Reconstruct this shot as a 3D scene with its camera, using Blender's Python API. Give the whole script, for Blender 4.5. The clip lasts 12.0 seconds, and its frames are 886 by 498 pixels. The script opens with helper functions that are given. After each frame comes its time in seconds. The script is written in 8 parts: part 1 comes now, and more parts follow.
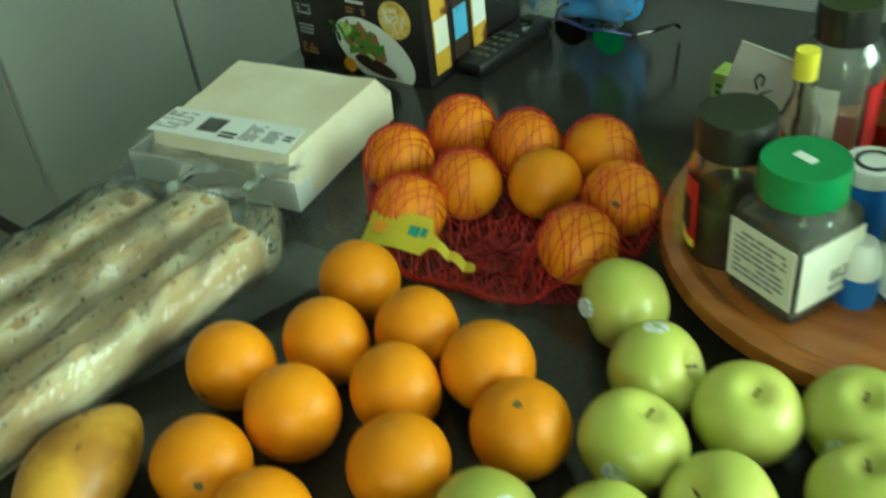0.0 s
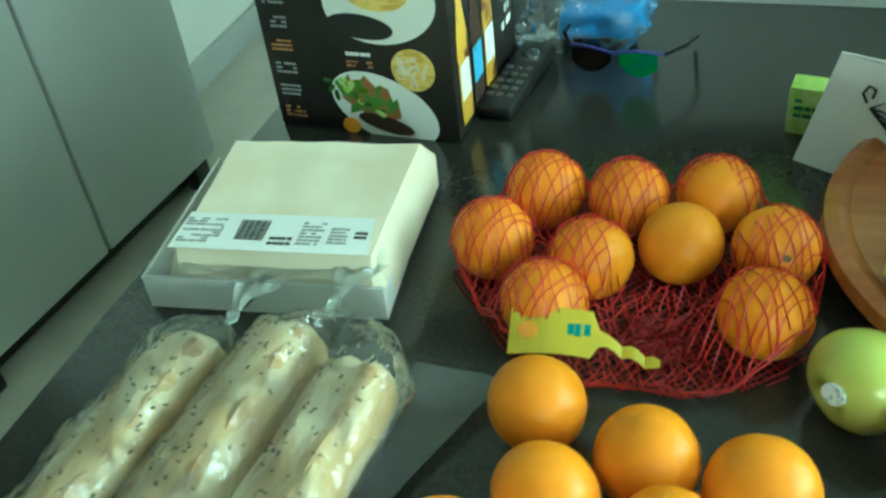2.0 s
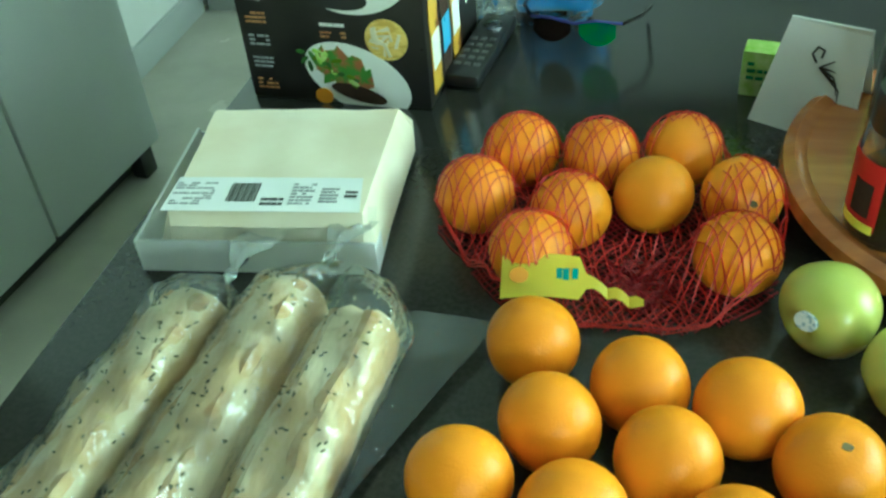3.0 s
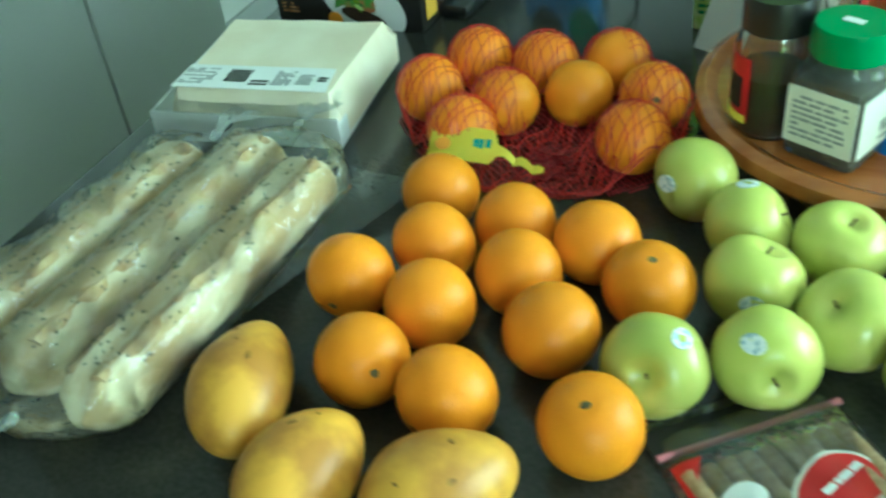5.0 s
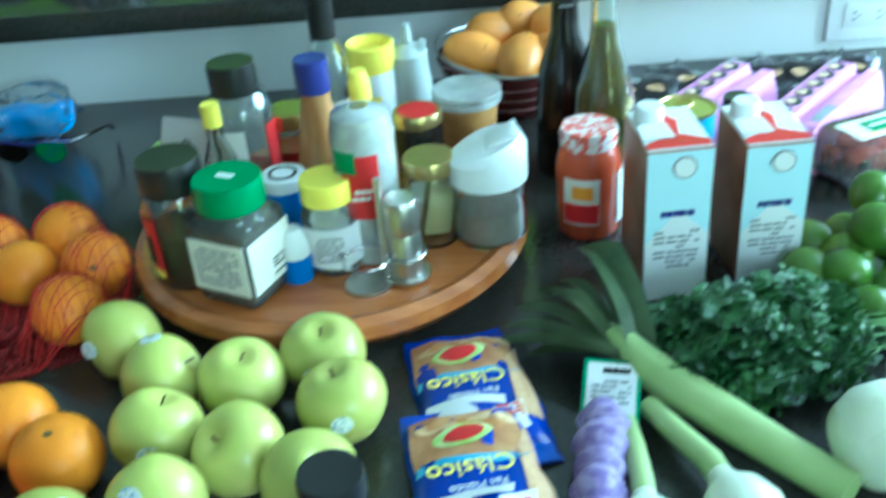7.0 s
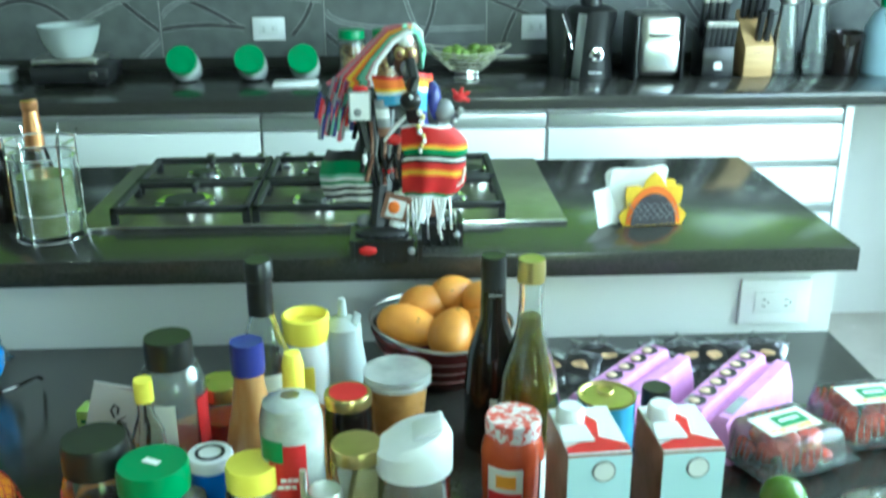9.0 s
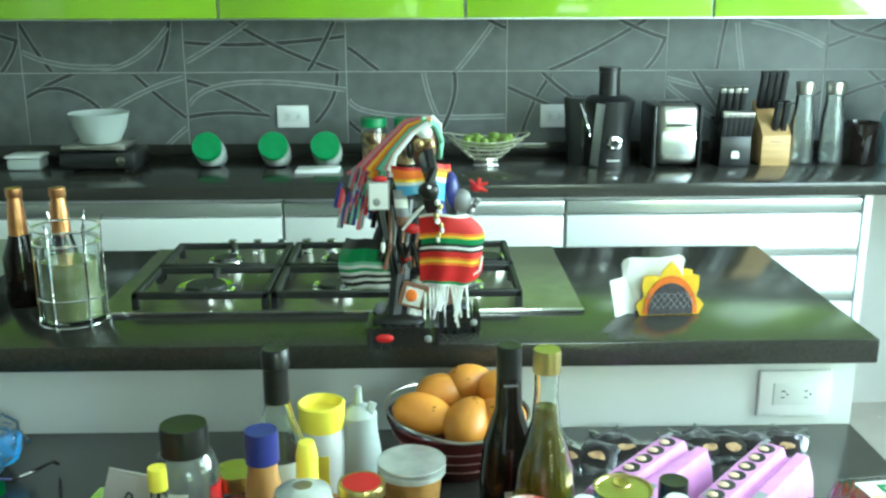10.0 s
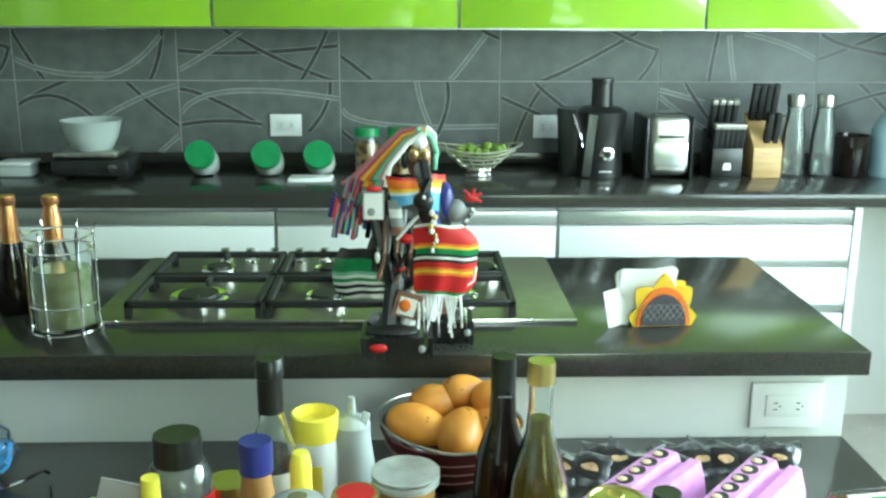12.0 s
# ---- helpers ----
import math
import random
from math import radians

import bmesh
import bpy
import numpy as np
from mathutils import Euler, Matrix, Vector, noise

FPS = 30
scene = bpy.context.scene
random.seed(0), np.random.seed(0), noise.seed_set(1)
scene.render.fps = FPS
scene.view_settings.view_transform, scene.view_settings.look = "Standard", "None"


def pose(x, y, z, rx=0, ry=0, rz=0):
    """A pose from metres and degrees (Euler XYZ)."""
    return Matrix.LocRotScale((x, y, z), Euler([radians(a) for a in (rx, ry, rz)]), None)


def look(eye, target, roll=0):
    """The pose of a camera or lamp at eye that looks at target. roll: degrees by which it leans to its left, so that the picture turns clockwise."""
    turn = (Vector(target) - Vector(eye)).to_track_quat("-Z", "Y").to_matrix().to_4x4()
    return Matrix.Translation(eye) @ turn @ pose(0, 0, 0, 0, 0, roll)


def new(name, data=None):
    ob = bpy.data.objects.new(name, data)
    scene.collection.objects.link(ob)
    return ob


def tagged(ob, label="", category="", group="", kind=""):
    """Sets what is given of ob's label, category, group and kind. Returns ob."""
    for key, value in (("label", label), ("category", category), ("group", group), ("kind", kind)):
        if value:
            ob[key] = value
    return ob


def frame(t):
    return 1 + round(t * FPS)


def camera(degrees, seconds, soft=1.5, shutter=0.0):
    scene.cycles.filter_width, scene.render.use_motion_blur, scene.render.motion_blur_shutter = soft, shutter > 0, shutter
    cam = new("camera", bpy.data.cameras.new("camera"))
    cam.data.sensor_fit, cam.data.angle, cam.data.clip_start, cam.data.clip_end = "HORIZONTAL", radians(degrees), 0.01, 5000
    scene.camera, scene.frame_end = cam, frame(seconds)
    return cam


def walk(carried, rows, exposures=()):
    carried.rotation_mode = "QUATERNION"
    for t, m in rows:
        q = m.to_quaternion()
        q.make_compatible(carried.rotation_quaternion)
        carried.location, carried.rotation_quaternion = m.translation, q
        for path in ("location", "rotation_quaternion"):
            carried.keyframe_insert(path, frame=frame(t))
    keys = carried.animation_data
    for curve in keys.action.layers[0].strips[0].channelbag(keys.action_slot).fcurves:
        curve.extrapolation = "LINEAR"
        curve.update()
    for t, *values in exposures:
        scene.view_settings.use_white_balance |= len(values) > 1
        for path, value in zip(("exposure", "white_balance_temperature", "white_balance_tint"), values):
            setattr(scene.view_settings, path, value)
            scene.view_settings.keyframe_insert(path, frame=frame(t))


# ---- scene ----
import collections

cam = camera(49.0, 12.0, soft=2.5, shutter=0.6)
PATH = [
    (0, (0.239, 0.496, 1.317), (-0.732, 1.766, 0.116), -7.2),
    (0.5, (0.131, 0.561, 1.329), (-0.795, 1.841, 0.102), -7.8),
    (1, (0.066, 0.616, 1.311), (-0.844, 1.908, 0.084), -8.4),
    (1.5, (-0.031, 0.585, 1.324), (-0.734, 1.954, 0.046), -7.9),
    (2, (-0.105, 0.528, 1.319), (-0.707, 1.971, 0.073), -7.5),
    (2.5, (-0.134, 0.493, 1.322), (-0.631, 1.96, 0.057), -6.6),
    (2.7, (-0.145, 0.477, 1.319), (-0.597, 1.961, 0.056), -5.5),
    (4.3, (-0.038, 0.388, 1.337), (-0.662, 1.774, 0.038), -7.9),
    (4.5, (0.009, 0.351, 1.309), (-0.68, 1.773, 0.082), -7.9),
    (5, (0.087, 0.308, 1.294), (-0.605, 1.732, 0.076), -7.1),
    (5.2, (0.125, 0.307, 1.295), (-0.555, 1.733, 0.073), -8.3),
    (5.5, (0.16, 0.304, 1.291), (-0.446, 1.764, 0.073), -8.5),
    (6, (0.237, 0.311, 1.29), (-0.21, 1.822, 0.066), -7.9),
    (6.5, (0.29, 0.32, 1.299), (0.039, 1.918, 0.123), -7.0),
    (7, (0.333, 0.321, 1.324), (0.255, 2.015, 0.264), -5.1),
    (7.4, (0.353, 0.323, 1.352), (0.361, 2.062, 0.365), -4.0),
    (7.5, (0.359, 0.32, 1.366), (0.376, 2.067, 0.391), -3.3),
    (7.7, (0.356, 0.334, 1.397), (0.392, 2.082, 0.426), -2.6),
    (9.5, (0.338, 0.32, 1.414), (0.41, 2.24, 0.86), 0.1),
    (10, (0.345, 0.317, 1.422), (0.384, 2.251, 0.91), -0.2),
    (10.5, (0.347, 0.318, 1.425), (0.375, 2.256, 0.932), 0.1),
    (11, (0.34, 0.32, 1.425), (0.379, 2.262, 0.949), 0.4),
    (11.5, (0.342, 0.318, 1.422), (0.391, 2.259, 0.945), 0.3),
    (12, (0.339, 0.317, 1.424), (0.398, 2.255, 0.93), 0.3),
]
walk(cam, [(t, look(eye, target, roll)) for t, eye, target, roll in PATH],
     [(0.0, -0.48, 5950, 5), (0.5, -0.30, 5550, 3), (1.5, -0.06, 5300, 3), (2.0, 0.08, 5150, 3), (2.7, 0.14, 5150, 4), (4.5, 0.04, 5100, 4), (5.5, -0.09, 4750, 5), (6.5, -0.06, 4400, 10), (7.7, -0.04, 4400, 22), (9.5, -0.14, 5200, 18), (12.0, -0.22, 5500, 23)])

# ---- light ----
T = 0.74      # table top
W = 0.90      # worktops
BACK = 3.55   # tiled wall

world = bpy.data.worlds.new("sky")
scene.world = world
world.use_nodes = True
wn = world.node_tree
sky = wn.nodes.new("ShaderNodeTexSky")
sky.sky_type = "NISHITA"
sky.sun_disc = False
sky.sun_elevation, sky.sun_rotation = radians(50), radians(140)
wn.links.new(sky.outputs[0], wn.nodes["Background"].inputs[0])
wn.nodes["Background"].inputs[1].default_value = 0.12


def window_light(name, place, aim, sx, sy, watts, colour):
    data = bpy.data.lights.new(name, "AREA")
    data.shape, data.size, data.size_y, data.energy, data.color = "RECTANGLE", sx, sy, watts, colour
    ob = new(name, data)
    ob.matrix_world = look(place, aim)
    return ob


window_light("daylight_garden_window", (1.7, -2.12, 2.02), (1.5, 3.0, 0.9), 1.0, 0.7, 44, (0.84, 1.0, 0.86))
window_light("daylight_side_window", (2.18, 1.72, 1.5), (0.1, 1.72, 1.0), 1.75, 1.2, 104, (0.80, 1.0, 0.90))
scene.view_settings.exposure = 0.0


# ---- materials ----
def nodes_of(name):
    m = bpy.data.materials.new(name)
    m.use_nodes = True
    nt = m.node_tree
    return m, nt, nt.nodes["Principled BSDF"]


def mat(name, c, c2=None, rough=0.5, metal=0.0, scale=12.0, bump=0.0, bscale=80.0, trans=0.0, ior=1.45, coat=0.0, vary=0.0, lo=0.35, hi=0.65, stretch=(1, 1, 1), sss=0.0, rvar=0.08):
    """Two colours mixed by noise, with roughness variation, fine relief and a change from piece to piece."""
    m, nt, b = nodes_of(name)
    L = nt.links
    c2 = c2 or tuple(v * 0.85 for v in c)
    tc = nt.nodes.new("ShaderNodeTexCoord")
    mp = nt.nodes.new("ShaderNodeMapping")
    mp.inputs["Scale"].default_value = stretch
    L.new(tc.outputs["Object"], mp.inputs[0])
    n1 = nt.nodes.new("ShaderNodeTexNoise")
    n1.inputs["Scale"].default_value, n1.inputs["Detail"].default_value = scale, 6
    L.new(mp.outputs[0], n1.inputs["Vector"])
    rp = nt.nodes.new("ShaderNodeValToRGB")
    rp.color_ramp.elements[0].position, rp.color_ramp.elements[1].position = lo, hi
    rp.color_ramp.elements[0].color, rp.color_ramp.elements[1].color = (*c2, 1), (*c, 1)
    L.new(n1.outputs[0], rp.inputs[0])
    out = rp.outputs[0]
    if vary:
        oi = nt.nodes.new("ShaderNodeObjectInfo")
        mr = nt.nodes.new("ShaderNodeMapRange")
        mr.inputs["To Min"].default_value, mr.inputs["To Max"].default_value = 1 - vary, 1 + vary
        L.new(oi.outputs["Random"], mr.inputs[0])
        hs = nt.nodes.new("ShaderNodeHueSaturation")
        L.new(mr.outputs[0], hs.inputs["Value"])
        L.new(out, hs.inputs["Color"])
        out = hs.outputs[0]
    L.new(out, b.inputs["Base Color"])
    b.inputs["Metallic"].default_value = metal
    b.inputs["IOR"].default_value = ior
    b.inputs["Transmission Weight"].default_value = trans
    b.inputs["Coat Weight"].default_value = coat
    b.inputs["Coat Roughness"].default_value = 0.12
    if sss:
        b.inputs["Subsurface Weight"].default_value = sss
        b.inputs["Subsurface Radius"].default_value = (0.008, 0.005, 0.002)
        b.inputs["Subsurface Scale"].default_value = 0.5
    n2 = nt.nodes.new("ShaderNodeTexNoise")
    n2.inputs["Scale"].default_value, n2.inputs["Detail"].default_value = bscale, 4
    L.new(mp.outputs[0], n2.inputs["Vector"])
    r = nt.nodes.new("ShaderNodeMapRange")
    r.inputs["To Min"].default_value, r.inputs["To Max"].default_value = max(0.02, rough - rvar), min(1, rough + rvar)
    L.new(n1.outputs[0], r.inputs[0])
    L.new(r.outputs[0], b.inputs["Roughness"])
    if bump:
        bp = nt.nodes.new("ShaderNodeBump")
        bp.inputs["Strength"].default_value, bp.inputs["Distance"].default_value = bump, 0.002
        L.new(n2.outputs[0], bp.inputs["Height"])
        L.new(bp.outputs[0], b.inputs["Normal"])
    return m


def film_mat(name, tint, clear, bump=0.6, scale=60.0, milky=0.0):
    """Thin clear wrapping: see-through with a faint milkiness, and gloss that runs along its creases."""
    m, nt, b = nodes_of(name)
    L = nt.links
    tr = nt.nodes.new("ShaderNodeBsdfTransparent")
    tr.inputs[0].default_value = (*tint, 1)
    gs = nt.nodes.new("ShaderNodeBsdfGlossy")
    gs.inputs["Roughness"].default_value = 0.09
    gs.inputs[0].default_value = (0.95, 0.97, 0.96, 1)
    b.inputs["Base Color"].default_value = (0.82, 0.86, 0.84, 1)
    b.inputs["Roughness"].default_value = 0.3
    nz = nt.nodes.new("ShaderNodeTexNoise")
    nz.inputs["Scale"].default_value, nz.inputs["Detail"].default_value = scale, 3
    tc = nt.nodes.new("ShaderNodeTexCoord")
    L.new(tc.outputs["Object"], nz.inputs["Vector"])
    bp = nt.nodes.new("ShaderNodeBump")
    bp.inputs["Strength"].default_value, bp.inputs["Distance"].default_value = bump, 0.013
    L.new(nz.outputs[0], bp.inputs["Height"])
    for sh in (b, gs):
        L.new(bp.outputs[0], sh.inputs["Normal"])
    mr = nt.nodes.new("ShaderNodeMapRange")
    mr.inputs["From Min"].default_value, mr.inputs["From Max"].default_value = 0.35, 0.7
    mr.inputs["To Min"].default_value, mr.inputs["To Max"].default_value = milky * (1 - clear), min(1, milky * (1 - clear) * 2.2)
    L.new(nz.outputs[0], mr.inputs[0])
    m1 = nt.nodes.new("ShaderNodeMixShader")
    L.new(mr.outputs[0], m1.inputs[0])
    L.new(tr.outputs[0], m1.inputs[1])
    L.new(b.outputs[0], m1.inputs[2])
    fr = nt.nodes.new("ShaderNodeFresnel")
    fr.inputs["IOR"].default_value = 1.3 + 0.5 * (1 - clear)
    L.new(bp.outputs[0], fr.inputs["Normal"])
    mx = nt.nodes.new("ShaderNodeMixShader")
    L.new(fr.outputs[0], mx.inputs[0])
    L.new(m1.outputs[0], mx.inputs[1])
    L.new(gs.outputs[0], mx.inputs[2])
    L.new(mx.outputs[0], nt.nodes["Material Output"].inputs[0])
    return m


M_stone = mat("dark_quartz", (0.040, 0.039, 0.033), (0.028, 0.027, 0.023), rough=0.16, scale=220, bump=0.02, bscale=300, rvar=0.05)
M_white = mat("white_lacquer", (0.74, 0.76, 0.74), (0.70, 0.72, 0.70), rough=0.22, scale=3, bump=0.02, bscale=30)
M_wall = mat("wall_paint", (0.72, 0.72, 0.68), (0.66, 0.66, 0.62), rough=0.8, scale=4, bump=0.1, bscale=120)
# wall colour darkened so the unseen west and south walls bounce less light
M_wall_dim = mat("dimmed_wall_paint", (0.30, 0.29, 0.26), (0.26, 0.25, 0.22), rough=0.8, scale=4, bump=0.1, bscale=120)
M_floor = mat("floor_tile", (0.52, 0.49, 0.42), (0.44, 0.41, 0.35), rough=0.25, scale=5, bump=0.03, bscale=60)
M_tile = mat("slate_tile", (0.135, 0.145, 0.138), (0.100, 0.110, 0.104), rough=0.42, scale=16, bump=0.15, bscale=120, vary=0.10)
M_inlay_l = mat("pale_inlay", (0.33, 0.35, 0.33), (0.26, 0.275, 0.26), rough=0.45, scale=25)
M_inlay_d = mat("dark_inlay", (0.05, 0.05, 0.05), (0.035, 0.035, 0.035), rough=0.4, scale=25)
M_inlay_m = mat("dull_inlay", (0.17, 0.18, 0.17), (0.14, 0.15, 0.14), rough=0.45, scale=25)
M_tab = mat("tab_metal", (0.10, 0.10, 0.10), (0.08, 0.08, 0.08), rough=0.45, scale=30)
M_grout = mat("grout", (0.42, 0.42, 0.39), rough=0.9, scale=40)
M_lime = mat("green_lacquer", (0.26, 0.47, 0.012), (0.24, 0.44, 0.012), rough=0.05, scale=3, rvar=0.02, coat=1.0, ior=1.8)
M_alu = mat("brushed_aluminium", (0.62, 0.64, 0.63), (0.52, 0.54, 0.53), rough=0.32, metal=1, scale=60, stretch=(1, 20, 20))
M_steel = mat("steel", (0.56, 0.55, 0.50), (0.46, 0.45, 0.41), rough=0.33, metal=1, scale=40)
M_chrome = mat("chrome", (0.8, 0.8, 0.8), (0.72, 0.72, 0.72), rough=0.1, metal=1, scale=20)
M_black = mat("black_plastic", (0.018, 0.018, 0.018), (0.012, 0.012, 0.012), rough=0.32, scale=40, bump=0.05)
M_iron = mat("cast_iron", (0.022, 0.022, 0.022), (0.014, 0.014, 0.014), rough=0.55, scale=60, bump=0.3, bscale=300)
M_fridge = mat("satin_appliance_panel", (0.44, 0.455, 0.44), (0.40, 0.415, 0.40), rough=0.32, scale=2, bump=0.02)
M_orange = mat("orange_peel", (0.85, 0.31, 0.003), (0.78, 0.235, 0.002), rough=0.34, ior=1.32, scale=9, bump=0.28, bscale=420, vary=0.12)
M_netorange = mat("ripe_orange_peel", (0.92, 0.35, 0.006), (0.86, 0.26, 0.004), rough=0.38, ior=1.32, scale=14, bump=0.28, bscale=420, vary=0.12)
M_scar = mat("stem_scar", (0.16, 0.12, 0.04), (0.06, 0.05, 0.02), rough=0.8, scale=200)
M_apple = mat("yellow_green_apple_skin", (0.60, 0.57, 0.15), (0.45, 0.49, 0.09), rough=0.26, scale=18, bump=0.03, bscale=200, vary=0.13, sss=0.1)
M_stem = mat("brown_stem", (0.12, 0.08, 0.03), rough=0.8, scale=90, bump=0.3)
M_sticker = mat("fruit_sticker", (0.75, 0.78, 0.78), (0.30, 0.42, 0.50), rough=0.4, scale=260, lo=0.42, hi=0.5)
M_mango = mat("yellow_mango_skin", (0.76, 0.39, 0.040), (0.46, 0.20, 0.025), rough=0.42, scale=22, lo=0.36, hi=0.56, bump=0.10, bscale=120, vary=0.1, sss=0.1)
M_mangospot = mat("brown_mango_spot", (0.20, 0.09, 0.015), (0.40, 0.20, 0.02), rough=0.6, scale=150)
M_redmesh = mat("red_net", (0.62, 0.022, 0.014), (0.50, 0.014, 0.010), rough=0.45, scale=60)
M_rednetlow = mat("dark_red_net", (0.30, 0.008, 0.014), (0.20, 0.005, 0.010), rough=0.5, scale=60)
M_yellow = mat("yellow_plastic", (0.98, 0.86, 0.08), (0.95, 0.80, 0.06), rough=0.38, scale=30, bump=0.06)
M_wood = mat("varnished_wood", (0.48, 0.165, 0.034), (0.36, 0.108, 0.022), rough=0.24, scale=7, stretch=(1, 9, 9), bump=0.04, bscale=40, coat=0.4)
M_mangored = mat("orange_mango_skin", (0.80, 0.35, 0.035), (0.62, 0.24, 0.03), rough=0.42, scale=22, bump=0.06, bscale=120, vary=0.12, sss=0.1)
M_crust = mat("baguette_crust", (0.80, 0.67, 0.45), (0.62, 0.43, 0.21), rough=0.8, scale=36, bump=1.0, bscale=130, lo=0.42, hi=0.56, stretch=(1, 0.4, 1))
M_toast = mat("toasted_ridge", (0.68, 0.50, 0.27), (0.50, 0.29, 0.11), rough=0.8, scale=60, bump=0.9, bscale=140)
M_herb = mat("dried_herb", (0.12, 0.11, 0.045), rough=0.9, scale=100)
M_film = film_mat("clear_bag_film", (0.97, 0.99, 0.98), 0.66, bump=1.0, scale=30, milky=0.10)
M_filmsoft = film_mat("milky_bag_film", (0.94, 0.97, 0.96), 0.64, bump=1.0, scale=60, milky=0.35)
M_bagfilm = film_mat("crinkled_bag_film", (0.96, 0.98, 1.0), 0.66, bump=1.0, scale=50, milky=0.10)
M_cream = mat("cream_wrapped_cloth", (0.80, 0.73, 0.58), (0.72, 0.62, 0.46), rough=0.6, scale=14, bump=0.4, bscale=22)
M_card = mat("white_card", (0.80, 0.81, 0.80), (0.74, 0.75, 0.74), rough=0.5, scale=8, bump=0.03)
M_ink = mat("black_ink", (0.02, 0.02, 0.02), rough=0.5, scale=50)
M_grey = mat("grey_ink", (0.30, 0.31, 0.32), rough=0.5, scale=50)
M_blackcard = mat("black_printed_card", (0.016, 0.014, 0.013), (0.024, 0.021, 0.019), rough=0.3, scale=20)


# ---- building helpers ----
def part(name, bm, material, parent=None, label="", smooth=True):
    me = bpy.data.meshes.new(name)
    bmesh.ops.recalc_face_normals(bm, faces=bm.faces)
    bm.to_mesh(me)
    bm.free()
    for mm in (material if isinstance(material, (list, tuple)) else [material]):
        me.materials.append(mm)
    if smooth:
        me.shade_smooth()
        try:
            me.set_sharp_from_angle(angle=radians(38))
        except AttributeError:
            pass
    ob = new(name, me)
    if parent is not None:
        ob.parent = parent
    if label:
        ob["label"] = label
    return ob


def share(name, mesh, parent, m):
    ob = new(name, mesh)
    ob.parent = parent
    ob.matrix_local = m
    return ob


def thing(name, label, category, x, y, z, rz=0.0, group=""):
    ob = new(name)
    ob.empty_display_size = 0.02
    ob.matrix_world = pose(x, y, z, 0, 0, rz)
    return tagged(ob, label, category, group)


def structure(name, bm, material, label, category):
    return tagged(part(name, bm, material), label, category, "", "structure")


def box(x0, y0, z0, x1, y1, z1, bev=0.0, bm=None, seg=2):
    bm = bm or bmesh.new()
    r = bmesh.ops.create_cube(bm, size=1.0, matrix=Matrix.Translation(((x0 + x1) / 2, (y0 + y1) / 2, (z0 + z1) / 2)) @ Matrix.Diagonal((x1 - x0, y1 - y0, z1 - z0, 1)))
    if bev:
        es = {e for v in r["verts"] for e in v.link_edges}
        bmesh.ops.bevel(bm, geom=list(es), offset=bev, segments=seg, affect="EDGES", profile=0.5)
    return bm


def lathe(profile, n=32, bm=None, sx=1.0, sy=1.0, m=None):
    """Turns (radius, height) pairs about z; a radius of 0 closes the end."""
    bm = bm or bmesh.new()
    m = m or Matrix.Identity(4)
    rings = []
    for r, z in profile:
        if r <= 1e-6:
            rings.append([bm.verts.new(m @ Vector((0, 0, z)))])
        else:
            rings.append([bm.verts.new(m @ Vector((r * sx * math.cos(2 * math.pi * i / n), r * sy * math.sin(2 * math.pi * i / n), z))) for i in range(n)])
    for a, b in zip(rings, rings[1:]):
        for i in range(n):
            j = (i + 1) % n
            q = [a[i % len(a)], a[j % len(a)], b[j % len(b)], b[i % len(b)]]
            q = list(dict.fromkeys(q))
            if len(q) > 2:
                bm.faces.new(q)
    return bm


def tube(pts, r, n=8, bm=None, closed=False):
    """A round bar along points; r is one radius or one for each point."""
    bm = bm or bmesh.new()
    pts = [Vector(p) for p in pts]
    rs = r if isinstance(r, (list, tuple)) else [r] * len(pts)
    rings, up = [], Vector((0, 0, 1))
    for i, p in enumerate(pts):
        if closed:
            d = pts[(i + 1) % len(pts)] - pts[i - 1]
        else:
            d = pts[min(i + 1, len(pts) - 1)] - pts[max(i - 1, 0)]
        d.normalize()
        s = d.cross(up)
        if s.length < 0.05:
            s = d.cross(Vector((0, 1, 0)))
        s.normalize()
        u = s.cross(d)
        rings.append([bm.verts.new(p + (s * math.cos(2 * math.pi * k / n) + u * math.sin(2 * math.pi * k / n)) * rs[i]) for k in range(n)])
    pairs = list(zip(rings, rings[1:])) + ([(rings[-1], rings[0])] if closed else [])
    for a, b in pairs:
        for k in range(n):
            bm.faces.new((a[k], a[(k + 1) % n], b[(k + 1) % n], b[k]))
    if not closed:
        bm.faces.new(rings[0])
        bm.faces.new(rings[-1])
    return bm


def slab(outline, z0, z1, bm=None, bev=0.0):
    """A flat plate with the given outline."""
    bm = bm or bmesh.new()
    lo = [bm.verts.new((x, y, z0)) for x, y in outline]
    hi = [bm.verts.new((x, y, z1)) for x, y in outline]
    k = len(lo)
    bm.faces.new(hi)
    bm.faces.new(lo[::-1])
    for i in range(k):
        bm.faces.new((lo[i], lo[(i + 1) % k], hi[(i + 1) % k], hi[i]))
    if bev:
        bmesh.ops.bevel(bm, geom=[e for e in bm.edges if (e.verts[0].co.z > z1 - 1e-6 and e.verts[1].co.z > z1 - 1e-6)], offset=bev, segments=2, affect="EDGES")
    return bm


def ellipse(a, b, n=32, x=0.0, y=0.0, turn=0.0):
    c, s = math.cos(radians(turn)), math.sin(radians(turn))
    return [(x + a * math.cos(t) * c - b * math.sin(t) * s, y + a * math.cos(t) * s + b * math.sin(t) * c) for t in (2 * math.pi * i / n for i in range(n))]


def moved(bm, m):
    bmesh.ops.transform(bm, matrix=m, verts=bm.verts)
    return bm


UPRIGHT = pose(0, 0, 0, 90, 0, 0)   # lays xy drawings onto an upright front that faces -y


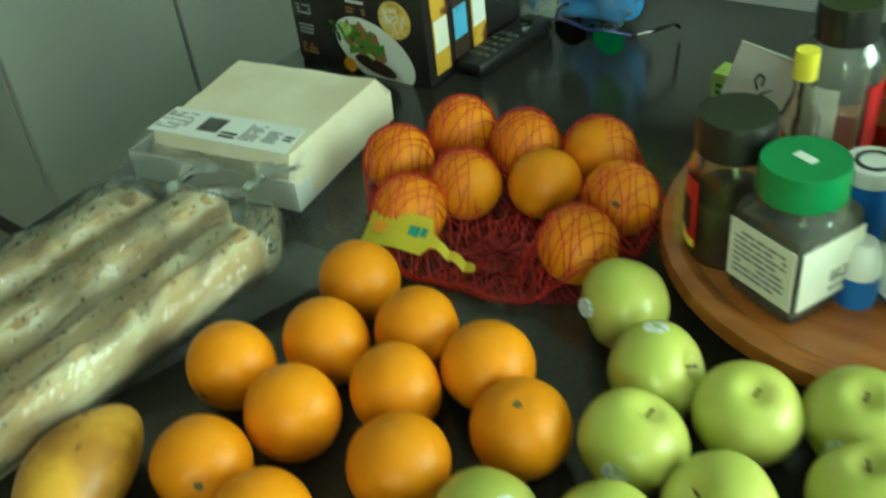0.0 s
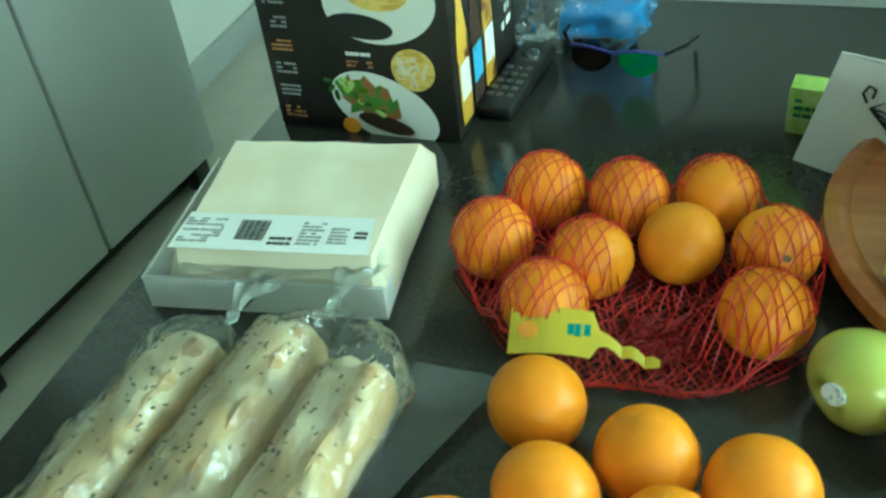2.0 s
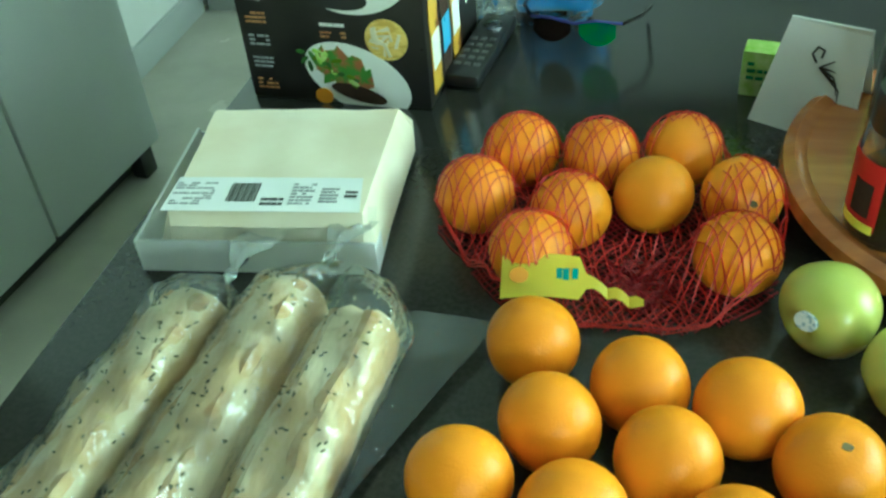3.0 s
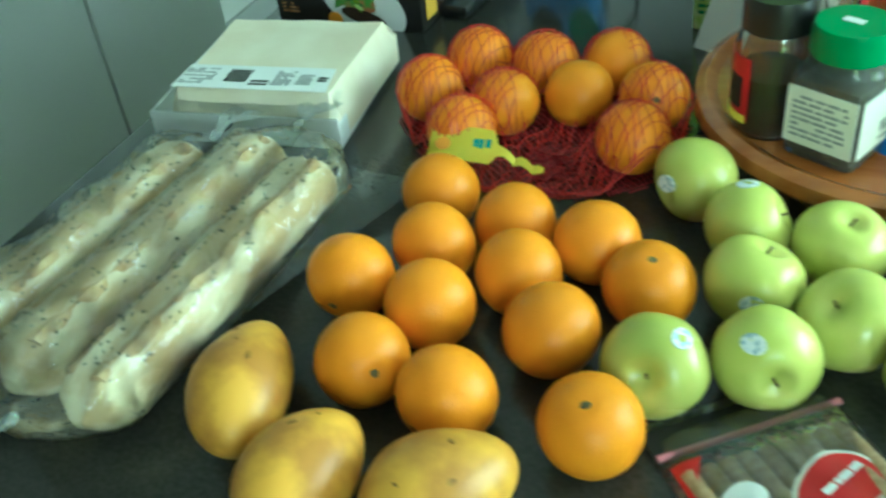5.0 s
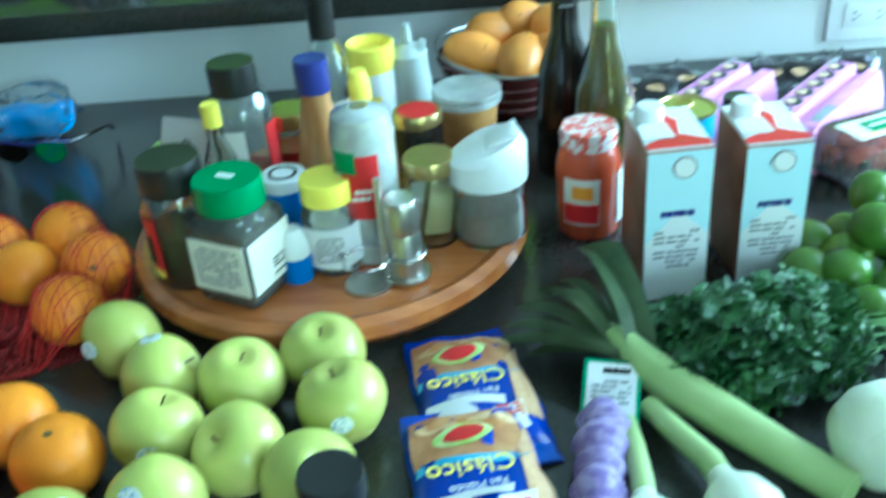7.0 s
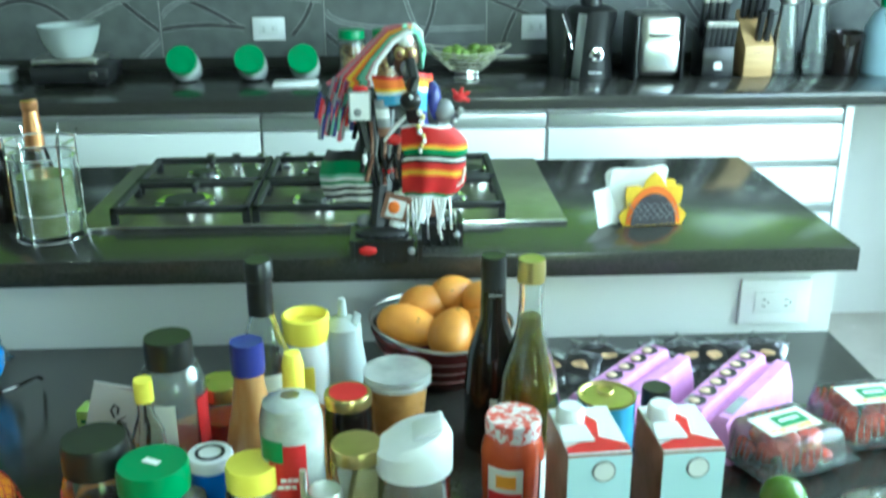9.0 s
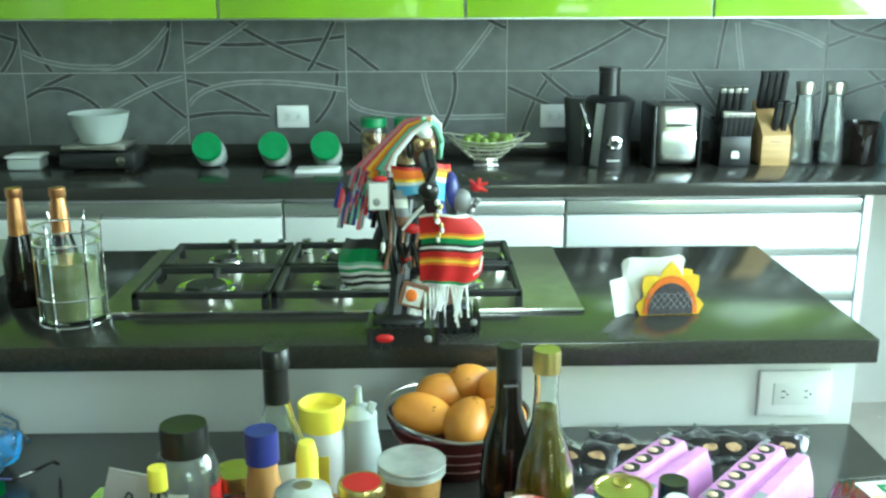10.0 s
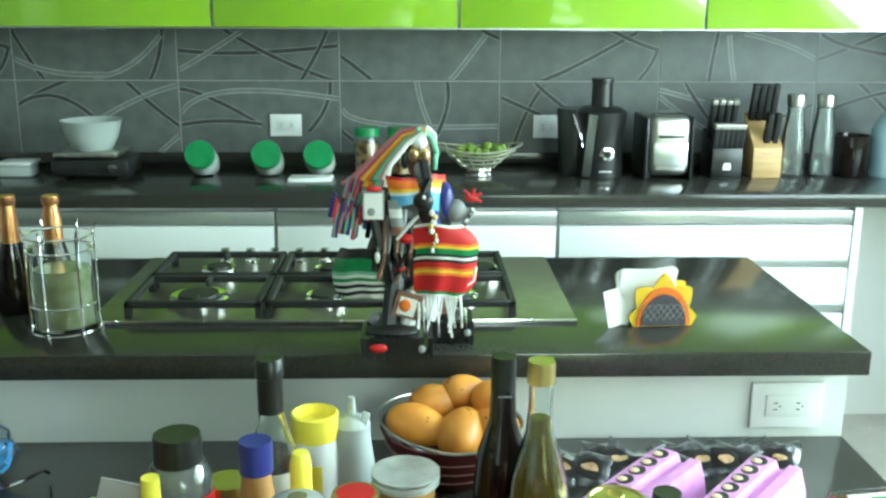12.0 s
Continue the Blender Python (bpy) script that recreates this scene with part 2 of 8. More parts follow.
def wobble(bm, amount, scale, seed=0.0):
    for v in bm.verts:
        v.co += noise.noise_vector(v.co * scale + Vector((seed, seed * 1.7, 0))) * amount
    return bm


# ---- structure ----
structure("floor", box(-2.8, -2.4, -0.1, 3.2, 3.75, 0.0), M_floor, "pale beige polished floor tiles", "floor")
structure("ceiling", box(-2.8, -2.4, 2.6, 3.2, 3.75, 2.7), M_wall, "plain white painted ceiling", "ceiling")
wall_n = structure("wall_north", box(-2.8, BACK - 0.0088, 0, 3.2, 3.75, 2.6), M_grout, "kitchen wall behind slate splashback tiles", "wall")
structure("wall_west", box(-2.8, -2.4, 0, -2.6, BACK, 2.6), M_wall_dim, "unseen west wall, darkened to bounce less light", "wall")
bm = box(2.25, -2.4, 0, 2.45, 0.35, 2.6)
box(2.25, 2.65, 0, 2.45, BACK, 2.6, bm=bm)
box(2.25, 0.35, 0, 2.45, 2.65, 0.85, bm=bm)
box(2.25, 0.35, 2.15, 2.45, 2.65, 2.6, bm=bm)
structure("wall_east", bm, M_wall, "white painted wall with a wide window opening", "wall")
bm = box(-2.6, -2.4, 0, 1.2, -2.2, 2.6)
box(2.2, -2.4, 0, 2.25, -2.2, 2.6, bm=bm)
box(1.2, -2.4, 0, 2.2, -2.2, 0.5, bm=bm)
box(1.2, -2.4, 2.4, 2.2, -2.2, 2.6, bm=bm)
structure("wall_south", bm, M_wall_dim, "unseen wall darkened to bounce less light, with a garden window opening", "wall")


def window(name, w, h, m, label):
    bm = box(-w / 2, -0.03, 0, w / 2, 0.03, 0.05)
    box(-w / 2, -0.03, h - 0.05, w / 2, 0.03, h, bm=bm)
    for x in (-w / 2, -0.025, w / 2 - 0.05):
        box(x, -0.03, 0.05, x + 0.05, 0.03, h - 0.05, bm=bm)
    ob = part(name, bm, M_alu)
    ob.matrix_world = m
    return tagged(ob, label, "window", "", "structure")


window("window_1", 1.0, 1.9, pose(1.7, -2.3, 0.5), "wide aluminium-framed garden window")
window("window_2", 2.3, 1.3, pose(2.35, 1.50, 0.85, 0, 0, 90), "aluminium-framed side window")

m, nt, b = nodes_of("garden_foliage")
em = nt.nodes.new("ShaderNodeEmission")
vo = nt.nodes.new("ShaderNodeTexNoise")
vo.inputs["Scale"].default_value, vo.inputs["Detail"].default_value = 14, 8
rp = nt.nodes.new("ShaderNodeValToRGB")
for pos, col in ((0.35, (0.03, 0.09, 0.01, 1)), (0.5, (0.16, 0.32, 0.04, 1)), (0.62, (0.75, 0.9, 0.45, 1))):
    e = rp.color_ramp.elements.new(pos)
    e.color = col
nt.links.new(vo.outputs[0], rp.inputs[0])
nt.links.new(rp.outputs[0], em.inputs[0])
em.inputs[1].default_value = 15.0
nt.links.new(em.outputs[0], nt.nodes["Material Output"].inputs[0])
structure("backdrop", box(-3, -5.2, -1, 6, -5.1, 4), m, "sunlit garden foliage outside the window", "foliage")
structure("backdrop_side", box(6.0, -4, -1, 6.1, 5, 4), m, "sunlit garden foliage outside the side window", "foliage")

# the island: a low table top in front, the raised cooker worktop behind
table = structure("table_top", box(-0.67, 0.30, T - 0.045, 1.037, 1.762, T, 0.003), M_stone, "dark grey polished quartz low table top", "countertop")
structure("island_table_base", box(-0.45, 0.62, 0.0, 0.95, 1.76, T - 0.046), M_white, "white lacquered base under the table top", "cabinet")
structure("island_base", box(-0.66, 1.765, 0.0, 1.037, 2.26, 0.858), M_white, "white lacquered panel below the cooker worktop", "cabinet")
structure("island_worktop", box(-0.68, 1.72, 0.86, 1.05, 2.295, W, 0.003), M_stone, "dark grey polished quartz cooker worktop", "countertop")

# back run
structure("back_worktop", box(-1.64, 2.985, 0.862, 2.245, BACK - 0.002, W, 0.003), M_stone, "dark grey polished quartz worktop along the wall", "countertop")
structure("back_upstand", box(-1.64, BACK - 0.024, W + 0.001, 2.245, BACK - 0.002, 0.936, 0.002), M_stone, "dark quartz upstand strip below the tiles", "upstand")
structure("toe_kick", box(-1.64, 3.06, 0.0, 1.598, 3.12, 0.098), M_alu, "recessed grey plinth under the wall units", "plinth")


def drawer_unit(x0, x1):
    t = thing("drawer_unit", "white lacquered drawer unit with aluminium grip channels", "cabinet", x0, 3.0, 0.10, group="lower wall units")
    w = x1 - x0
    part("body", box(0.0, 0.03, 0.0, w, 0.52, 0.755), M_white, t)
    part("grip_channel", box(0, 0.006, 0.712, w, 0.028, 0.748, 0.002), M_alu, t, "aluminium grip channel")
    part("drawer_front", box(0.002, 0.0, 0.614, w - 0.002, 0.026, 0.706, 0.002), M_white, t)
    part("grip_channel", box(0, 0.006, 0.584, w, 0.028, 0.611, 0.002), M_alu, t, "aluminium grip channel")
    part("drawer_front", box(0.002, 0.0, 0.474, w - 0.002, 0.026, 0.580, 0.002), M_white, t)
    part("grip_channel", box(0, 0.006, 0.444, w, 0.028, 0.471, 0.002), M_alu, t, "aluminium grip channel")
    part("drawer_front", box(0.002, 0.0, 0.226, w - 0.002, 0.026, 0.441, 0.002), M_white, t)
    part("drawer_front", box(0.002, 0.0, 0.0, w - 0.002, 0.026, 0.22, 0.002), M_white, t)
    return t


for x0, x1 in ((-1.64, -1.02), (-1.01, -0.055), (-0.05, 0.745), (0.75, 1.597)):
    drawer_unit(x0, x1)
structure("end_panel", box(1.600, 3.0, 0.0, 1.622, 3.53, 0.860), M_white, "white lacquered end panel of the wall units", "panel")
structure("niche_wall", box(1.623, 3.50, 0.0, 2.248, 3.535, 0.860), M_wall, "cream painted wall below the open worktop end", "wall")

CABX = (-1.64, -0.99, -0.24, 0.47, 1.19, 1.90, 2.245)
for x0, x1 in zip(CABX, CABX[1:]):
    t = thing("wall_cupboard", "glossy lime green lacquered wall cupboard", "cupboard", x0, 3.2, 1.345, group="green wall cupboards")
    w = x1 - x0
    part("body", box(0, 0.022, 0.004, w, 0.345, 0.78), M_white, t)
    part("door", box(0.004, 0, 0.004, w - 0.004, 0.02, 0.78, 0.001), M_lime, t)
    part("edge_strip", box(0.002, -0.002, 0.0, w - 0.002, 0.02, 0.0035), M_alu, t, "thin bright aluminium edge strip")
    part("handle", box(w / 2 - 0.065, -0.012, -0.006, w / 2 + 0.065, 0.018, -0.001, 0.001), M_tab, t, "flat dark grey metal pull tab")

# appliance at the far side of the gap beside the table
f = thing("refrigerator", "tall satin white double-door refrigerator", "refrigerator", -1.414, 1.82, 0.0, -5.5)
part("cabinet", box(-0.72, -0.41, 0.08, -0.036, 0.405, 1.9, 0.01), M_fridge, f)
# added black sheet stands in for the shade between the doors
part("gap_shade", box(-0.0355, -0.40, 0.09, -0.029, 0.395, 1.89), M_black, f, "black sheet for the shade in the door gap")
part("door", box(-0.0285, 0.004, 0.08, 0.0, 0.405, 1.9, 0.006), M_fridge, f)
part("door", box(-0.0285, -0.41, 0.08, 0.0, -0.004, 1.9, 0.006), M_fridge, f)
part("plinth", box(-0.70, -0.40, 0.012, -0.06, 0.385, 0.078), M_black, f, "recessed black plinth")
for yy in (-0.39, 0.335):
    part("foot", box(-0.055, yy, 0.0, -0.015, yy + 0.05, 0.078, 0.006), M_black, f)
structure("wall_alcove", box(-1.85, 2.42, 0.0, -1.665, BACK - 0.01, 2.6), M_wall, "white painted side wall beyond the refrigerator", "wall")
structure("baseboard", box(-1.664, 2.42, 0.0, -1.650, 3.05, 0.09, 0.002), M_fridge, "pale grey baseboard along the side wall", "baseboard")

# splashback tiles with crossing inlaid arcs
TW, TH = 0.5245, 0.2622
X0, Z0 = -0.428 - 3 * TW, 1.170 - TH
tile_mesh = bpy.data.meshes.new("tile")
bm = box(0.0012, -0.010, 0.0012, TW - 0.0012, 0.0, TH - 0.0012, 0.0006, seg=1)
bm.to_mesh(tile_mesh)
bm.free()
tile_mesh.materials.append(M_tile)
TILES = {(i, j): share("tile", tile_mesh, wall_n, Matrix.Translation((X0 + i * TW, BACK, Z0 + j * TH))) for i in range(8) for j in range(3)}
proud = collections.Counter()


def band(spine, w, front):
    """A thin proud strip that follows a line across a tile's face."""
    bm = bmesh.new()
    prev = None
    for i, (x, z) in enumerate(spine):
        xa, za = spine[max(i - 1, 0)]
        xb, zb = spine[min(i + 1, len(spine) - 1)]
        ln = math.hypot(xb - xa, zb - za)
        nx, nz = -(zb - za) / ln * w / 2, (xb - xa) / ln * w / 2
        lo, hi = [(min(max(x + k * nx, 0.003), TW - 0.003), min(max(z + k * nz, 0.003), TH - 0.003)) for k in (-1, 1)]
        p = [bm.verts.new((q[0], y, q[1])) for q, y in ((lo, front), (hi, front), (hi, -0.009), (lo, -0.009))]
        if prev:
            for q in range(4):
                bm.faces.new((prev[q], prev[(q + 1) % 4], p[(q + 1) % 4], p[q]))
        prev = p
    return bm


def stripe(i, j, dark, a, m, b):
    """One inlaid arc from a over m to b, in shares of the tile: a dark band with pale edges, or a pair of pale lines."""
    n = proud[i, j]
    proud[i, j] += 1
    front = -0.0104 - 0.0003 * n
    spine = []
    for k in range(13):
        u = k / 12
        c0, c1, c2 = (1 - u) * (1 - 2 * u), 4 * u * (1 - u), u * (2 * u - 1)
        spine.append(((a[0] * c0 + m[0] * c1 + b[0] * c2) * TW, (a[1] * c0 + m[1] * c1 + b[1] * c2) * TH))
    if dark:
        part("inlay_edge", band(spine, 0.0165, front), M_inlay_l, TILES[i, j])
        part("inlay_stripe", band(spine, 0.0125, front - 0.00015), M_inlay_d, TILES[i, j])
    else:
        part("inlay_stripe", band(spine, 0.016, front), M_inlay_l, TILES[i, j])
        part("inlay_stripe", band(spine, 0.009, front - 0.00015), M_inlay_m, TILES[i, j])


for i in (2, 0):
    stripe(i, 1, True, (0.01, 0.60), (0.08, 0.33), (0.18, 0.01))
    stripe(i, 1, True, (0.92, 0.62), (0.89, 0.30), (0.83, 0.01))
    stripe(i, 1, False, (0.48, 0.05), (0.70, 0.17), (0.91, 0.55))
    stripe(i, 1, False, (0.01, 0.26), (0.25, 0.10), (0.55, 0.08))
    stripe(i, 0, True, (0.01, 0.70), (0.15, 0.86), (0.31, 0.99))
    stripe(i, 0, True, (0.04, 0.74), (0.25, 0.80), (0.46, 0.55))
    stripe(i, 0, True, (0.68, 0.99), (0.83, 0.70), (0.99, 0.44))
    stripe(i, 0, False, (0.42, 0.42), (0.72, 0.75), (0.99, 0.94))
    stripe(i, 0, False, (0.86, 0.10), (0.93, 0.22), (0.99, 0.32))
stripe(3, 1, True, (0.01, 0.37), (0.43, 0.34), (0.99, 0.43))
stripe(3, 1, True, (0.30, 0.62), (0.60, 0.29), (0.95, 0.01))
stripe(3, 1, True, (0.93, 0.62), (0.85, 0.30), (0.76, 0.01))
stripe(3, 1, False, (0.01, 0.13), (0.21, 0.36), (0.40, 0.60))
stripe(3, 0, True, (0.01, 0.90), (0.22, 0.76), (0.51, 0.44))
stripe(3, 0, True, (0.01, 0.45), (0.25, 0.50), (0.51, 0.46))
stripe(3, 0, True, (0.94, 0.99), (0.91, 0.68), (0.80, 0.37))
stripe(3, 0, False, (0.01, 0.60), (0.32, 0.87), (0.99, 0.78))
stripe(4, 1, True, (0.01, 0.30), (0.10, 0.17), (0.20, 0.01))
stripe(4, 1, False, (0.69, 0.01), (0.80, 0.28), (0.92, 0.60))
stripe(4, 1, True, (0.86, 0.66), (0.93, 0.58), (0.99, 0.53))
stripe(4, 0, False, (0.01, 0.66), (0.27, 0.46), (0.99, 0.44))
stripe(4, 0, False, (0.48, 0.99), (0.51, 0.72), (0.56, 0.46))
stripe(4, 0, True, (0.67, 0.99), (0.66, 0.60), (0.55, 0.12))
stripe(4, 0, True, (0.01, 0.38), (0.05, 0.30), (0.12, 0.20))
for i in (5, 1):
    stripe(i, 1, True, (0.86, 0.62), (0.50, 0.22), (0.26, 0.01))
    stripe(i, 1, True, (0.70, 0.62), (0.83, 0.50), (0.99, 0.39))
    stripe(i, 1, True, (0.98, 0.38), (0.94, 0.20), (0.87, 0.01))
    stripe(i, 0, True, (0.28, 0.95), (0.17, 0.60), (0.09, 0.15))
    stripe(i, 0, True, (0.22, 0.99), (0.34, 0.78), (0.50, 0.56))
    stripe(i, 0, True, (0.01, 0.80), (0.17, 0.66), (0.43, 0.44))
stripe(6, 1, True, (0.36, 0.62), (0.335, 0.30), (0.32, 0.01))
stripe(6, 1, False, (0.43, 0.58), (0.45, 0.30), (0.48, 0.01))
stripe(6, 1, False, (0.52, 0.60), (0.78, 0.47), (0.98, 0.29))
stripe(6, 0, False, (0.01, 0.90), (0.20, 0.80), (0.30, 0.74))
stripe(6, 0, False, (0.01, 0.82), (0.17, 0.58), (0.32, 0.40))
stripe(6, 0, True, (0.17, 0.99), (0.30, 0.62), (0.42, 0.36))
stripe(6, 0, True, (0.35, 0.44), (0.68, 0.50), (0.99, 0.72))
stripe(7, 1, True, (0.01, 0.29), (0.17, 0.41), (0.42, 0.62))
stripe(7, 1, True, (0.01, 0.60), (0.20, 0.44), (0.60, 0.30))
stripe(7, 0, True, (0.28, 0.99), (0.38, 0.82), (0.50, 0.60))
stripe(7, 0, True, (0.11, 0.64), (0.28, 0.78), (0.60, 0.94))


def outlet(place, rz, w, h, label):
    o = thing("wall_outlet", label, "outlet", *place, rz)
    part("plate", box(-w / 2, -0.007, -h / 2, w / 2, 0, h / 2, 0.002), M_card, o)
    part("socket_insert", box(-w * 0.30, -0.0095, -h * 0.24, w * 0.30, -0.006, h * 0.24, 0.001), M_white, o)
    for s in (-0.16, 0.16):
        for dz in (-0.07, 0.07):
            part("slot", box(s * w - 0.004, -0.0100, dz * h - 0.001, s * w + 0.002, -0.009, dz * h + 0.001), M_ink, o)
        part("slot", lathe([(0, 0), (0.0016, 0), (0.0016, 0.001), (0, 0.001)], 10, m=pose(s * w + 0.006, -0.009, 0, 90)), M_ink, o)
    return o


outlet((0.939, 1.764, 0.795), 0, 0.116, 0.078, "white double power outlet on the white panel")
outlet((-0.083, BACK - 0.011, 1.026), 0, 0.103, 0.072, "white power outlet on the slate tiles")
outlet((0.782, BACK - 0.011, 1.023), 0, 0.095, 0.076, "white power outlet on the slate tiles")

# ---- fruit on the table ----
def orange_mesh():
    bm = bmesh.new()
    bmesh.ops.create_uvsphere(bm, u_segments=32, v_segments=20, radius=1.0)
    for v in bm.verts:
        r = math.hypot(v.co.x, v.co.y)
        if v.co.z > 0:
            v.co.z -= 0.07 * math.exp(-(r / 0.16) ** 2)
        v.co.z *= 0.95
        v.co += v.co * 0.02 * noise.noise(v.co * 1.3)
    return bm


def make_orange(x, y, r, skin, label, group, turn):
    t = thing("orange", label, "orange", x, y, T, 0, group)
    q = pose(0, 0, r * 0.965, *turn)
    part("peel", moved(orange_mesh(), q @ Matrix.Diagonal((r, r, r, 1))), skin, t)
    star = lathe([(0, 0.0012), (0.0028, 0.001), (0.0048, -0.0012), (0, -0.0016)], 7)
    for i, v in enumerate(star.verts):
        v.co.x *= 1 + 0.5 * (i % 2)
    part("stem_end", moved(star, q @ Matrix.Translation((0, 0, r * 0.885))), M_scar, t, "dry brown stem scar")
    return t


LOOSE = ((-0.242, 0.996), (-0.217, 0.917), (-0.157, 0.964), (-0.081, 0.954), (-0.270, 0.858), (-0.190, 0.841), (-0.133, 0.899),
         (-0.026, 0.909), (-0.217, 0.768), (-0.140, 0.751), (-0.087, 0.838), (-0.033, 0.753))
TURNS = {7: (12, 5, 0), 8: (40, 60, 0), 11: (18, -8, 20), 4: (100, 20, 0), 9: (120, 60, 0)}
rnd = random.Random(3)
for i, (x, y) in enumerate(LOOSE):
    make_orange(x, y, 0.0378 + rnd.uniform(-0.001, 0.001), M_orange, "bright loose orange on the dark table", "loose oranges", TURNS.get(i, (rnd.uniform(110, 200), rnd.uniform(-40, 40), rnd.uniform(0, 360))))
NETTED = ((-0.327, 1.180), (-0.297, 1.260), (-0.219, 1.261), (-0.141, 1.279), (-0.236, 1.168), (-0.164, 1.203), (-0.262, 1.105), (-0.089, 1.127), (-0.086, 1.210))
for i, (x, y) in enumerate(NETTED):
    make_orange(x, y, 0.0372, M_netorange, "orange inside the red net bag", "oranges in the net bag", (60, 30, 0) if i == 8 else (rnd.uniform(110, 200), rnd.uniform(-40, 40), rnd.uniform(0, 360)))


def net_height(x, y):
    """The net lies on the fruit and sags to the table between."""
    h = 0.006 + 0.004 * noise.noise(Vector((x * 40, y * 40, 0)))
    for ox, oy in NETTED:
        d2 = (x - ox) ** 2 + (y - oy) ** 2
        if d2 < 0.0385 ** 2:
            h = max(h, 0.036 + math.sqrt(0.0385 ** 2 - d2))
        else:
            d = math.sqrt(d2) - 0.0385
            h = max(h, 0.040 - d * 1.6)
    return h


def hull(pts):
    """The convex outline of points, counter-clockwise."""
    pts = sorted(pts)

    def chain(seq):
        out = []
        for p in seq:
            while len(out) > 1 and (out[-1][0] - out[-2][0]) * (p[1] - out[-2][1]) - (out[-1][1] - out[-2][1]) * (p[0] - out[-2][0]) <= 0:
                out.pop()
            out.append(p)
        return out[:-1]
    return chain(pts) + chain(pts[::-1])


NET_HULL = hull(list(NETTED) + [(-0.225, 1.090), (-0.150, 1.092)])


def net_inside(x, y, margin=0.041):
    """Whether a place lies within the bag's outline, a little way out from the fruit."""
    far = -1.0
    for (xa, ya), (xb, yb) in zip(NET_HULL, NET_HULL[1:] + NET_HULL[:1]):
        ln = math.hypot(xb - xa, yb - ya)
        d = ((x - xa) * (yb - ya) - (y - ya) * (xb - xa)) / ln
        if d > 0:
            k = min(1.0, max(0.0, ((x - xa) * (xb - xa) + (y - ya) * (yb - ya)) / ln ** 2))
            d = math.hypot(x - xa - k * (xb - xa), y - ya - k * (yb - ya))
        far = max(far, d) if d <= 0 or far <= 0 else min(far, d)
    return far < margin + 0.003 * math.sin(40 * x + 23 * y)


bm = bmesh.new()
STEP, GAP = 0.005, 0.0090
for fam in (62, 118):
    c, s = math.cos(radians(fam)), math.sin(radians(fam))
    for k in range(-28, 29):
        run = []
        for i in range(-50, 51):
            u, w = i * STEP, k * GAP + 0.0022 * math.sin(i * 0.45 + k * 2.1)
            x, y = -0.205 + u * c - w * s, 1.178 + u * s + w * c
            bare = (x + 0.166) ** 2 + (y - 1.200) ** 2 < 0.041 ** 2 or (x + 0.112) ** 2 + (y - 1.222) ** 2 < 0.020 ** 2 or (x + 0.146) ** 2 + (y - 1.250) ** 2 < 0.024 ** 2 or (x + 0.203) ** 2 + (y - 1.160) ** 2 < 0.017 ** 2
            if net_inside(x, y) and not bare:
                run.append((x + 0.205, y - 1.178, net_height(x, y)))
            else:
                if len(run) > 2:
                    tube(run, 0.00070, 3, bm)
                run = []
        if len(run) > 2:
            tube(run, 0.00070, 3, bm)
# lower layer of net, in a darker red than the mesh on top
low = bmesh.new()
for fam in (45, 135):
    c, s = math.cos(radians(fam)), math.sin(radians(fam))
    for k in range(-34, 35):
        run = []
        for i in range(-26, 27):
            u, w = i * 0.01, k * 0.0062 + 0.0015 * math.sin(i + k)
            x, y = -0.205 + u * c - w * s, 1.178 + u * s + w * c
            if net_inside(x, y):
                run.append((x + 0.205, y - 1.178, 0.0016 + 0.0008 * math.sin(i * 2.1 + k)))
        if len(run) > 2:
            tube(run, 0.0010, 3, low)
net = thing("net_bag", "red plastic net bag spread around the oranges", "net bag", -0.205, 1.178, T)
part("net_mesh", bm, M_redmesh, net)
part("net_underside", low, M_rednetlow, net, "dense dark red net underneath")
rim = []
cx, cy = sum(p[0] for p in NET_HULL) / len(NET_HULL), sum(p[1] for p in NET_HULL) / len(NET_HULL)
for i in range(90):
    a = 2 * math.pi * i / 90
    r = 0.06
    while net_inside(cx + r * math.cos(a), cy + r * math.sin(a), 0.038):
        r += 0.002
    x, y = cx + r * math.cos(a), cy + r * math.sin(a)
    rim.append((x + 0.205, y - 1.178, 0.004 + 0.8 * max(0.0, net_height(x, y) - 0.006)))
for k in (0, 1, 2):
    part("gathered_edge", tube([(x, y, z + 0.004 * k * abs(math.sin(i * 0.3 + k))) for i, (x, y, z) in enumerate(rim)], [0.0009 + 0.0005 * noise.noise(Vector((i * 0.7, 3 + k, 0))) for i in range(90)], 4, closed=True), M_redmesh, net)
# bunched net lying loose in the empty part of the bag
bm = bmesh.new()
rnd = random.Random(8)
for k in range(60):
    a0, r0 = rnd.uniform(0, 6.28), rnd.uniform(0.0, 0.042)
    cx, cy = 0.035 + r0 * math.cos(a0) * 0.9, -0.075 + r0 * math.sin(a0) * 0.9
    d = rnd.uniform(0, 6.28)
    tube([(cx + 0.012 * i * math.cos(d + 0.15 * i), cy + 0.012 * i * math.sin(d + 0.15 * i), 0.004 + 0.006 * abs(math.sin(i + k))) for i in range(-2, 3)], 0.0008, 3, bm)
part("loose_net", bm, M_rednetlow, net)
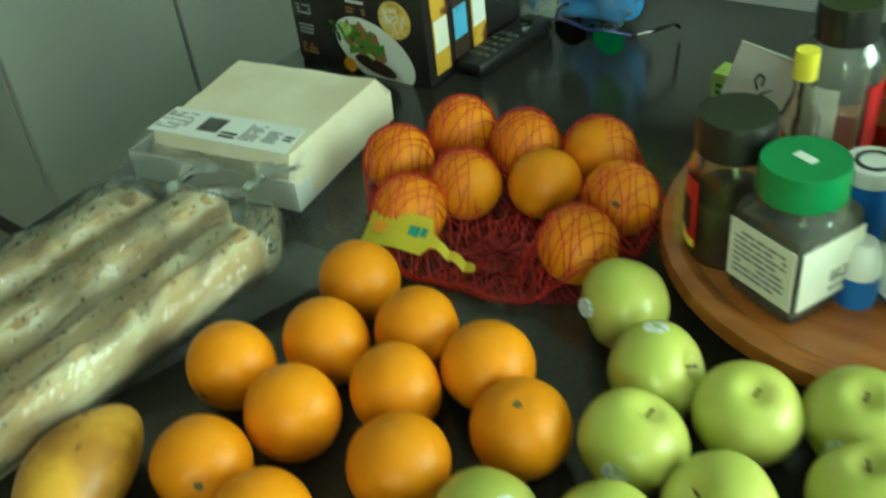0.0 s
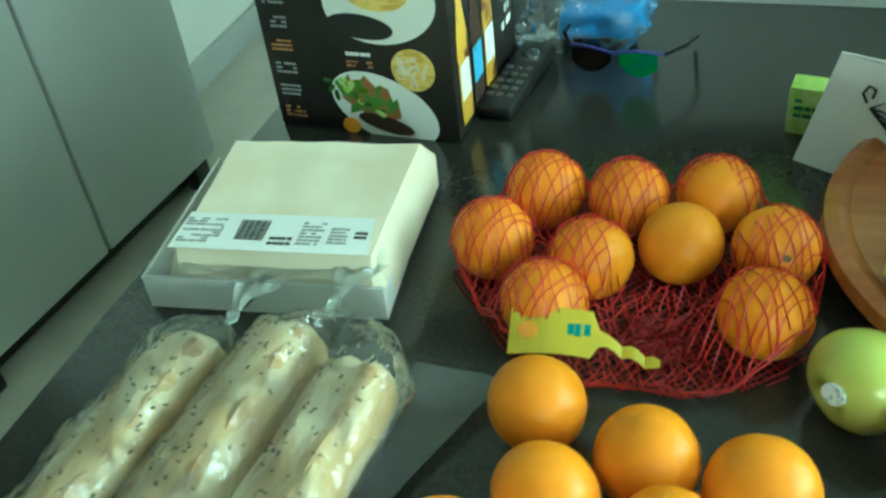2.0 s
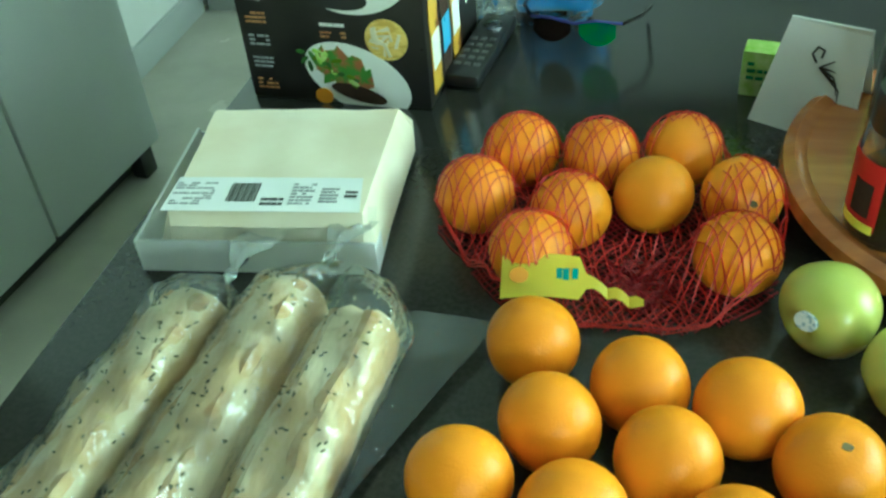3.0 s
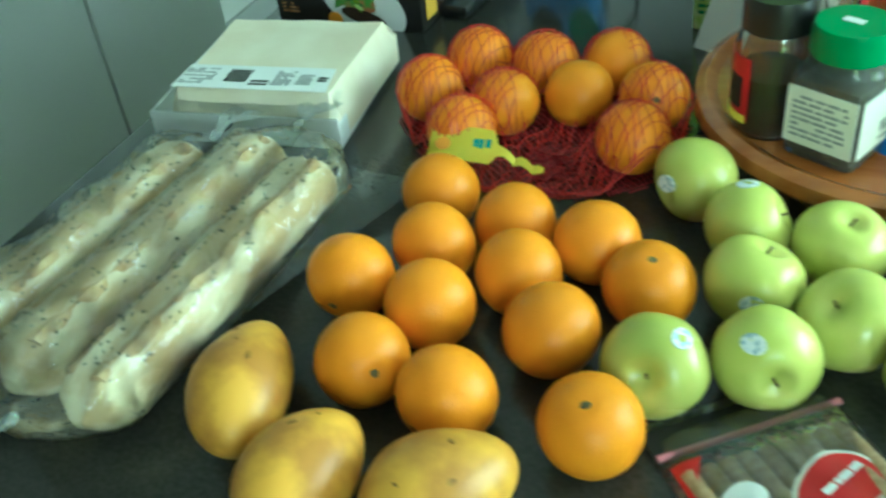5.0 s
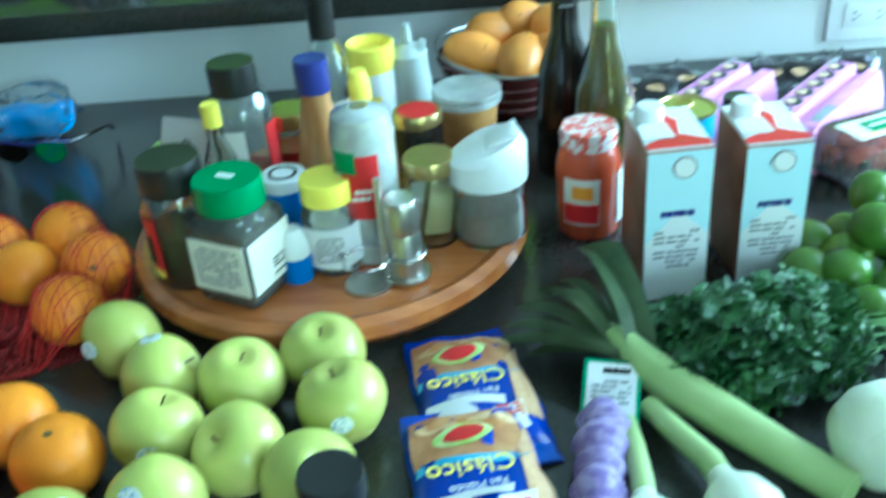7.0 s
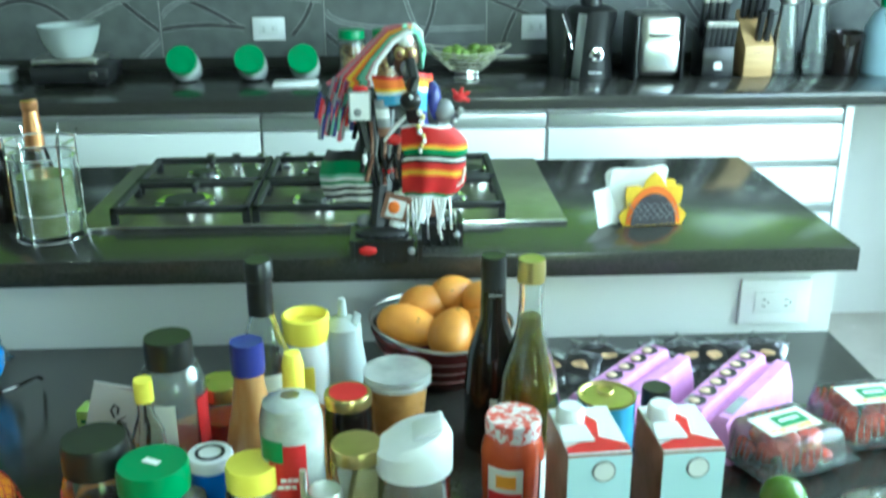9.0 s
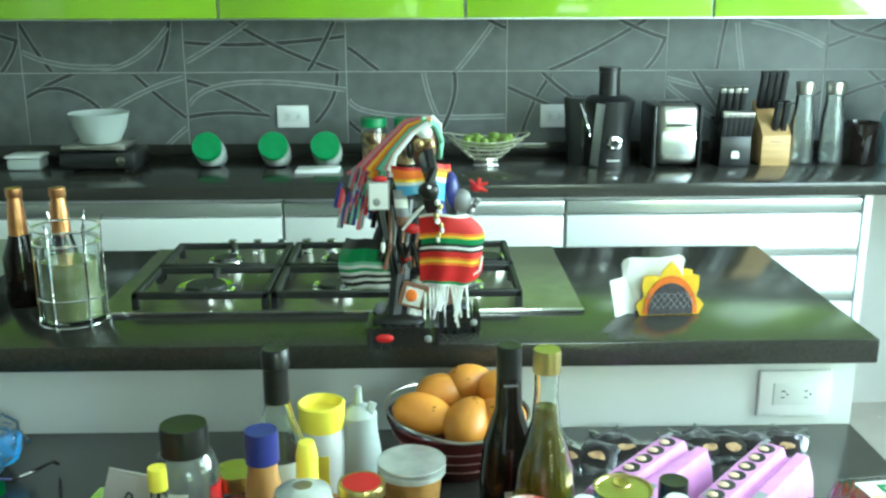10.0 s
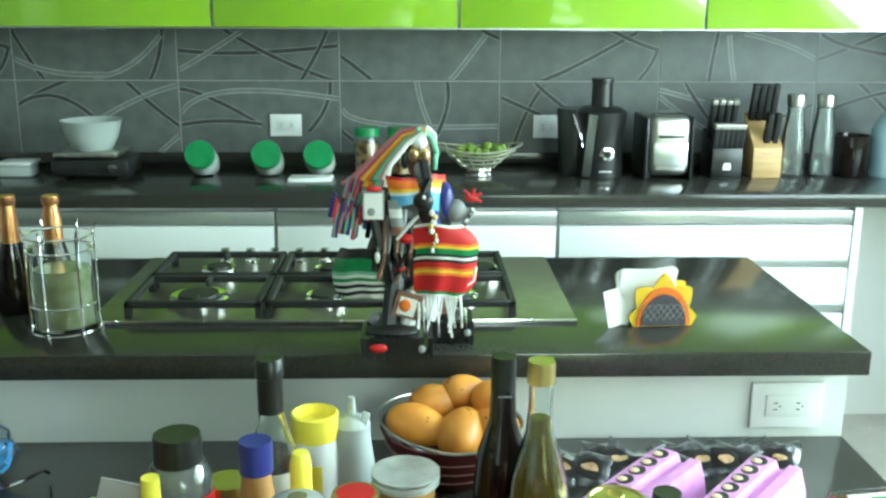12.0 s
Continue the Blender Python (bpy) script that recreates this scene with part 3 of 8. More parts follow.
# yellow tag
tag = thing("produce_tag", "yellow plastic produce tag tied to the net bag", "tag", -0.245, 1.064, T + 0.043, 6)
bm = bmesh.new()
prev = None
for i in range(21):
    u = i / 20
    x = -0.035 + 0.118 * u
    hw = 0.019 if u < 0.56 else max(0.005, 0.019 - (u - 0.56) * 0.30)
    if u > 0.97:
        hw = 0.003
    dz = 0.004 * math.sin(u * 5) - 0.030 * max(0, u - 0.55) + (0.003 if u > 0.6 else 0) * math.sin(u * 40)
    dy = -0.02 * max(0, u - 0.55)
    p = (bm.verts.new((x, dy - hw * 0.87, dz - hw * 0.49)), bm.verts.new((x, dy + hw * 0.87, dz + hw * 0.49)))
    if prev:
        bm.faces.new((prev[0], p[0], p[1], prev[1]))
    prev = p
bmesh.ops.solidify(bm, geom=bm.faces[:], thickness=0.0008)
part("tag_strip", bm, M_yellow, tag)
M_teal = mat("teal_print", (0.02, 0.30, 0.26), rough=0.4, scale=40)
M_orangeprint = mat("orange_print", (0.90, 0.36, 0.02), rough=0.4, scale=40)
TILTTAG = pose(0, 0, 0.0030, 29.5, 0, 0)
part("printed_fruit", moved(slab(ellipse(0.008, 0.007, 20, -0.020, 0.0), 0, 0.0006), TILTTAG), M_orangeprint, tag, "printed orange fruit mark")
bm = bmesh.new()
for k, wd in enumerate((0.006, 0.005, 0.007, 0.005, 0.005)):
    box(-0.006 + k * 0.0075, -0.002 - 0.001 * (k % 2), 0.0, -0.006 + k * 0.0075 + wd, 0.007, 0.0006, bm=bm)
part("printed_mark", moved(bm, TILTTAG), M_teal, tag, "teal printed word shape")


def make_apple(x, y, turn, sticker, r=0.0395):
    t = thing("apple", "yellow-green apple with a small oval sticker", "apple", x, y, T, 0, "apples on the table")
    q = pose(0, 0, r * 0.93, *turn)
    prof = []
    for i in range(25):
        a = math.pi * i / 24
        rad = math.sin(a) * (1 + 0.10 * math.cos(a)) * r
        z = math.cos(a) * r * 0.93
        rad_n = rad / r
        z -= 0.26 * r * math.exp(-(rad_n / 0.26) ** 2) if a < 1.2 else 0
        z += 0.15 * r * math.exp(-(rad_n / 0.24) ** 2) if a > 1.9 else 0
        prof.append((rad if 0 < i < 24 else 0, z))
    bm = lathe(prof[::-1], 32)
    for v in bm.verts:
        an = math.atan2(v.co.y, v.co.x)
        k = 1 + 0.018 * math.cos(5 * an) * (0.4 if v.co.z > 0 else 1.0)
        v.co.x *= k
        v.co.y *= k
        v.co += v.co * 0.03 * noise.noise(v.co * 25 + Vector((x * 9, y * 9, 0)))
    part("skin", moved(bm, q), M_apple, t)
    part("stem", moved(tube([(0, 0, r * 0.62), (0.001, 0, r * 0.8), (0.002, 0.001, r * 0.88)], [0.0012, 0.001, 0.0014], 6), q), M_stem, t, "thin brown stem")
    if sticker is not None:
        d = Vector(sticker).normalized()
        st = slab(ellipse(0.0095, 0.0075, 18), -0.0035, 0.0)
        bmesh.ops.subdivide_edges(st, edges=st.edges[:], cuts=1)
        for v in st.verts:
            v.co.z -= (v.co.x ** 2 + v.co.y ** 2) / (2 * r)
        part("sticker", moved(st, Matrix.Translation((0, 0, r * 0.93)) @ Matrix.Translation(d * r * 1.035) @ d.to_track_quat("Z", "Y").to_matrix().to_4x4()), M_sticker, t, "small oval fruit sticker")
    return t


APPLES = ((-0.017, 1.071, (40, -100, 0), (-0.55, -0.75, 0.25)), (0.037, 1.007, (10, 60, 20), (-0.1, 0.2, 1)), (0.112, 0.996, (8, 10, 0), None),
          (0.182, 1.026, (10, -6, 50), (-0.1, -1, 0.15)), (0.051, 0.934, (-14, 16, 0), (0.1, -1, 0.25)), (0.206, 0.959, (-10, 4, 90), (0.1, -1, 0.2)),
          (0.126, 0.907, (25, -30, 0), (-0.75, -0.8, -0.1)), (0.071, 0.853, (70, 60, 0), (-0.2, -0.55, 0.75)), (-0.003, 0.823, (62, 10, -10), (0.45, -0.1, 0.85)),
          (0.188, 0.869, (20, 30, 0), (-0.6, -0.85, 0.0)))
for x, y, turn, st in APPLES:
    make_apple(x, y, turn, st)


def make_mango(x, y, z, length, width, rz, tip=0.0, spots=3, seed=1, label="ripe yellow mango with brown specks", group="mangoes on the table", skin=None):
    t = thing("mango", label, "mango", x, y, z, rz, group)
    bm = bmesh.new()
    bmesh.ops.create_uvsphere(bm, u_segments=32, v_segments=20, radius=1.0, matrix=pose(0, 0, 0, 0, 90, 0))
    a, b2 = length / 2, width / 2
    for v in bm.verts:
        u = v.co.x
        k = 1 - 0.13 * u - 0.05 * u * u
        v.co = Vector((u * a, v.co.y * b2 * k + 0.10 * b2 * (1 - u * u), v.co.z * b2 * 0.92 * k))
        v.co += v.co * 0.03 * noise.noise(v.co * 22 + Vector((seed, 0, 0)))
    up = Matrix.Translation((0, 0, b2 * 0.90)) @ pose(0, 0, 0, 0, tip, 0)
    part("skin", moved(bm, up), skin or M_mango, t)
    rr = random.Random(seed)
    for i in range(spots):
        d = Vector((rr.uniform(-0.6, 0.7), rr.uniform(-0.9, 0.6), rr.uniform(0.4, 1))).normalized()
        p = Vector((d.x * a, d.y * b2 + 0.10 * b2 * (1 - d.x ** 2), d.z * b2 * 0.92))
        k = 1 - 0.13 * d.x - 0.05 * d.x ** 2
        p.y, p.z = d.y * b2 * k + 0.1 * b2 * (1 - d.x ** 2), d.z * b2 * 0.92 * k
        n2 = Vector((d.x / a, d.y / b2, d.z / b2)).normalized()
        s = rr.uniform(0.0018, 0.004)
        part("spot", moved(wobble(slab(ellipse(s, s * 0.6, 9), -0.002, 0.0004), 0.0004, 300, i), up @ Matrix.Translation(p * 1.005) @ n2.to_track_quat("Z", "Y").to_matrix().to_4x4()), M_mangospot, t)
    return t


make_mango(-0.293, 0.720, T, 0.128, 0.078, 106, spots=4, seed=2)
make_mango(-0.208, 0.655, T, 0.114, 0.080, 80, spots=3, seed=5)
make_mango(-0.112, 0.668, T, 0.116, 0.082, 52, spots=3, seed=9)

# ---- more materials ----
M_glass = mat("clear_glass", (0.93, 0.97, 0.95), (0.90, 0.95, 0.93), rough=0.04, trans=1.0, ior=1.45, scale=4, rvar=0.01)
M_clearpl = film_mat("clear_plastic_wall", (0.95, 0.97, 0.96), 0.84, bump=0.08, scale=30, milky=0.25)
M_haze = film_mat("hazy_plastic_wall", (0.93, 0.95, 0.93), 0.50, bump=0.05, scale=20, milky=0.7)
M_oil = mat("olive_oil_glass", (0.28, 0.21, 0.008), (0.22, 0.17, 0.007), rough=0.06, scale=5, trans=0.55, ior=1.35)
M_wine = mat("dark_bottle_glass", (0.008, 0.006, 0.005), (0.012, 0.008, 0.006), rough=0.07, scale=5, rvar=0.02)
M_greenlid = mat("green_plastic_lid", (0.01, 0.24, 0.075), (0.008, 0.20, 0.06), rough=0.35, scale=30, bump=0.05)
M_bluecap = mat("navy_plastic_cap", (0.03, 0.035, 0.22), rough=0.3, scale=30)
M_bluepl = mat("blue_plastic", (0.02, 0.16, 0.55), rough=0.35, scale=30)
M_whitepl = mat("white_plastic", (0.78, 0.80, 0.79), (0.72, 0.74, 0.73), rough=0.38, scale=20, bump=0.04)
M_red = mat("red_print", (0.62, 0.02, 0.02), (0.52, 0.015, 0.015), rough=0.4, scale=30)
M_coffee = mat("ground_coffee", (0.045, 0.022, 0.012), (0.03, 0.014, 0.008), rough=0.9, scale=120, bump=0.6, bscale=200)
M_spice = mat("dried_spice", (0.10, 0.09, 0.06), (0.05, 0.045, 0.03), rough=0.95, scale=160, bump=0.6, bscale=200)
M_sugar = mat("sugar", (0.42, 0.36, 0.30), (0.35, 0.29, 0.24), rough=0.95, scale=160, bump=0.4, bscale=300)
M_jam = mat("red_fruit_jam", (0.52, 0.085, 0.022), (0.42, 0.05, 0.015), rough=0.22, scale=30, coat=0.5)
M_gingham = mat("gingham_lid", (0.78, 0.72, 0.68), (0.65, 0.10, 0.06), rough=0.4, scale=110, lo=0.47, hi=0.53)
M_label = mat("printed_paper_label", (0.76, 0.75, 0.66), (0.70, 0.69, 0.60), rough=0.55, scale=30)
M_paleblue = mat("pale_blue_carton", (0.58, 0.79, 0.85), (0.54, 0.75, 0.82), rough=0.35, scale=6)
M_brownprint = mat("brown_carton_print", (0.16, 0.075, 0.045), (0.34, 0.18, 0.12), rough=0.35, scale=18)
M_gold = mat("gold_lid", (0.62, 0.50, 0.20), (0.54, 0.42, 0.16), rough=0.3, metal=1, scale=30)
M_amber = mat("amber_sauce", (0.42, 0.17, 0.05), (0.50, 0.27, 0.10), rough=0.18, scale=12, stretch=(6, 6, 1))
M_broth = mat("tan_sauce", (0.46, 0.24, 0.07), (0.38, 0.19, 0.05), rough=0.3, scale=60, lo=0.4, hi=0.6)
M_mayo = mat("cream_sauce", (0.72, 0.64, 0.45), rough=0.4, scale=12)
M_tealeaf = mat("chamomile_packet", (0.62, 0.55, 0.28), (0.48, 0.40, 0.16), rough=0.6, scale=16)
M_lilac = mat("lilac_pulp_carton", (0.66, 0.30, 0.60), (0.58, 0.25, 0.53), rough=0.75, scale=40, bump=0.5, bscale=160)
M_egg = mat("egg_shell", (0.72, 0.52, 0.36), rough=0.6, scale=20)
M_tomato = mat("cherry_tomato", (0.62, 0.05, 0.02), (0.52, 0.06, 0.02), rough=0.15, scale=20, vary=0.15)
M_limef = mat("lime_skin", (0.036, 0.10, 0.007), (0.10, 0.19, 0.014), rough=0.26, scale=14, bump=0.15, bscale=300, vary=0.3)
M_limey = mat("yellowing_lime_skin", (0.19, 0.27, 0.025), (0.07, 0.15, 0.012), rough=0.26, scale=14, bump=0.15, bscale=300, vary=0.2)
M_leek = mat("leek_leaf", (0.085, 0.135, 0.050), (0.15, 0.20, 0.080), rough=0.45, scale=14, stretch=(1, 1, 1), bump=0.15, bscale=90)
M_leekpale = mat("leek_shaft", (0.42, 0.52, 0.20), (0.30, 0.42, 0.12), rough=0.4, scale=12, bump=0.1)
M_bulb = mat("white_onion_skin", (0.78, 0.80, 0.66), (0.68, 0.74, 0.50), rough=0.28, scale=9, bump=0.08, bscale=60, sss=0.15)
M_parsley = mat("parsley_leaf", (0.016, 0.066, 0.010), (0.05, 0.14, 0.022), rough=0.5, scale=30, vary=0.2)
M_pstem = mat("parsley_stalk", (0.12, 0.24, 0.05), rough=0.5, scale=40)
M_purple = mat("purple_net_garlic", (0.17, 0.11, 0.30), (0.34, 0.27, 0.46), rough=0.55, scale=90, bump=0.5, bscale=260, lo=0.4, hi=0.6)
M_labelgreen = mat("green_label_edge", (0.03, 0.36, 0.16), rough=0.5, scale=30)
M_bluepack = mat("glossy_blue_packet", (0.012, 0.05, 0.42), (0.01, 0.04, 0.36), rough=0.2, scale=14, bump=0.5, bscale=40)
M_brightblue = mat("bright_blue_foil", (0.015, 0.12, 0.75), (0.01, 0.08, 0.60), rough=0.2, scale=30, bump=0.5, bscale=60)
M_biscuit = mat("baked_crumb_print", (0.33, 0.125, 0.045), (0.50, 0.27, 0.11), rough=0.3, scale=40)
M_crumbs = mat("breadcrumbs", (0.62, 0.42, 0.22), (0.5, 0.3, 0.14), rough=0.6, scale=120, bump=0.4)
M_skyprint = mat("sky_blue_print", (0.12, 0.45, 0.75), rough=0.3, scale=20)
M_cinn = mat("rolled_wafer", (0.50, 0.36, 0.20), (0.36, 0.23, 0.11), rough=0.6, scale=30, stretch=(1, 8, 8), bump=0.3)
M_pinkzip = mat("pink_zip_strip", (0.62, 0.20, 0.24), rough=0.3, scale=30)
M_mapfood = mat("printed_salad", (0.07, 0.22, 0.03), (0.34, 0.12, 0.05), rough=0.35, scale=60, lo=0.45, hi=0.56)
M_fries = mat("printed_fries", (0.80, 0.58, 0.16), (0.60, 0.38, 0.07), rough=0.35, scale=70, lo=0.42, hi=0.58, stretch=(1, 3, 3))
M_bottleprint = mat("printed_bottles", (0.62, 0.36, 0.04), (0.16, 0.05, 0.015), rough=0.3, scale=30, lo=0.45, hi=0.55)
M_greenlens = mat("green_mirror_lens", (0.015, 0.62, 0.12), (0.01, 0.42, 0.30), rough=0.12, metal=0.6, scale=40)
M_bluebag = mat("pale_blue_pouch", (0.06, 0.42, 0.92), (0.04, 0.30, 0.80), rough=0.3, scale=16, bump=0.5, bscale=30)
M_limepack = mat("lime_green_packet", (0.32, 0.55, 0.05), (0.60, 0.70, 0.30), rough=0.3, scale=60)
M_foil = mat("crumpled_foil", (0.22, 0.22, 0.23), (0.05, 0.05, 0.055), rough=0.25, metal=0.6, scale=40, bump=0.8, bscale=90)
M_copper = mat("copper_foil", (0.72, 0.36, 0.16), (0.62, 0.28, 0.11), rough=0.3, metal=0.9, scale=30, bump=0.4)
M_sunyel = mat("felt_yellow", (0.85, 0.55, 0.02), rough=0.85, scale=60, bump=0.3)
M_sunor = mat("felt_orange", (0.85, 0.20, 0.02), rough=0.85, scale=60, bump=0.3)
M_felt = mat("felt_charcoal", (0.09, 0.08, 0.09), (0.06, 0.05, 0.06), rough=0.9, scale=60, bump=0.3)
M_blockwood = mat("beech_block", (0.60, 0.40, 0.18), (0.50, 0.32, 0.13), rough=0.5, scale=8, stretch=(1, 1, 8))
M_bowlred = mat("dark_red_bowl", (0.10, 0.014, 0.014), (0.06, 0.010, 0.010), rough=0.2, scale=10)
M_bandred = mat("pale_red_band", (0.34, 0.15, 0.13), rough=0.3, scale=30)
M_frost = mat("frosted_plastic", (0.60, 0.66, 0.64), (0.54, 0.60, 0.58), rough=0.4, scale=10, trans=0.25)
M_hob = mat("dull_hob_steel", (0.30, 0.29, 0.23), (0.24, 0.23, 0.18), rough=0.36, metal=0.85, scale=30, bump=0.05)
M_granite = mat("grey_green_stone_board", (0.22, 0.24, 0.19), (0.12, 0.13, 0.11), rough=0.35, scale=70)


def bars(w, h, rows, mat_, parent, m, name="print_block", seed=1, fill=0.8):
    """Unreadable print as thin bars."""
    bm = bmesh.new()
    rr = random.Random(seed)
    for k in range(rows):
        z = h / 2 - (k + 0.5) * h / rows
        x = -w / 2
        while x < w / 2 - w * 0.08:
            d = min(rr.uniform(0.10, 0.32) * w, w / 2 - x)
            if rr.random() < fill:
                box(x, z - h / rows * 0.26, 0, x + d * 0.85, z + h / rows * 0.26, 0.0004, bm=bm)
            x += d
    if not bm.verts:
        box(-w / 2, -h / 4, 0, w / 2, h / 4, 0.0004, bm=bm)
    return part(name, moved(bm, m), mat_, parent)


def wrap(r, z0, z1, a0, a1, n=18, off=0.0006):
    """A label sheet bent round an upright cylinder; angles in degrees from -y, counter-clockwise."""
    bm = bmesh.new()
    prev = None
    for i in range(n + 1):
        a = radians(-90 + a0 + (a1 - a0) * i / n)
        p = [bm.verts.new((rr * math.cos(a), rr * math.sin(a), z)) for rr, z in ((r, z0), (r + off, z0), (r + off, z1), (r, z1))]
        if prev:
            for q in range(4):
                bm.faces.new((prev[q], p[q], p[(q + 1) % 4], prev[(q + 1) % 4]))
        prev = p
    return bm


def shell(prof, wall=0.0022, n=28):
    """A hollow vessel: the outer profile, then the inner one back down."""
    inner = [(max(r - wall, 0.0005), z + (wall if i == 0 else 0)) for i, (r, z) in enumerate(prof)]
    return lathe([(0, prof[0][1])] + list(prof) + inner[::-1] + [(0, prof[0][1] + wall)], n)


def lid(r, z0, h, ridges=True, n=40):
    bm = lathe([(0, z0), (r, z0), (r, z0 + h * 0.82), (r * 0.95, z0 + h), (r * 0.6, z0 + h * 0.985), (0, z0 + h * 0.985)], n)
    if ridges:
        for i, v in enumerate(bm.verts):
            if math.hypot(v.co.x, v.co.y) > r * 0.98 and i % 2:
                v.co.x *= 0.975
                v.co.y *= 0.975
    return bm


# ---- turntable and what stands on it ----
SX, SY, ST = 0.168, 1.268, T + 0.042
su = thing("lazy_susan", "round varnished wooden turntable with a rounded rim", "turntable", SX, SY, T)
part("tray", lathe([(0, 0.012), (0.195, 0.012), (0.212, 0.018), (0.2205, 0.030), (0.218, 0.042), (0.208, 0.0475), (0.200, 0.045), (0.196, 0.0418), (0, 0.0418)], 72), M_wood, su)
part("base", lathe([(0, 0), (0.11, 0), (0.11, 0.011), (0, 0.011)], 40), M_black, su)


def jar(name, label, x, y, z, prof, body, fill=None, fill_to=0.0, cap=None, cap_mat=None, cat="jar", fill_r=0.003, turn=0):
    t = thing(name, label, cat, x, y, z, turn)
    part("body", shell(prof) if body in (M_glass, M_clearpl) else lathe([(0, prof[0][1])] + list(prof) + [(0, prof[-1][1])], 28), body, t)
    if fill:
        pr = [(max(r - fill_r, 0.001), zz + 0.003) for r, zz in prof if zz < fill_to] 
        pr.append((pr[-1][0], fill_to))
        part("contents", lathe([(0, pr[0][1])] + pr + [(0, fill_to)], 24), fill, t)
    if cap:
        part("lid", lid(*cap), cap_mat, t)
    return t


j = jar("coffee_jar", "glass coffee jar with a black lid and red label", 0.032, 1.172, ST, [(0.033, 0), (0.036, 0.006), (0.036, 0.085), (0.033, 0.10), (0.030, 0.106)], M_glass, M_coffee, 0.060, (0.0325, 0.104, 0.032, False), M_black)
part("label", wrap(0.0365, 0.018, 0.082, -110, -28), M_red, j, "red and brown paper label")
part("label_mug", wrap(0.0372, 0.030, 0.062, -70, -40), M_coffee, j, "dark mug picture")
part("label_band", wrap(0.0372, 0.016, 0.024, -90, -30), M_yellow, j, "yellow label flash")
j = thing("spice_jar", "square clear spice jar with a green screw lid", "jar", 0.096, 1.138, ST, -26)
part("body", box(-0.036, -0.036, 0.0, 0.036, 0.036, 0.090, 0.009), M_clearpl, j)
part("contents", box(-0.033, -0.033, 0.003, 0.033, 0.033, 0.080, 0.008), M_spice, j)
part("shoulder", lathe([(0.036, 0.088), (0.031, 0.098), (0.031, 0.104), (0, 0.104)], 32), M_clearpl, j)
part("lid", lid(0.0345, 0.100, 0.028), M_greenlid, j, "ridged green plastic lid")
part("label", box(-0.033, -0.0372, 0.018, 0.033, -0.0362, 0.074), M_label, j, "cream nutrition label")
part("label", box(0.0362, -0.033, 0.018, 0.0372, 0.033, 0.074), M_label, j, "cream printed label")
bars(0.054, 0.044, 8, M_grey, j, pose(0, -0.0373, 0.046, 90))
bars(0.020, 0.020, 5, M_ink, j, pose(0.0373, 0.010, 0.034, 90, 0, 90), "barcode", 3)
part("lid_mark", box(-0.010, -0.004, 0.1280, 0.008, 0.004, 0.1286), M_card, j)
j = thing("drops_bottle", "small white bottle with a blue band", "bottle", 0.145, 1.152, ST)
part("body", lathe([(0, 0), (0.016, 0), (0.0165, 0.003), (0.0165, 0.028), (0, 0.028)], 24), M_bluepl, j, "blue printed band")
part("cap", lathe([(0.0162, 0.0285), (0.0160, 0.040), (0.011, 0.056), (0.009, 0.058), (0, 0.058)], 24), M_whitepl, j)
j = jar("pill_jar", "clear plastic jar with a yellow lid and white label", 0.183, 1.174, ST, [(0.026, 0), (0.0295, 0.005), (0.0295, 0.062), (0.027, 0.074), (0.025, 0.080)], M_clearpl, M_whitepl, 0.055, (0.027, 0.078, 0.024, True), M_yellow, fill_r=0.006)
part("label", wrap(0.0300, 0.012, 0.056, -60, 75), M_card, j, "white printed label")
bars(0.030, 0.030, 7, M_grey, j, pose(0, -0.0312, 0.034, 90))
c = thing("cruet_stand", "steel cruet stand holding one shaker", "cruet stand", 0.238, 1.135, ST, 15)
part("base_plate", slab(ellipse(0.024, 0.024, 28, -0.020) , 0, 0.003), M_steel, c)
part("base_plate", slab(ellipse(0.024, 0.024, 28, 0.020), 0.0035, 0.0065), M_steel, c)
part("post", tube([(0, 0, 0.003), (0, 0, 0.116)], 0.0035, 10), M_steel, c)
part("ring", tube([(-0.020 + 0.023 * math.cos(a), 0.023 * math.sin(a), 0.030) for a in (k * math.pi / 12 for k in range(24))], 0.0018, 6, closed=True), M_chrome, c)
part("ring", tube([(0.020 + 0.021 * math.cos(a), 0.021 * math.sin(a), 0.030) for a in (k * math.pi / 12 for k in range(24))], 0.0018, 6, closed=True), M_chrome, c)
j = thing("salt_shaker", "cylindrical brushed steel shaker in the cruet stand", "shaker", 0.2575, 1.140, ST + 0.007)
part("body", lathe([(0, 0), (0.018, 0), (0.018, 0.046), (0.0172, 0.048), (0.018, 0.050), (0.018, 0.080), (0.016, 0.084), (0, 0.085)], 28), M_steel, j)
j = thing("sauce_bottle", "clear squeeze bottle with a red and green label", "bottle", 0.222, 1.195, ST)
part("body", shell([(0.030, 0), (0.032, 0.006), (0.032, 0.125), (0.028, 0.142), (0.012, 0.148)]), M_haze, j)
part("contents", lathe([(0, 0.003), (0.0285, 0.004), (0.0285, 0.105), (0, 0.105)], 24), M_mayo, j)
part("label", wrap(0.0325, 0.050, 0.112, -40, 30), M_red, j, "red tomato label")
part("label_leaf", wrap(0.0332, 0.095, 0.116, -55, -10), M_greenlid, j)
bars(0.026, 0.014, 2, M_card, j, pose(0, -0.0338, 0.075, 90))
for ch in j.children:
    ch.scale = (1.0, 1.0, 1.12)
j = thing("tea_jar", "glass jar with a gold lid holding tea packets", "jar", 0.285, 1.215, ST)
part("body", shell([(0.026, 0), (0.028, 0.005), (0.028, 0.072), (0.025, 0.082)]), M_glass, j)
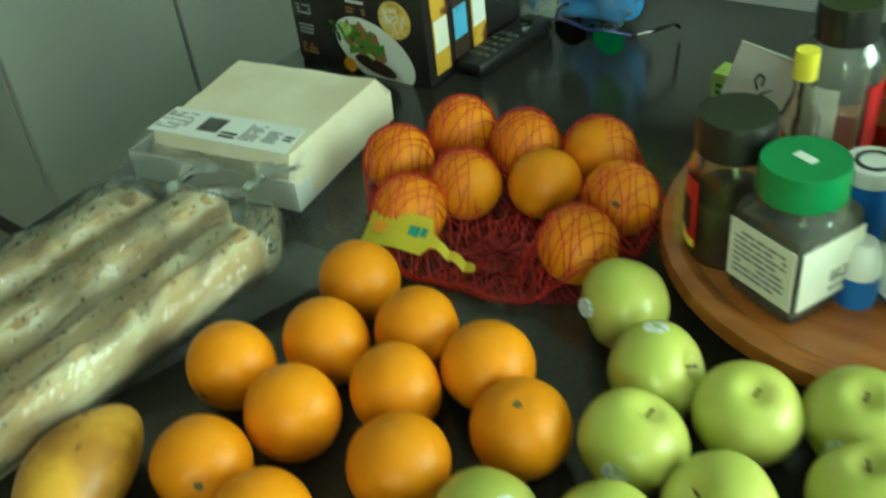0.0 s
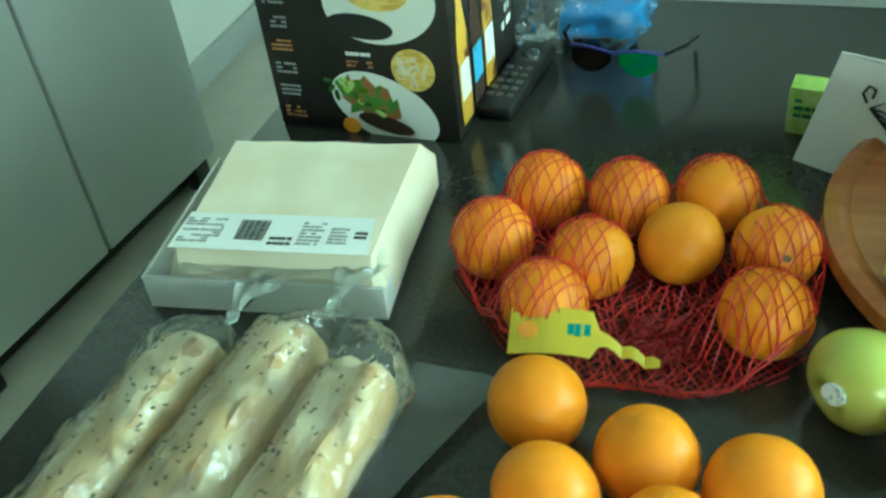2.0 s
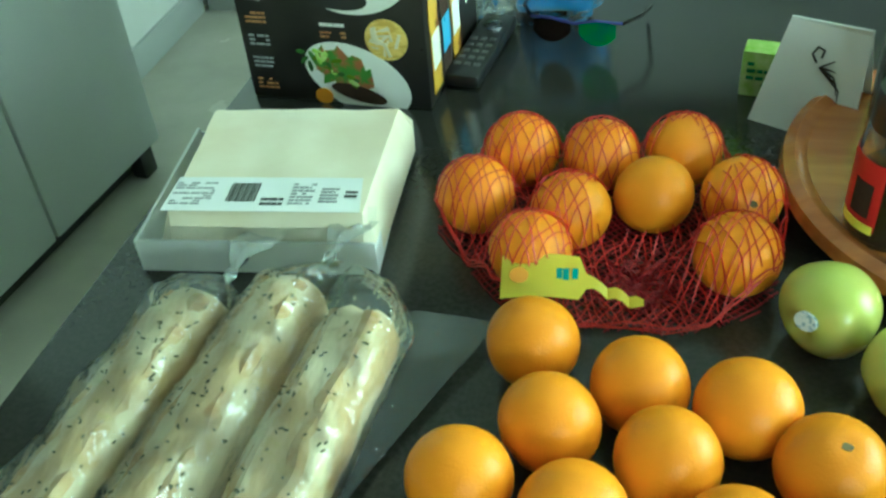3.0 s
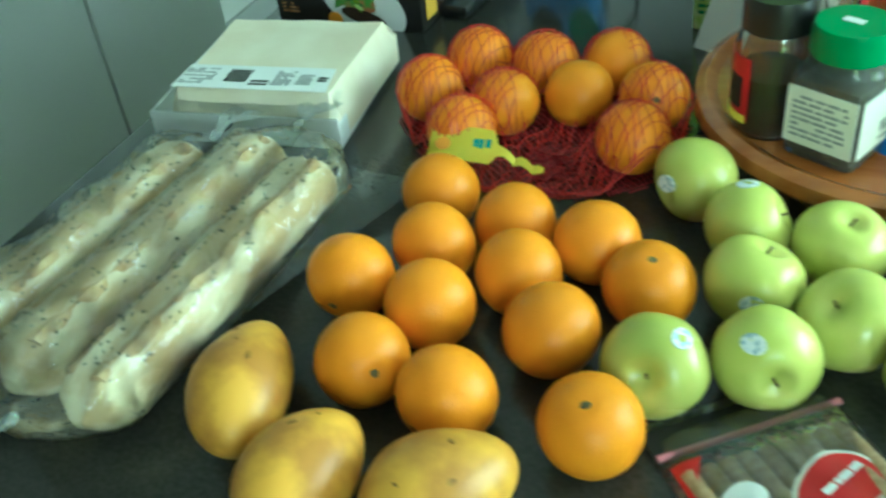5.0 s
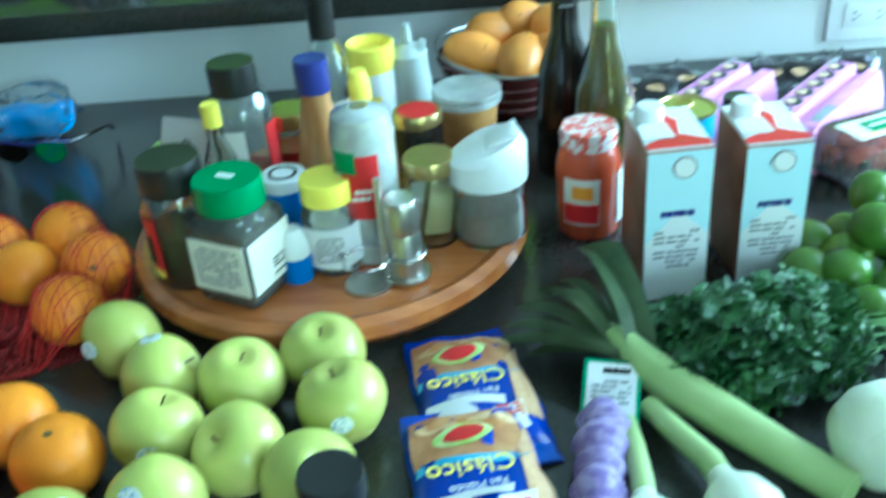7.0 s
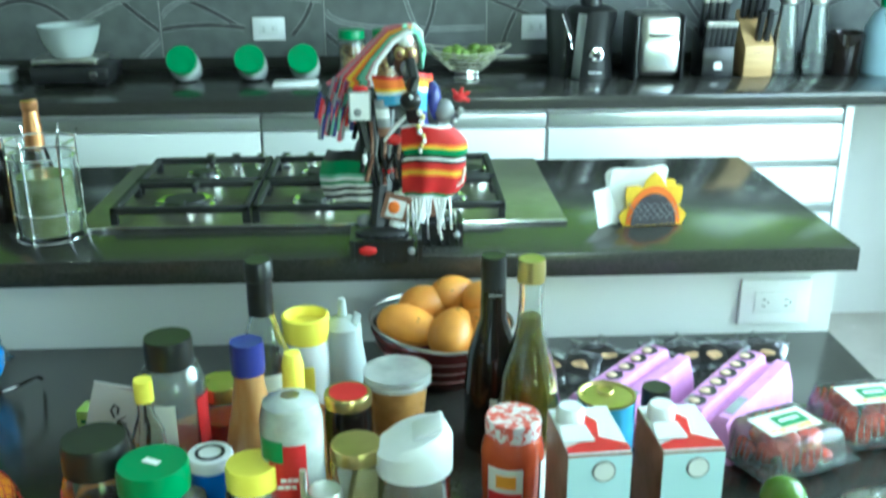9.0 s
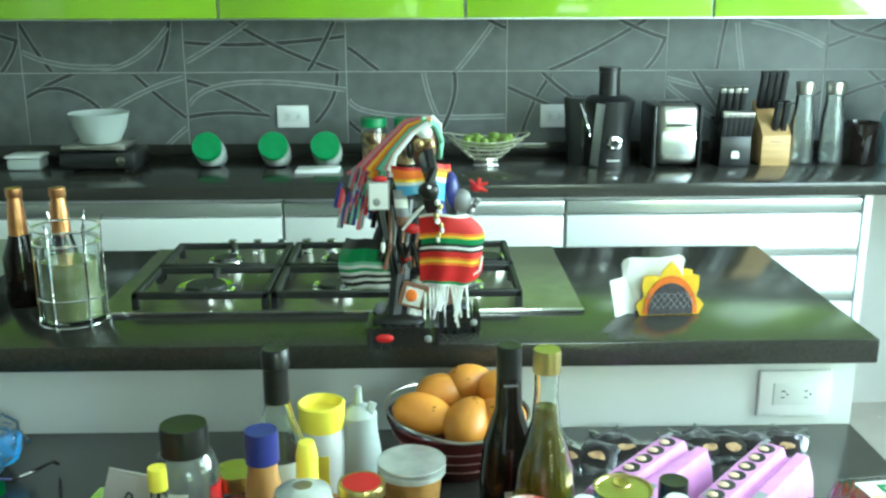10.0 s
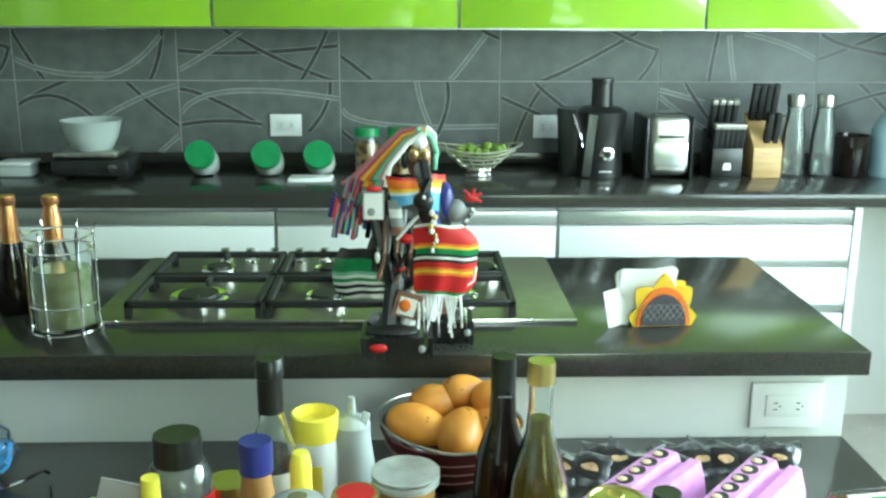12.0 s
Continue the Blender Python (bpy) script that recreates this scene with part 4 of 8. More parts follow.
part("tea_packet", moved(box(-0.016, -0.010, 0, 0.016, 0.006, 0.064, 0.003), pose(0, 0, 0.005, 0, 12, 20)), M_tealeaf, j)
part("tea_packet", moved(box(-0.014, 0.006, 0, 0.016, 0.014, 0.060, 0.003), pose(0, 0, 0.005, 4, -8, 0)), M_label, j)
part("lid", lid(0.0275, 0.081, 0.016), M_gold, j)
j = thing("sugar_jar", "glass sugar dispenser with a white flip-top lid", "jar", 0.345, 1.212, ST)
part("body", shell([(0.034, 0), (0.039, 0.006), (0.0385, 0.060), (0.040, 0.072)], 0.003, 24), M_glass, j)
part("contents", lathe([(0, 0.004), (0.032, 0.004), (0.035, 0.010), (0.0348, 0.038), (0, 0.040)], 24), M_sugar, j)
bm = lathe([(0, 0.070), (0.041, 0.070), (0.041, 0.098), (0.034, 0.106), (0, 0.106)], 28)
for v in bm.verts:
    if v.co.z > 0.09:
        v.co.z += 0.32 * (v.co.x + 0.01) * (v.co.z - 0.09) / 0.016
part("lid", bm, M_whitepl, j, "white flip-top lid")
part("spout_flap", moved(box(-0.015, -0.018, 0, 0.020, 0.018, 0.006, 0.003), pose(0.014, 0, 0.112, 0, -24, 0)), M_whitepl, j)
j = thing("oil_vial", "slim clear glass bottle with a yellow cap", "bottle", 0.052, 1.285, ST)
part("body", shell([(0.017, 0), (0.018, 0.004), (0.018, 0.075), (0.009, 0.100), (0.009, 0.118)], 0.002, 20), M_glass, j)
part("cap", lid(0.0105, 0.115, 0.026), M_yellow, j)
j = jar("seasoning_jar", "large clear jar with a black lid and red label", 0.068, 1.345, ST, [(0.035, 0), (0.038, 0.006), (0.038, 0.105), (0.032, 0.126), (0.025, 0.132)], M_clearpl, M_red, 0.030, (0.0275, 0.130, 0.034, True), M_black)
part("label", wrap(0.0385, 0.030, 0.095, 55, 100), M_red, j, "red paper label")
part("label", wrap(0.0385, 0.030, 0.095, -35, 15), M_label, j, "white paper label")
j = jar("pickle_jar", "short glass jar with a dull gold lid", 0.118, 1.372, ST, [(0.026, 0), (0.028, 0.004), (0.028, 0.066), (0.025, 0.074)], M_glass, M_red, 0.045, (0.027, 0.074, 0.018, True), M_gold)
j = thing("hot_sauce_bottle", "glass bottle of brown sauce with a navy cap", "bottle", 0.168, 1.280, ST)
part("body", lathe([(0, 0), (0.029, 0), (0.031, 0.005), (0.029, 0.070), (0.021, 0.110), (0.0165, 0.138), (0.016, 0.150), (0, 0.150)], 28), M_amber, j)
part("cap", lid(0.0185, 0.150, 0.036), M_bluecap, j)
j = thing("flip_cap_tub", "small tub with a round white lid and a blue body", "tub", 0.128, 1.238, ST)
part("body", lathe([(0, 0), (0.022, 0), (0.023, 0.062), (0, 0.062)], 28), M_bluepl, j)
part("lid", lid(0.0245, 0.062, 0.014, False), M_whitepl, j)
part("lid_ring", lathe([(0.012, 0.0756), (0.016, 0.0756), (0.016, 0.0766), (0.012, 0.0766)], 28), M_ink, j)
j = thing("juice_dispenser", "small yellow-capped squeeze bottle", "bottle", 0.212, 1.310, ST)
part("body", lathe([(0, 0), (0.022, 0), (0.023, 0.085), (0.013, 0.108), (0.012, 0.125), (0, 0.125)], 24), M_yellow, j)
part("cap", lathe([(0, 0.122), (0.0125, 0.122), (0.0125, 0.142), (0.009, 0.157), (0, 0.158)], 20), M_yellow, j)
j = jar("preserve_jar", "dark preserve jar with a red and gold lid", 0.272, 1.315, ST, [(0.025, 0), (0.0275, 0.006), (0.0275, 0.080), (0.024, 0.092)], M_wine, None, 0, (0.0275, 0.090, 0.014, True), M_gold)
part("lid_picture", lathe([(0, 0.1036), (0.022, 0.1036), (0.022, 0.1044), (0, 0.1044)], 28), M_red, j, "red printed lid top")
j = thing("deli_cup", "clear plastic cup of tan salsa with a film lid", "cup", 0.328, 1.372, ST)
part("body", lathe([(0, 0), (0.028, 0), (0.0285, 0.002), (0.036, 0.086), (0, 0.086)], 28), M_broth, j)
part("rim", lathe([(0.034, 0.086), (0.041, 0.088), (0.041, 0.094), (0.036, 0.095), (0.030, 0.092), (0, 0.092)], 32), M_haze, j)
part("lid", lathe([(0, 0.0975), (0.038, 0.0975), (0.041, 0.0995), (0.041, 0.1015), (0, 0.100)], 32), M_haze, j)

# ---- bottles behind the turntable ----
j = thing("syrup_bottle", "clear glass bottle with a tall black neck seal", "bottle", 0.165, 1.415, ST)
part("body", shell([(0.028, 0), (0.031, 0.005), (0.031, 0.105), (0.020, 0.138), (0.0145, 0.160), (0.0145, 0.180)], 0.003, 24), M_glass, j)
part("neck_seal", lathe([(0.0155, 0.160), (0.0155, 0.204), (0.0172, 0.206), (0.0172, 0.226), (0.015, 0.229), (0, 0.2275)], 24), M_black, j, "black shrink seal and cap")
part("label", wrap(0.0315, 0.020, 0.090, -50, 50), M_label, j)
j = thing("mustard_bottle", "yellow and white printed jar with an open yellow lid", "bottle", 0.206, 1.520, T)
part("body", lathe([(0, 0), (0.034, 0), (0.036, 0.006), (0.034, 0.110), (0.031, 0.140), (0, 0.140)], 28), M_whitepl, j)
part("label_swirl", wrap(0.0355, 0.02, 0.105, -60, 20), M_yellow, j, "yellow printed swirl")
part("label_swirl", wrap(0.0362, 0.085, 0.125, -70, -15), M_brownprint, j, "brown printed swirl")
part("lid", lathe([(0.0315, 0.138), (0.0335, 0.150), (0.0345, 0.178), (0.031, 0.180), (0.028, 0.163), (0, 0.160)], 32), M_yellow, j, "yellow cup lid")
for ch in j.children:
    ch.scale = (0.92, 0.92, 0.86)
j = thing("squeeze_bottle", "translucent white squeeze bottle with a nozzle cap", "squeeze bottle", 0.254, 1.535, T)
part("body", lathe([(0, 0), (0.037, 0), (0.039, 0.005), (0.036, 0.05), (0.026, 0.128), (0, 0.13)], 28), M_frost, j)
part("cap", lathe([(0.0265, 0.126), (0.0265, 0.145), (0.018, 0.155), (0.007, 0.160), (0.005, 0.188), (0, 0.189)], 24), M_frost, j)
part("cap_flap", moved(box(-0.006, -0.004, 0, 0.006, 0.004, 0.030, 0.002), pose(0.012, -0.012, 0.138, -12, 20, 0)), M_frost, j)
for ch in j.children:
    ch.scale = (0.95, 0.95, 0.90)
j = thing("vinegar_bottle", "dark glass bottle with a black screw cap", "bottle", 0.449, 1.440, T)
part("body", lathe([(0, 0), (0.034, 0), (0.036, 0.006), (0.036, 0.090), (0.031, 0.135), (0.017, 0.180), (0.0155, 0.222), (0, 0.222)], 32), M_wine, j)
part("cap", lid(0.0158, 0.216, 0.046), M_black, j)
part("label", wrap(0.0367, 0.022, 0.082, -10, 60), M_label, j, "small pale paper label")
bars(0.020, 0.005, 1, M_grey, j, pose(0, -0.0162, 0.2145, 90))
j = thing("olive_oil_bottle", "glass bottle of green olive oil with a gold cap", "bottle", 0.490, 1.398, T)
part("body", shell([(0.038, 0), (0.041, 0.006), (0.041, 0.070), (0.034, 0.125), (0.0175, 0.180), (0.0145, 0.215), (0.0148, 0.250)], 0.003, 32), M_glass, j)
part("oil", lathe([(0, 0.004), (0.0365, 0.004), (0.0378, 0.010), (0.0378, 0.070), (0.031, 0.125), (0.0145, 0.178), (0.0125, 0.200), (0, 0.200)], 28), M_oil, j, "greenish golden oil")
part("cap", lid(0.0168, 0.244, 0.028), M_gold, j)

# bowl of mangoes
bw = thing("fruit_bowl", "dark red banded bowl on a thin metal rim", "bowl", 0.392, 1.632, T)
part("bowl_wall", lathe([(0, 0.004), (0.045, 0.004), (0.050, 0.0), (0.055, 0.004), (0.075, 0.03), (0.094, 0.062), (0.104, 0.085), (0.101, 0.086), (0.090, 0.062), (0.070, 0.03), (0.050, 0.01), (0, 0.01)], 48), M_bowlred, bw)
for z, r in ((0.026, 0.0735), (0.045, 0.0855), (0.064, 0.0965)):
    part("band", tube([(r * math.cos(a), r * math.sin(a), z) for a in (k * math.pi / 24 for k in range(48))], 0.0009, 5, closed=True), M_bandred, bw, "thin pale red band")
part("rim", tube([(0.105 * math.cos(a), 0.105 * math.sin(a), 0.087 + 0.014 * max(0, -math.cos(a)) ) for a in (k * math.pi / 24 for k in range(48))], 0.0022, 6, closed=True), M_steel, bw)
for x, y, z, ln, wd, rz, tp in ((0.345, 1.615, 0.086, 0.100, 0.062, -20, 10), (0.408, 1.597, 0.082, 0.098, 0.066, 70, -14), (0.370, 1.660, 0.100, 0.085, 0.062, 20, 0), (0.412, 1.678, 0.112, 0.080, 0.058, 40, 0),
                           (0.455, 1.655, 0.110, 0.082, 0.060, 100, 0), (0.452, 1.618, 0.084, 0.090, 0.062, 130, 8)):
    make_mango(x, y - 0.005, T + z - 0.022, ln, wd, rz, tp, 3, int(x * 1000), "ripe orange mango piled in the bowl", "mangoes in the bowl", M_mangored)

# ---- jam, cartons, egg trays, boxes ----
j = thing("jam_jar", "jar of red jam with a gingham lid", "jar", 0.458, 1.285, T)
part("body", lathe([(0, 0), (0.032, 0), (0.036, 0.006), (0.0365, 0.085), (0.033, 0.100), (0.029, 0.108), (0, 0.108)], 32), M_jam, j)
part("lid", lid(0.0315, 0.107, 0.020), M_gingham, j, "red gingham lid")
part("label", wrap(0.0370, 0.022, 0.078, -52, 12), M_label, j, "fruit picture label")
part("label_block", wrap(0.0377, 0.024, 0.048, -50, 10), M_red, j)
part("label_fruit", wrap(0.0377, 0.054, 0.070, -35, 0), M_orangeprint, j)
part("label", wrap(0.0370, 0.016, 0.080, 50, 110), M_card, j, "white back label")


def carton(x, y, rz, h):
    t = thing("milk_carton", "tall milk carton, pale blue and white with red top", "carton", x, y, T, rz, "milk cartons")
    w, d = 0.064, 0.092
    part("body", box(-w / 2, 0, 0, w / 2, d, h, 0.0012), M_brownprint, t)
    part("front_panel", box(-w / 2 + 0.0005, -0.0011, 0.001, w / 2 - 0.0005, -0.0004, h - 0.002), M_paleblue, t, "pale blue front print")
    part("white_print", moved(slab([(-w / 2 + 0.001, 0.001), (w / 2 - 0.001, 0.001), (w / 2 - 0.001, h * 0.45), (0, h * 0.62), (-w / 2 + 0.001, h * 0.40)], 0.0012, 0.0018), UPRIGHT), M_card, t)
    part("seal", moved(slab(ellipse(0.010, 0.010, 20, 0.004, h - 0.018), 0.0020, 0.0030), UPRIGHT), M_card, t)
    part("seal_ring", moved(lathe([(0.0098, 0), (0.0118, 0), (0.0118, 0.0012), (0.0098, 0.0012)], 24), pose(0.004, -0.0012, h - 0.018, 90)), M_grey, t)
    bars(0.034, 0.012, 1, M_bluecap, t, pose(0, -0.0020, h * 0.60, 90), "name_shape", 4, 1.0)
    bars(0.046, 0.045, 8, M_grey, t, pose(0, -0.0020, h * 0.36, 90), "print_block", 5)
    part("top_panel", box(-w / 2 + 0.001, 0.001, h + 0.0002, w / 2 - 0.001, d - 0.001, h + 0.0012), M_card, t)
    part("top_swoosh", slab([(-0.031, 0.003), (0.031, 0.003), (0.031, 0.014), (0.006, 0.03), (0.012, 0.06), (-0.004, 0.085), (-0.012, 0.084), (-0.004, 0.05), (-0.016, 0.020), (-0.031, 0.012)], h + 0.0014, h + 0.0022), M_red, t, "red printed swoosh")
    part("flap", moved(slab([(-0.032, 0), (0, 0.0), (-0.004, 0.026), (-0.030, 0.026)], 0, 0.0012), pose(0, 0.02, h + 0.003, 8, 0, 0)), M_card, t)
    part("spout_cap", lathe([(0, h + 0.001), (0.0145, h + 0.001), (0.0145, h + 0.014), (0.012, h + 0.018), (0, h + 0.018)], 28, m=Matrix.Translation((-0.014, 0.066, 0))), M_whitepl, t, "white screw cap")
    return t


carton(0.524, 1.132, 4, 0.168)
carton(0.622, 1.150, 3, 0.158)


def egg_carton(x, y, rz):
    t = thing("egg_carton", "lilac moulded pulp egg carton with round openings", "egg carton", x, y, T, rz, "egg cartons")
    L_, w, h = 0.215, 0.100, 0.062
    bm = bmesh.new()
    sec = [(-w / 2, 0.0), (-w / 2 + 0.003, 0.030), (-w * 0.36, h * 0.82), (-w * 0.29, h), (w * 0.02, h), (w * 0.07, h * 0.80), (w * 0.14, h * 0.80), (w * 0.22, h * 0.97), (w * 0.38, h * 0.97), (w / 2 - 0.003, 0.030), (w / 2, 0.0)]
    rows = [[bm.verts.new((yy, xx, zz)) for yy, zz in sec] for xx in (0.0, 0.006, L_ - 0.006, L_)]
    for k in (0, 3):
        for v in rows[k]:
            v.co.z *= 0.9
            v.co.x *= 0.95
    for a, b2 in zip(rows, rows[1:]):
        for i in range(len(sec) - 1):
            bm.faces.new((a[i], a[i + 1], b2[i + 1], b2[i]))
    bm.faces.new(rows[0])
    bm.faces.new(rows[-1])
    part("lid_shell", bm, M_lilac, t)
    for k in range(6):
        yy = 0.024 + k * 0.033
        # no hole is cut: a black disc paints the shade inside each opening
        part("opening", lathe([(0, 0), (0.0125, 0), (0.0120, 0.0010), (0, 0.0010)], 16, sx=0.9, sy=1.15, m=Matrix.Translation((-w * 0.14, yy, h))), M_ink, t)
        part("egg", lathe([(0, 0.0012), (0.0075, 0.0012), (0.0060, 0.0022), (0, 0.0026)], 14, m=Matrix.Translation((-w * 0.17, yy - 0.003, h))), M_egg, t, "brown egg showing through")
    for k, (u0, u1) in enumerate(((0.01, 0.035), (0.19, 0.22))):
        part("printed_patch", box(-w * 0.27, u0, h + 0.0002, -w * 0.20, u1, h + 0.0009), M_grey, t)
    part("printed_patch", box(w * 0.24, 0.02, h * 0.97 + 0.0002, w * 0.36, 0.07, h * 0.97 + 0.001), M_grey, t)
    return t


egg_carton(0.572, 1.425, -42)
egg_carton(0.708, 1.398, -41)
c = thing("tuna_can", "short blue food can with a gold lid", "can", 0.588, 1.395, T)
part("body", lathe([(0, 0), (0.035, 0), (0.0355, 0.003), (0.0355, 0.085), (0.036, 0.088), (0, 0.088)], 32), M_skyprint, c)
part("lid", lathe([(0.0365, 0.0882), (0.0365, 0.091), (0.0335, 0.0905), (0.032, 0.0885), (0, 0.0885)], 32), M_gold, c)
part("ring_pull", tube([(0.010 * math.cos(a), 0.012 + 0.012 * math.sin(a), 0.0905) for a in (k * math.pi / 8 for k in range(16))], 0.0012, 5, closed=True), M_gold, c)
c = thing("extract_bottle", "small bottle with a black ribbed cap", "bottle", 0.652, 1.402, T)
part("body", lathe([(0, 0), (0.019, 0), (0.020, 0.060), (0.014, 0.070), (0, 0.070)], 24), M_brownprint, c)
part("cap", lid(0.0185, 0.070, 0.026), M_black, c)


def clamshell(x, y, rz, w, d, seed):
    t = thing("tomato_clamshell", "clear plastic clamshell box full of cherry tomatoes", "food box", x, y, T, rz, "tomato boxes")
    h = 0.058
    bm = box(-w / 2, -d / 2, 0.002, w / 2, d / 2, h, 0.016, seg=3)
    for v in bm.verts:
        k = 1 - 0.10 * (v.co.z / h)
        v.co.x *= k
        v.co.y *= k
    part("lid_dome", bm, M_clearpl, t, "ribbed clear plastic dome")
    part("flange", slab([(-w / 2 - 0.006, -d / 2 - 0.006), (w / 2 + 0.006, -d / 2 - 0.006), (w / 2 + 0.006, d / 2 + 0.006), (-w / 2 - 0.006, d / 2 + 0.006)], 0.018, 0.0195), M_clearpl, t)
    for sgn, ax in ((-1, 0), (1, 0), (-1, 1), (1, 1)):
        n2 = 10
        for k in range(n2):
            u = (k + 0.5) / n2 - 0.5
            p = (u * w * 0.84, sgn * d * 0.482) if ax == 0 else (sgn * w * 0.482, u * d * 0.84)
            q = (u * w * 0.80, sgn * d * 0.44) if ax == 0 else (sgn * w * 0.44, u * d * 0.80)
            part("rib", tube([(p[0], p[1], 0.022), (q[0], q[1], h - 0.006)], [0.0020, 0.0016], 5), M_clearpl, t)
    rr = random.Random(seed)
    for k in range(34):
        xx, yy = rr.uniform(-w * 0.38, w * 0.38), rr.uniform(-d * 0.38, d * 0.38)
        part("cherry_tomato", lathe([(0, -0.011), (0.007, -0.0085), (0.011, 0), (0.0085, 0.007), (0, 0.0095)], 12, m=pose(xx, yy, 0.014 + 0.024 * rr.random(), rr.uniform(0, 90), 0, 0)), M_tomato, t)
    part("label", box(-w * 0.30, -d * 0.22, h + 0.0006, w * 0.30, d * 0.22, h + 0.0014), M_label, t, "paper label on the lid")
    part("label_mark", box(-w * 0.10, -d * 0.10, h + 0.0018, w * 0.22, d * 0.12, h + 0.0024), M_greenlid, t, "green printed name shape")
    bars(w * 0.24, d * 0.12, 1, M_card, t, pose(w * 0.06, d * 0.01, h + 0.0026), "name_shape", 6, 1.0)
    bars(w * 0.5, d * 0.10, 2, M_orangeprint, t, pose(-w * 0.02, -d * 0.16, h + 0.0016), "print_block", 7)
    return t


clamshell(0.808, 1.372, 22, 0.135, 0.105, 3)
clamshell(0.945, 1.437, 8, 0.125, 0.110, 4)
def snack_pouch(x, y, rz, lean, seed, clear):
    t = thing("snack_pouch", "black and silver foil snack pouch by the white panel", "pouch", x, y, T, rz, "snack pouches")
    tip = pose(0, 0, 0.003, lean, 0, 0)
    w, l, h = 0.062, 0.096, 0.012
    part("pouch_body", moved(wobble(pillow(w, l, h, seed), 0.004, 45, seed), tip), M_clearpl if clear else M_foil, t)
    part("print_panel", moved(wobble(drape([(-0.024, -0.030), (0.024, -0.030), (0.020, 0.012), (-0.022, 0.016)], w, l, h, seed, 0.0012), 0.004, 45, seed), tip), M_blackcard, t, "black printed panel")
    part("picture", moved(wobble(drape(ellipse(0.013, 0.009, 14, 0.002, -0.010), w, l, h, seed, 0.0022), 0.004, 45, seed), tip), M_crumbs, t, "small food picture")
    for sx in (-1, 1):
        part("crimped_corner", moved(wobble(slab([(sx * 0.030, 0.040), (sx * 0.010, 0.046), (sx * 0.026, 0.064)], 0.002, 0.003), 0.003, 60, seed + sx), tip), M_clearpl, t, "crumpled clear corner")
    return t


t = thing("meat_tray", "white foam tray under cling film with pale slices", "food tray", 0.905, 1.232, T, 12)
part("tray", box(-0.062, -0.045, 0.0, 0.062, 0.045, 0.020, 0.010, seg=3), M_whitepl, t)
part("slice_stack", wobble(box(-0.050, -0.034, 0.012, 0.050, 0.034, 0.026, 0.008, seg=3), 0.003, 50), M_mayo, t)
part("cling_film", wobble(box(-0.064, -0.047, 0.001, 0.064, 0.047, 0.030, 0.010, seg=3), 0.002, 60), M_film, t)

# ---- limes and greens ----
LIMES = ((0.734, 1.187, 0.052), (0.721, 1.140, 0.042), (0.788, 1.166, 0.0), (0.755, 1.128, 0.0), (0.686, 1.114, 0.004), (0.790, 1.105, 0.0), (0.727, 1.091, 0.0), (0.691, 1.062, 0.0),
         (0.760, 1.066, 0.0), (0.669, 1.178, 0.0), (0.715, 1.195, 0.0), (0.654, 1.128, 0.0), (0.751, 1.160, 0.012), (0.700, 1.148, 0.0), (0.82, 1.14, 0.0))
rnd = random.Random(11)
for i, (x, y, dz) in enumerate(LIMES):
    r = 0.0240 + rnd.uniform(-0.0015, 0.0025)
    t = thing("lime", "glossy green lime in a loose pile", "lime", x, y, T + dz, 0, "limes on the table")
    q = pose(0, 0, r * 0.95, rnd.uniform(40, 130), rnd.uniform(-60, 60), rnd.uniform(0, 360))
    prof = [(r * math.sin(math.pi * k / 16) if 0 < k < 16 else 0, -r * 1.08 * math.cos(math.pi * k / 16) * (1.05 if k in (0, 16) else 1)) for k in range(17)]
    part("peel", moved(wobble(lathe(prof, 24), 0.0008, 50, i), q), M_limey if i in (10, 11, 13, 9) else M_limef, t)
    part("stem_end", moved(lathe([(0, 0.001), (0.002, 0.0008), (0.003, -0.001), (0, -0.001)], 8), q @ Matrix.Translation((0, 0, r * 1.12))), M_scar, t)


def leaf_clump(bm, c, size, rr):
    """Three toothed leaflets on a short stalk."""
    rz, tilt = rr.uniform(0, 6.283), rr.uniform(-0.9, 0.9)
    base = Matrix.Translation(c) @ Euler((tilt, rr.uniform(-0.8, 0.8), rz)).to_matrix().to_4x4()
    for a in (-0.95, 0.0, 0.95):
        m2 = base @ Matrix.Rotation(a, 4, "Z")
        s = size * (1.0 if a == 0 else 0.8)
        pts = [(0, 0, 0), (0.30, 0.42, 0.06), (0.02, 0.55, 0), (0.28, 0.78, 0.02), (0.0, 1.0, -0.10), (-0.28, 0.78, 0.02), (-0.02, 0.55, 0), (-0.30, 0.42, 0.06)]
        v = [bm.verts.new(m2 @ (Vector(p) * s)) for p in pts]
        bm.faces.new((v[0], v[1], v[2], v[6], v[7]))
        bm.faces.new((v[2], v[3], v[4], v[5], v[6]))


rr = random.Random(21)
par = thing("parsley_bunch", "leafy bunch of dark green parsley lying down", "herb", 0.580, 1.024, T)
bm = bmesh.new()
for k in range(1500):
    a, q = rr.uniform(0, 6.283), math.sqrt(rr.random())
    x, y = 0.105 * q * math.cos(a), 0.074 * q * math.sin(a) + 0.012 * math.cos(a)
    top = 0.070 * (1 - 0.75 * q * q) + 0.014 * noise.noise(Vector((x * 30, y * 30, 1)))
    z = 0.006 + max(0.004, top) * (rr.random() ** 0.45)
    leaf_clump(bm, (x, y, z), rr.uniform(0.013, 0.024), rr)
part("foliage", bm, M_parsley, par, smooth=False)["kind"] = "stuff"
bm = bmesh.new()
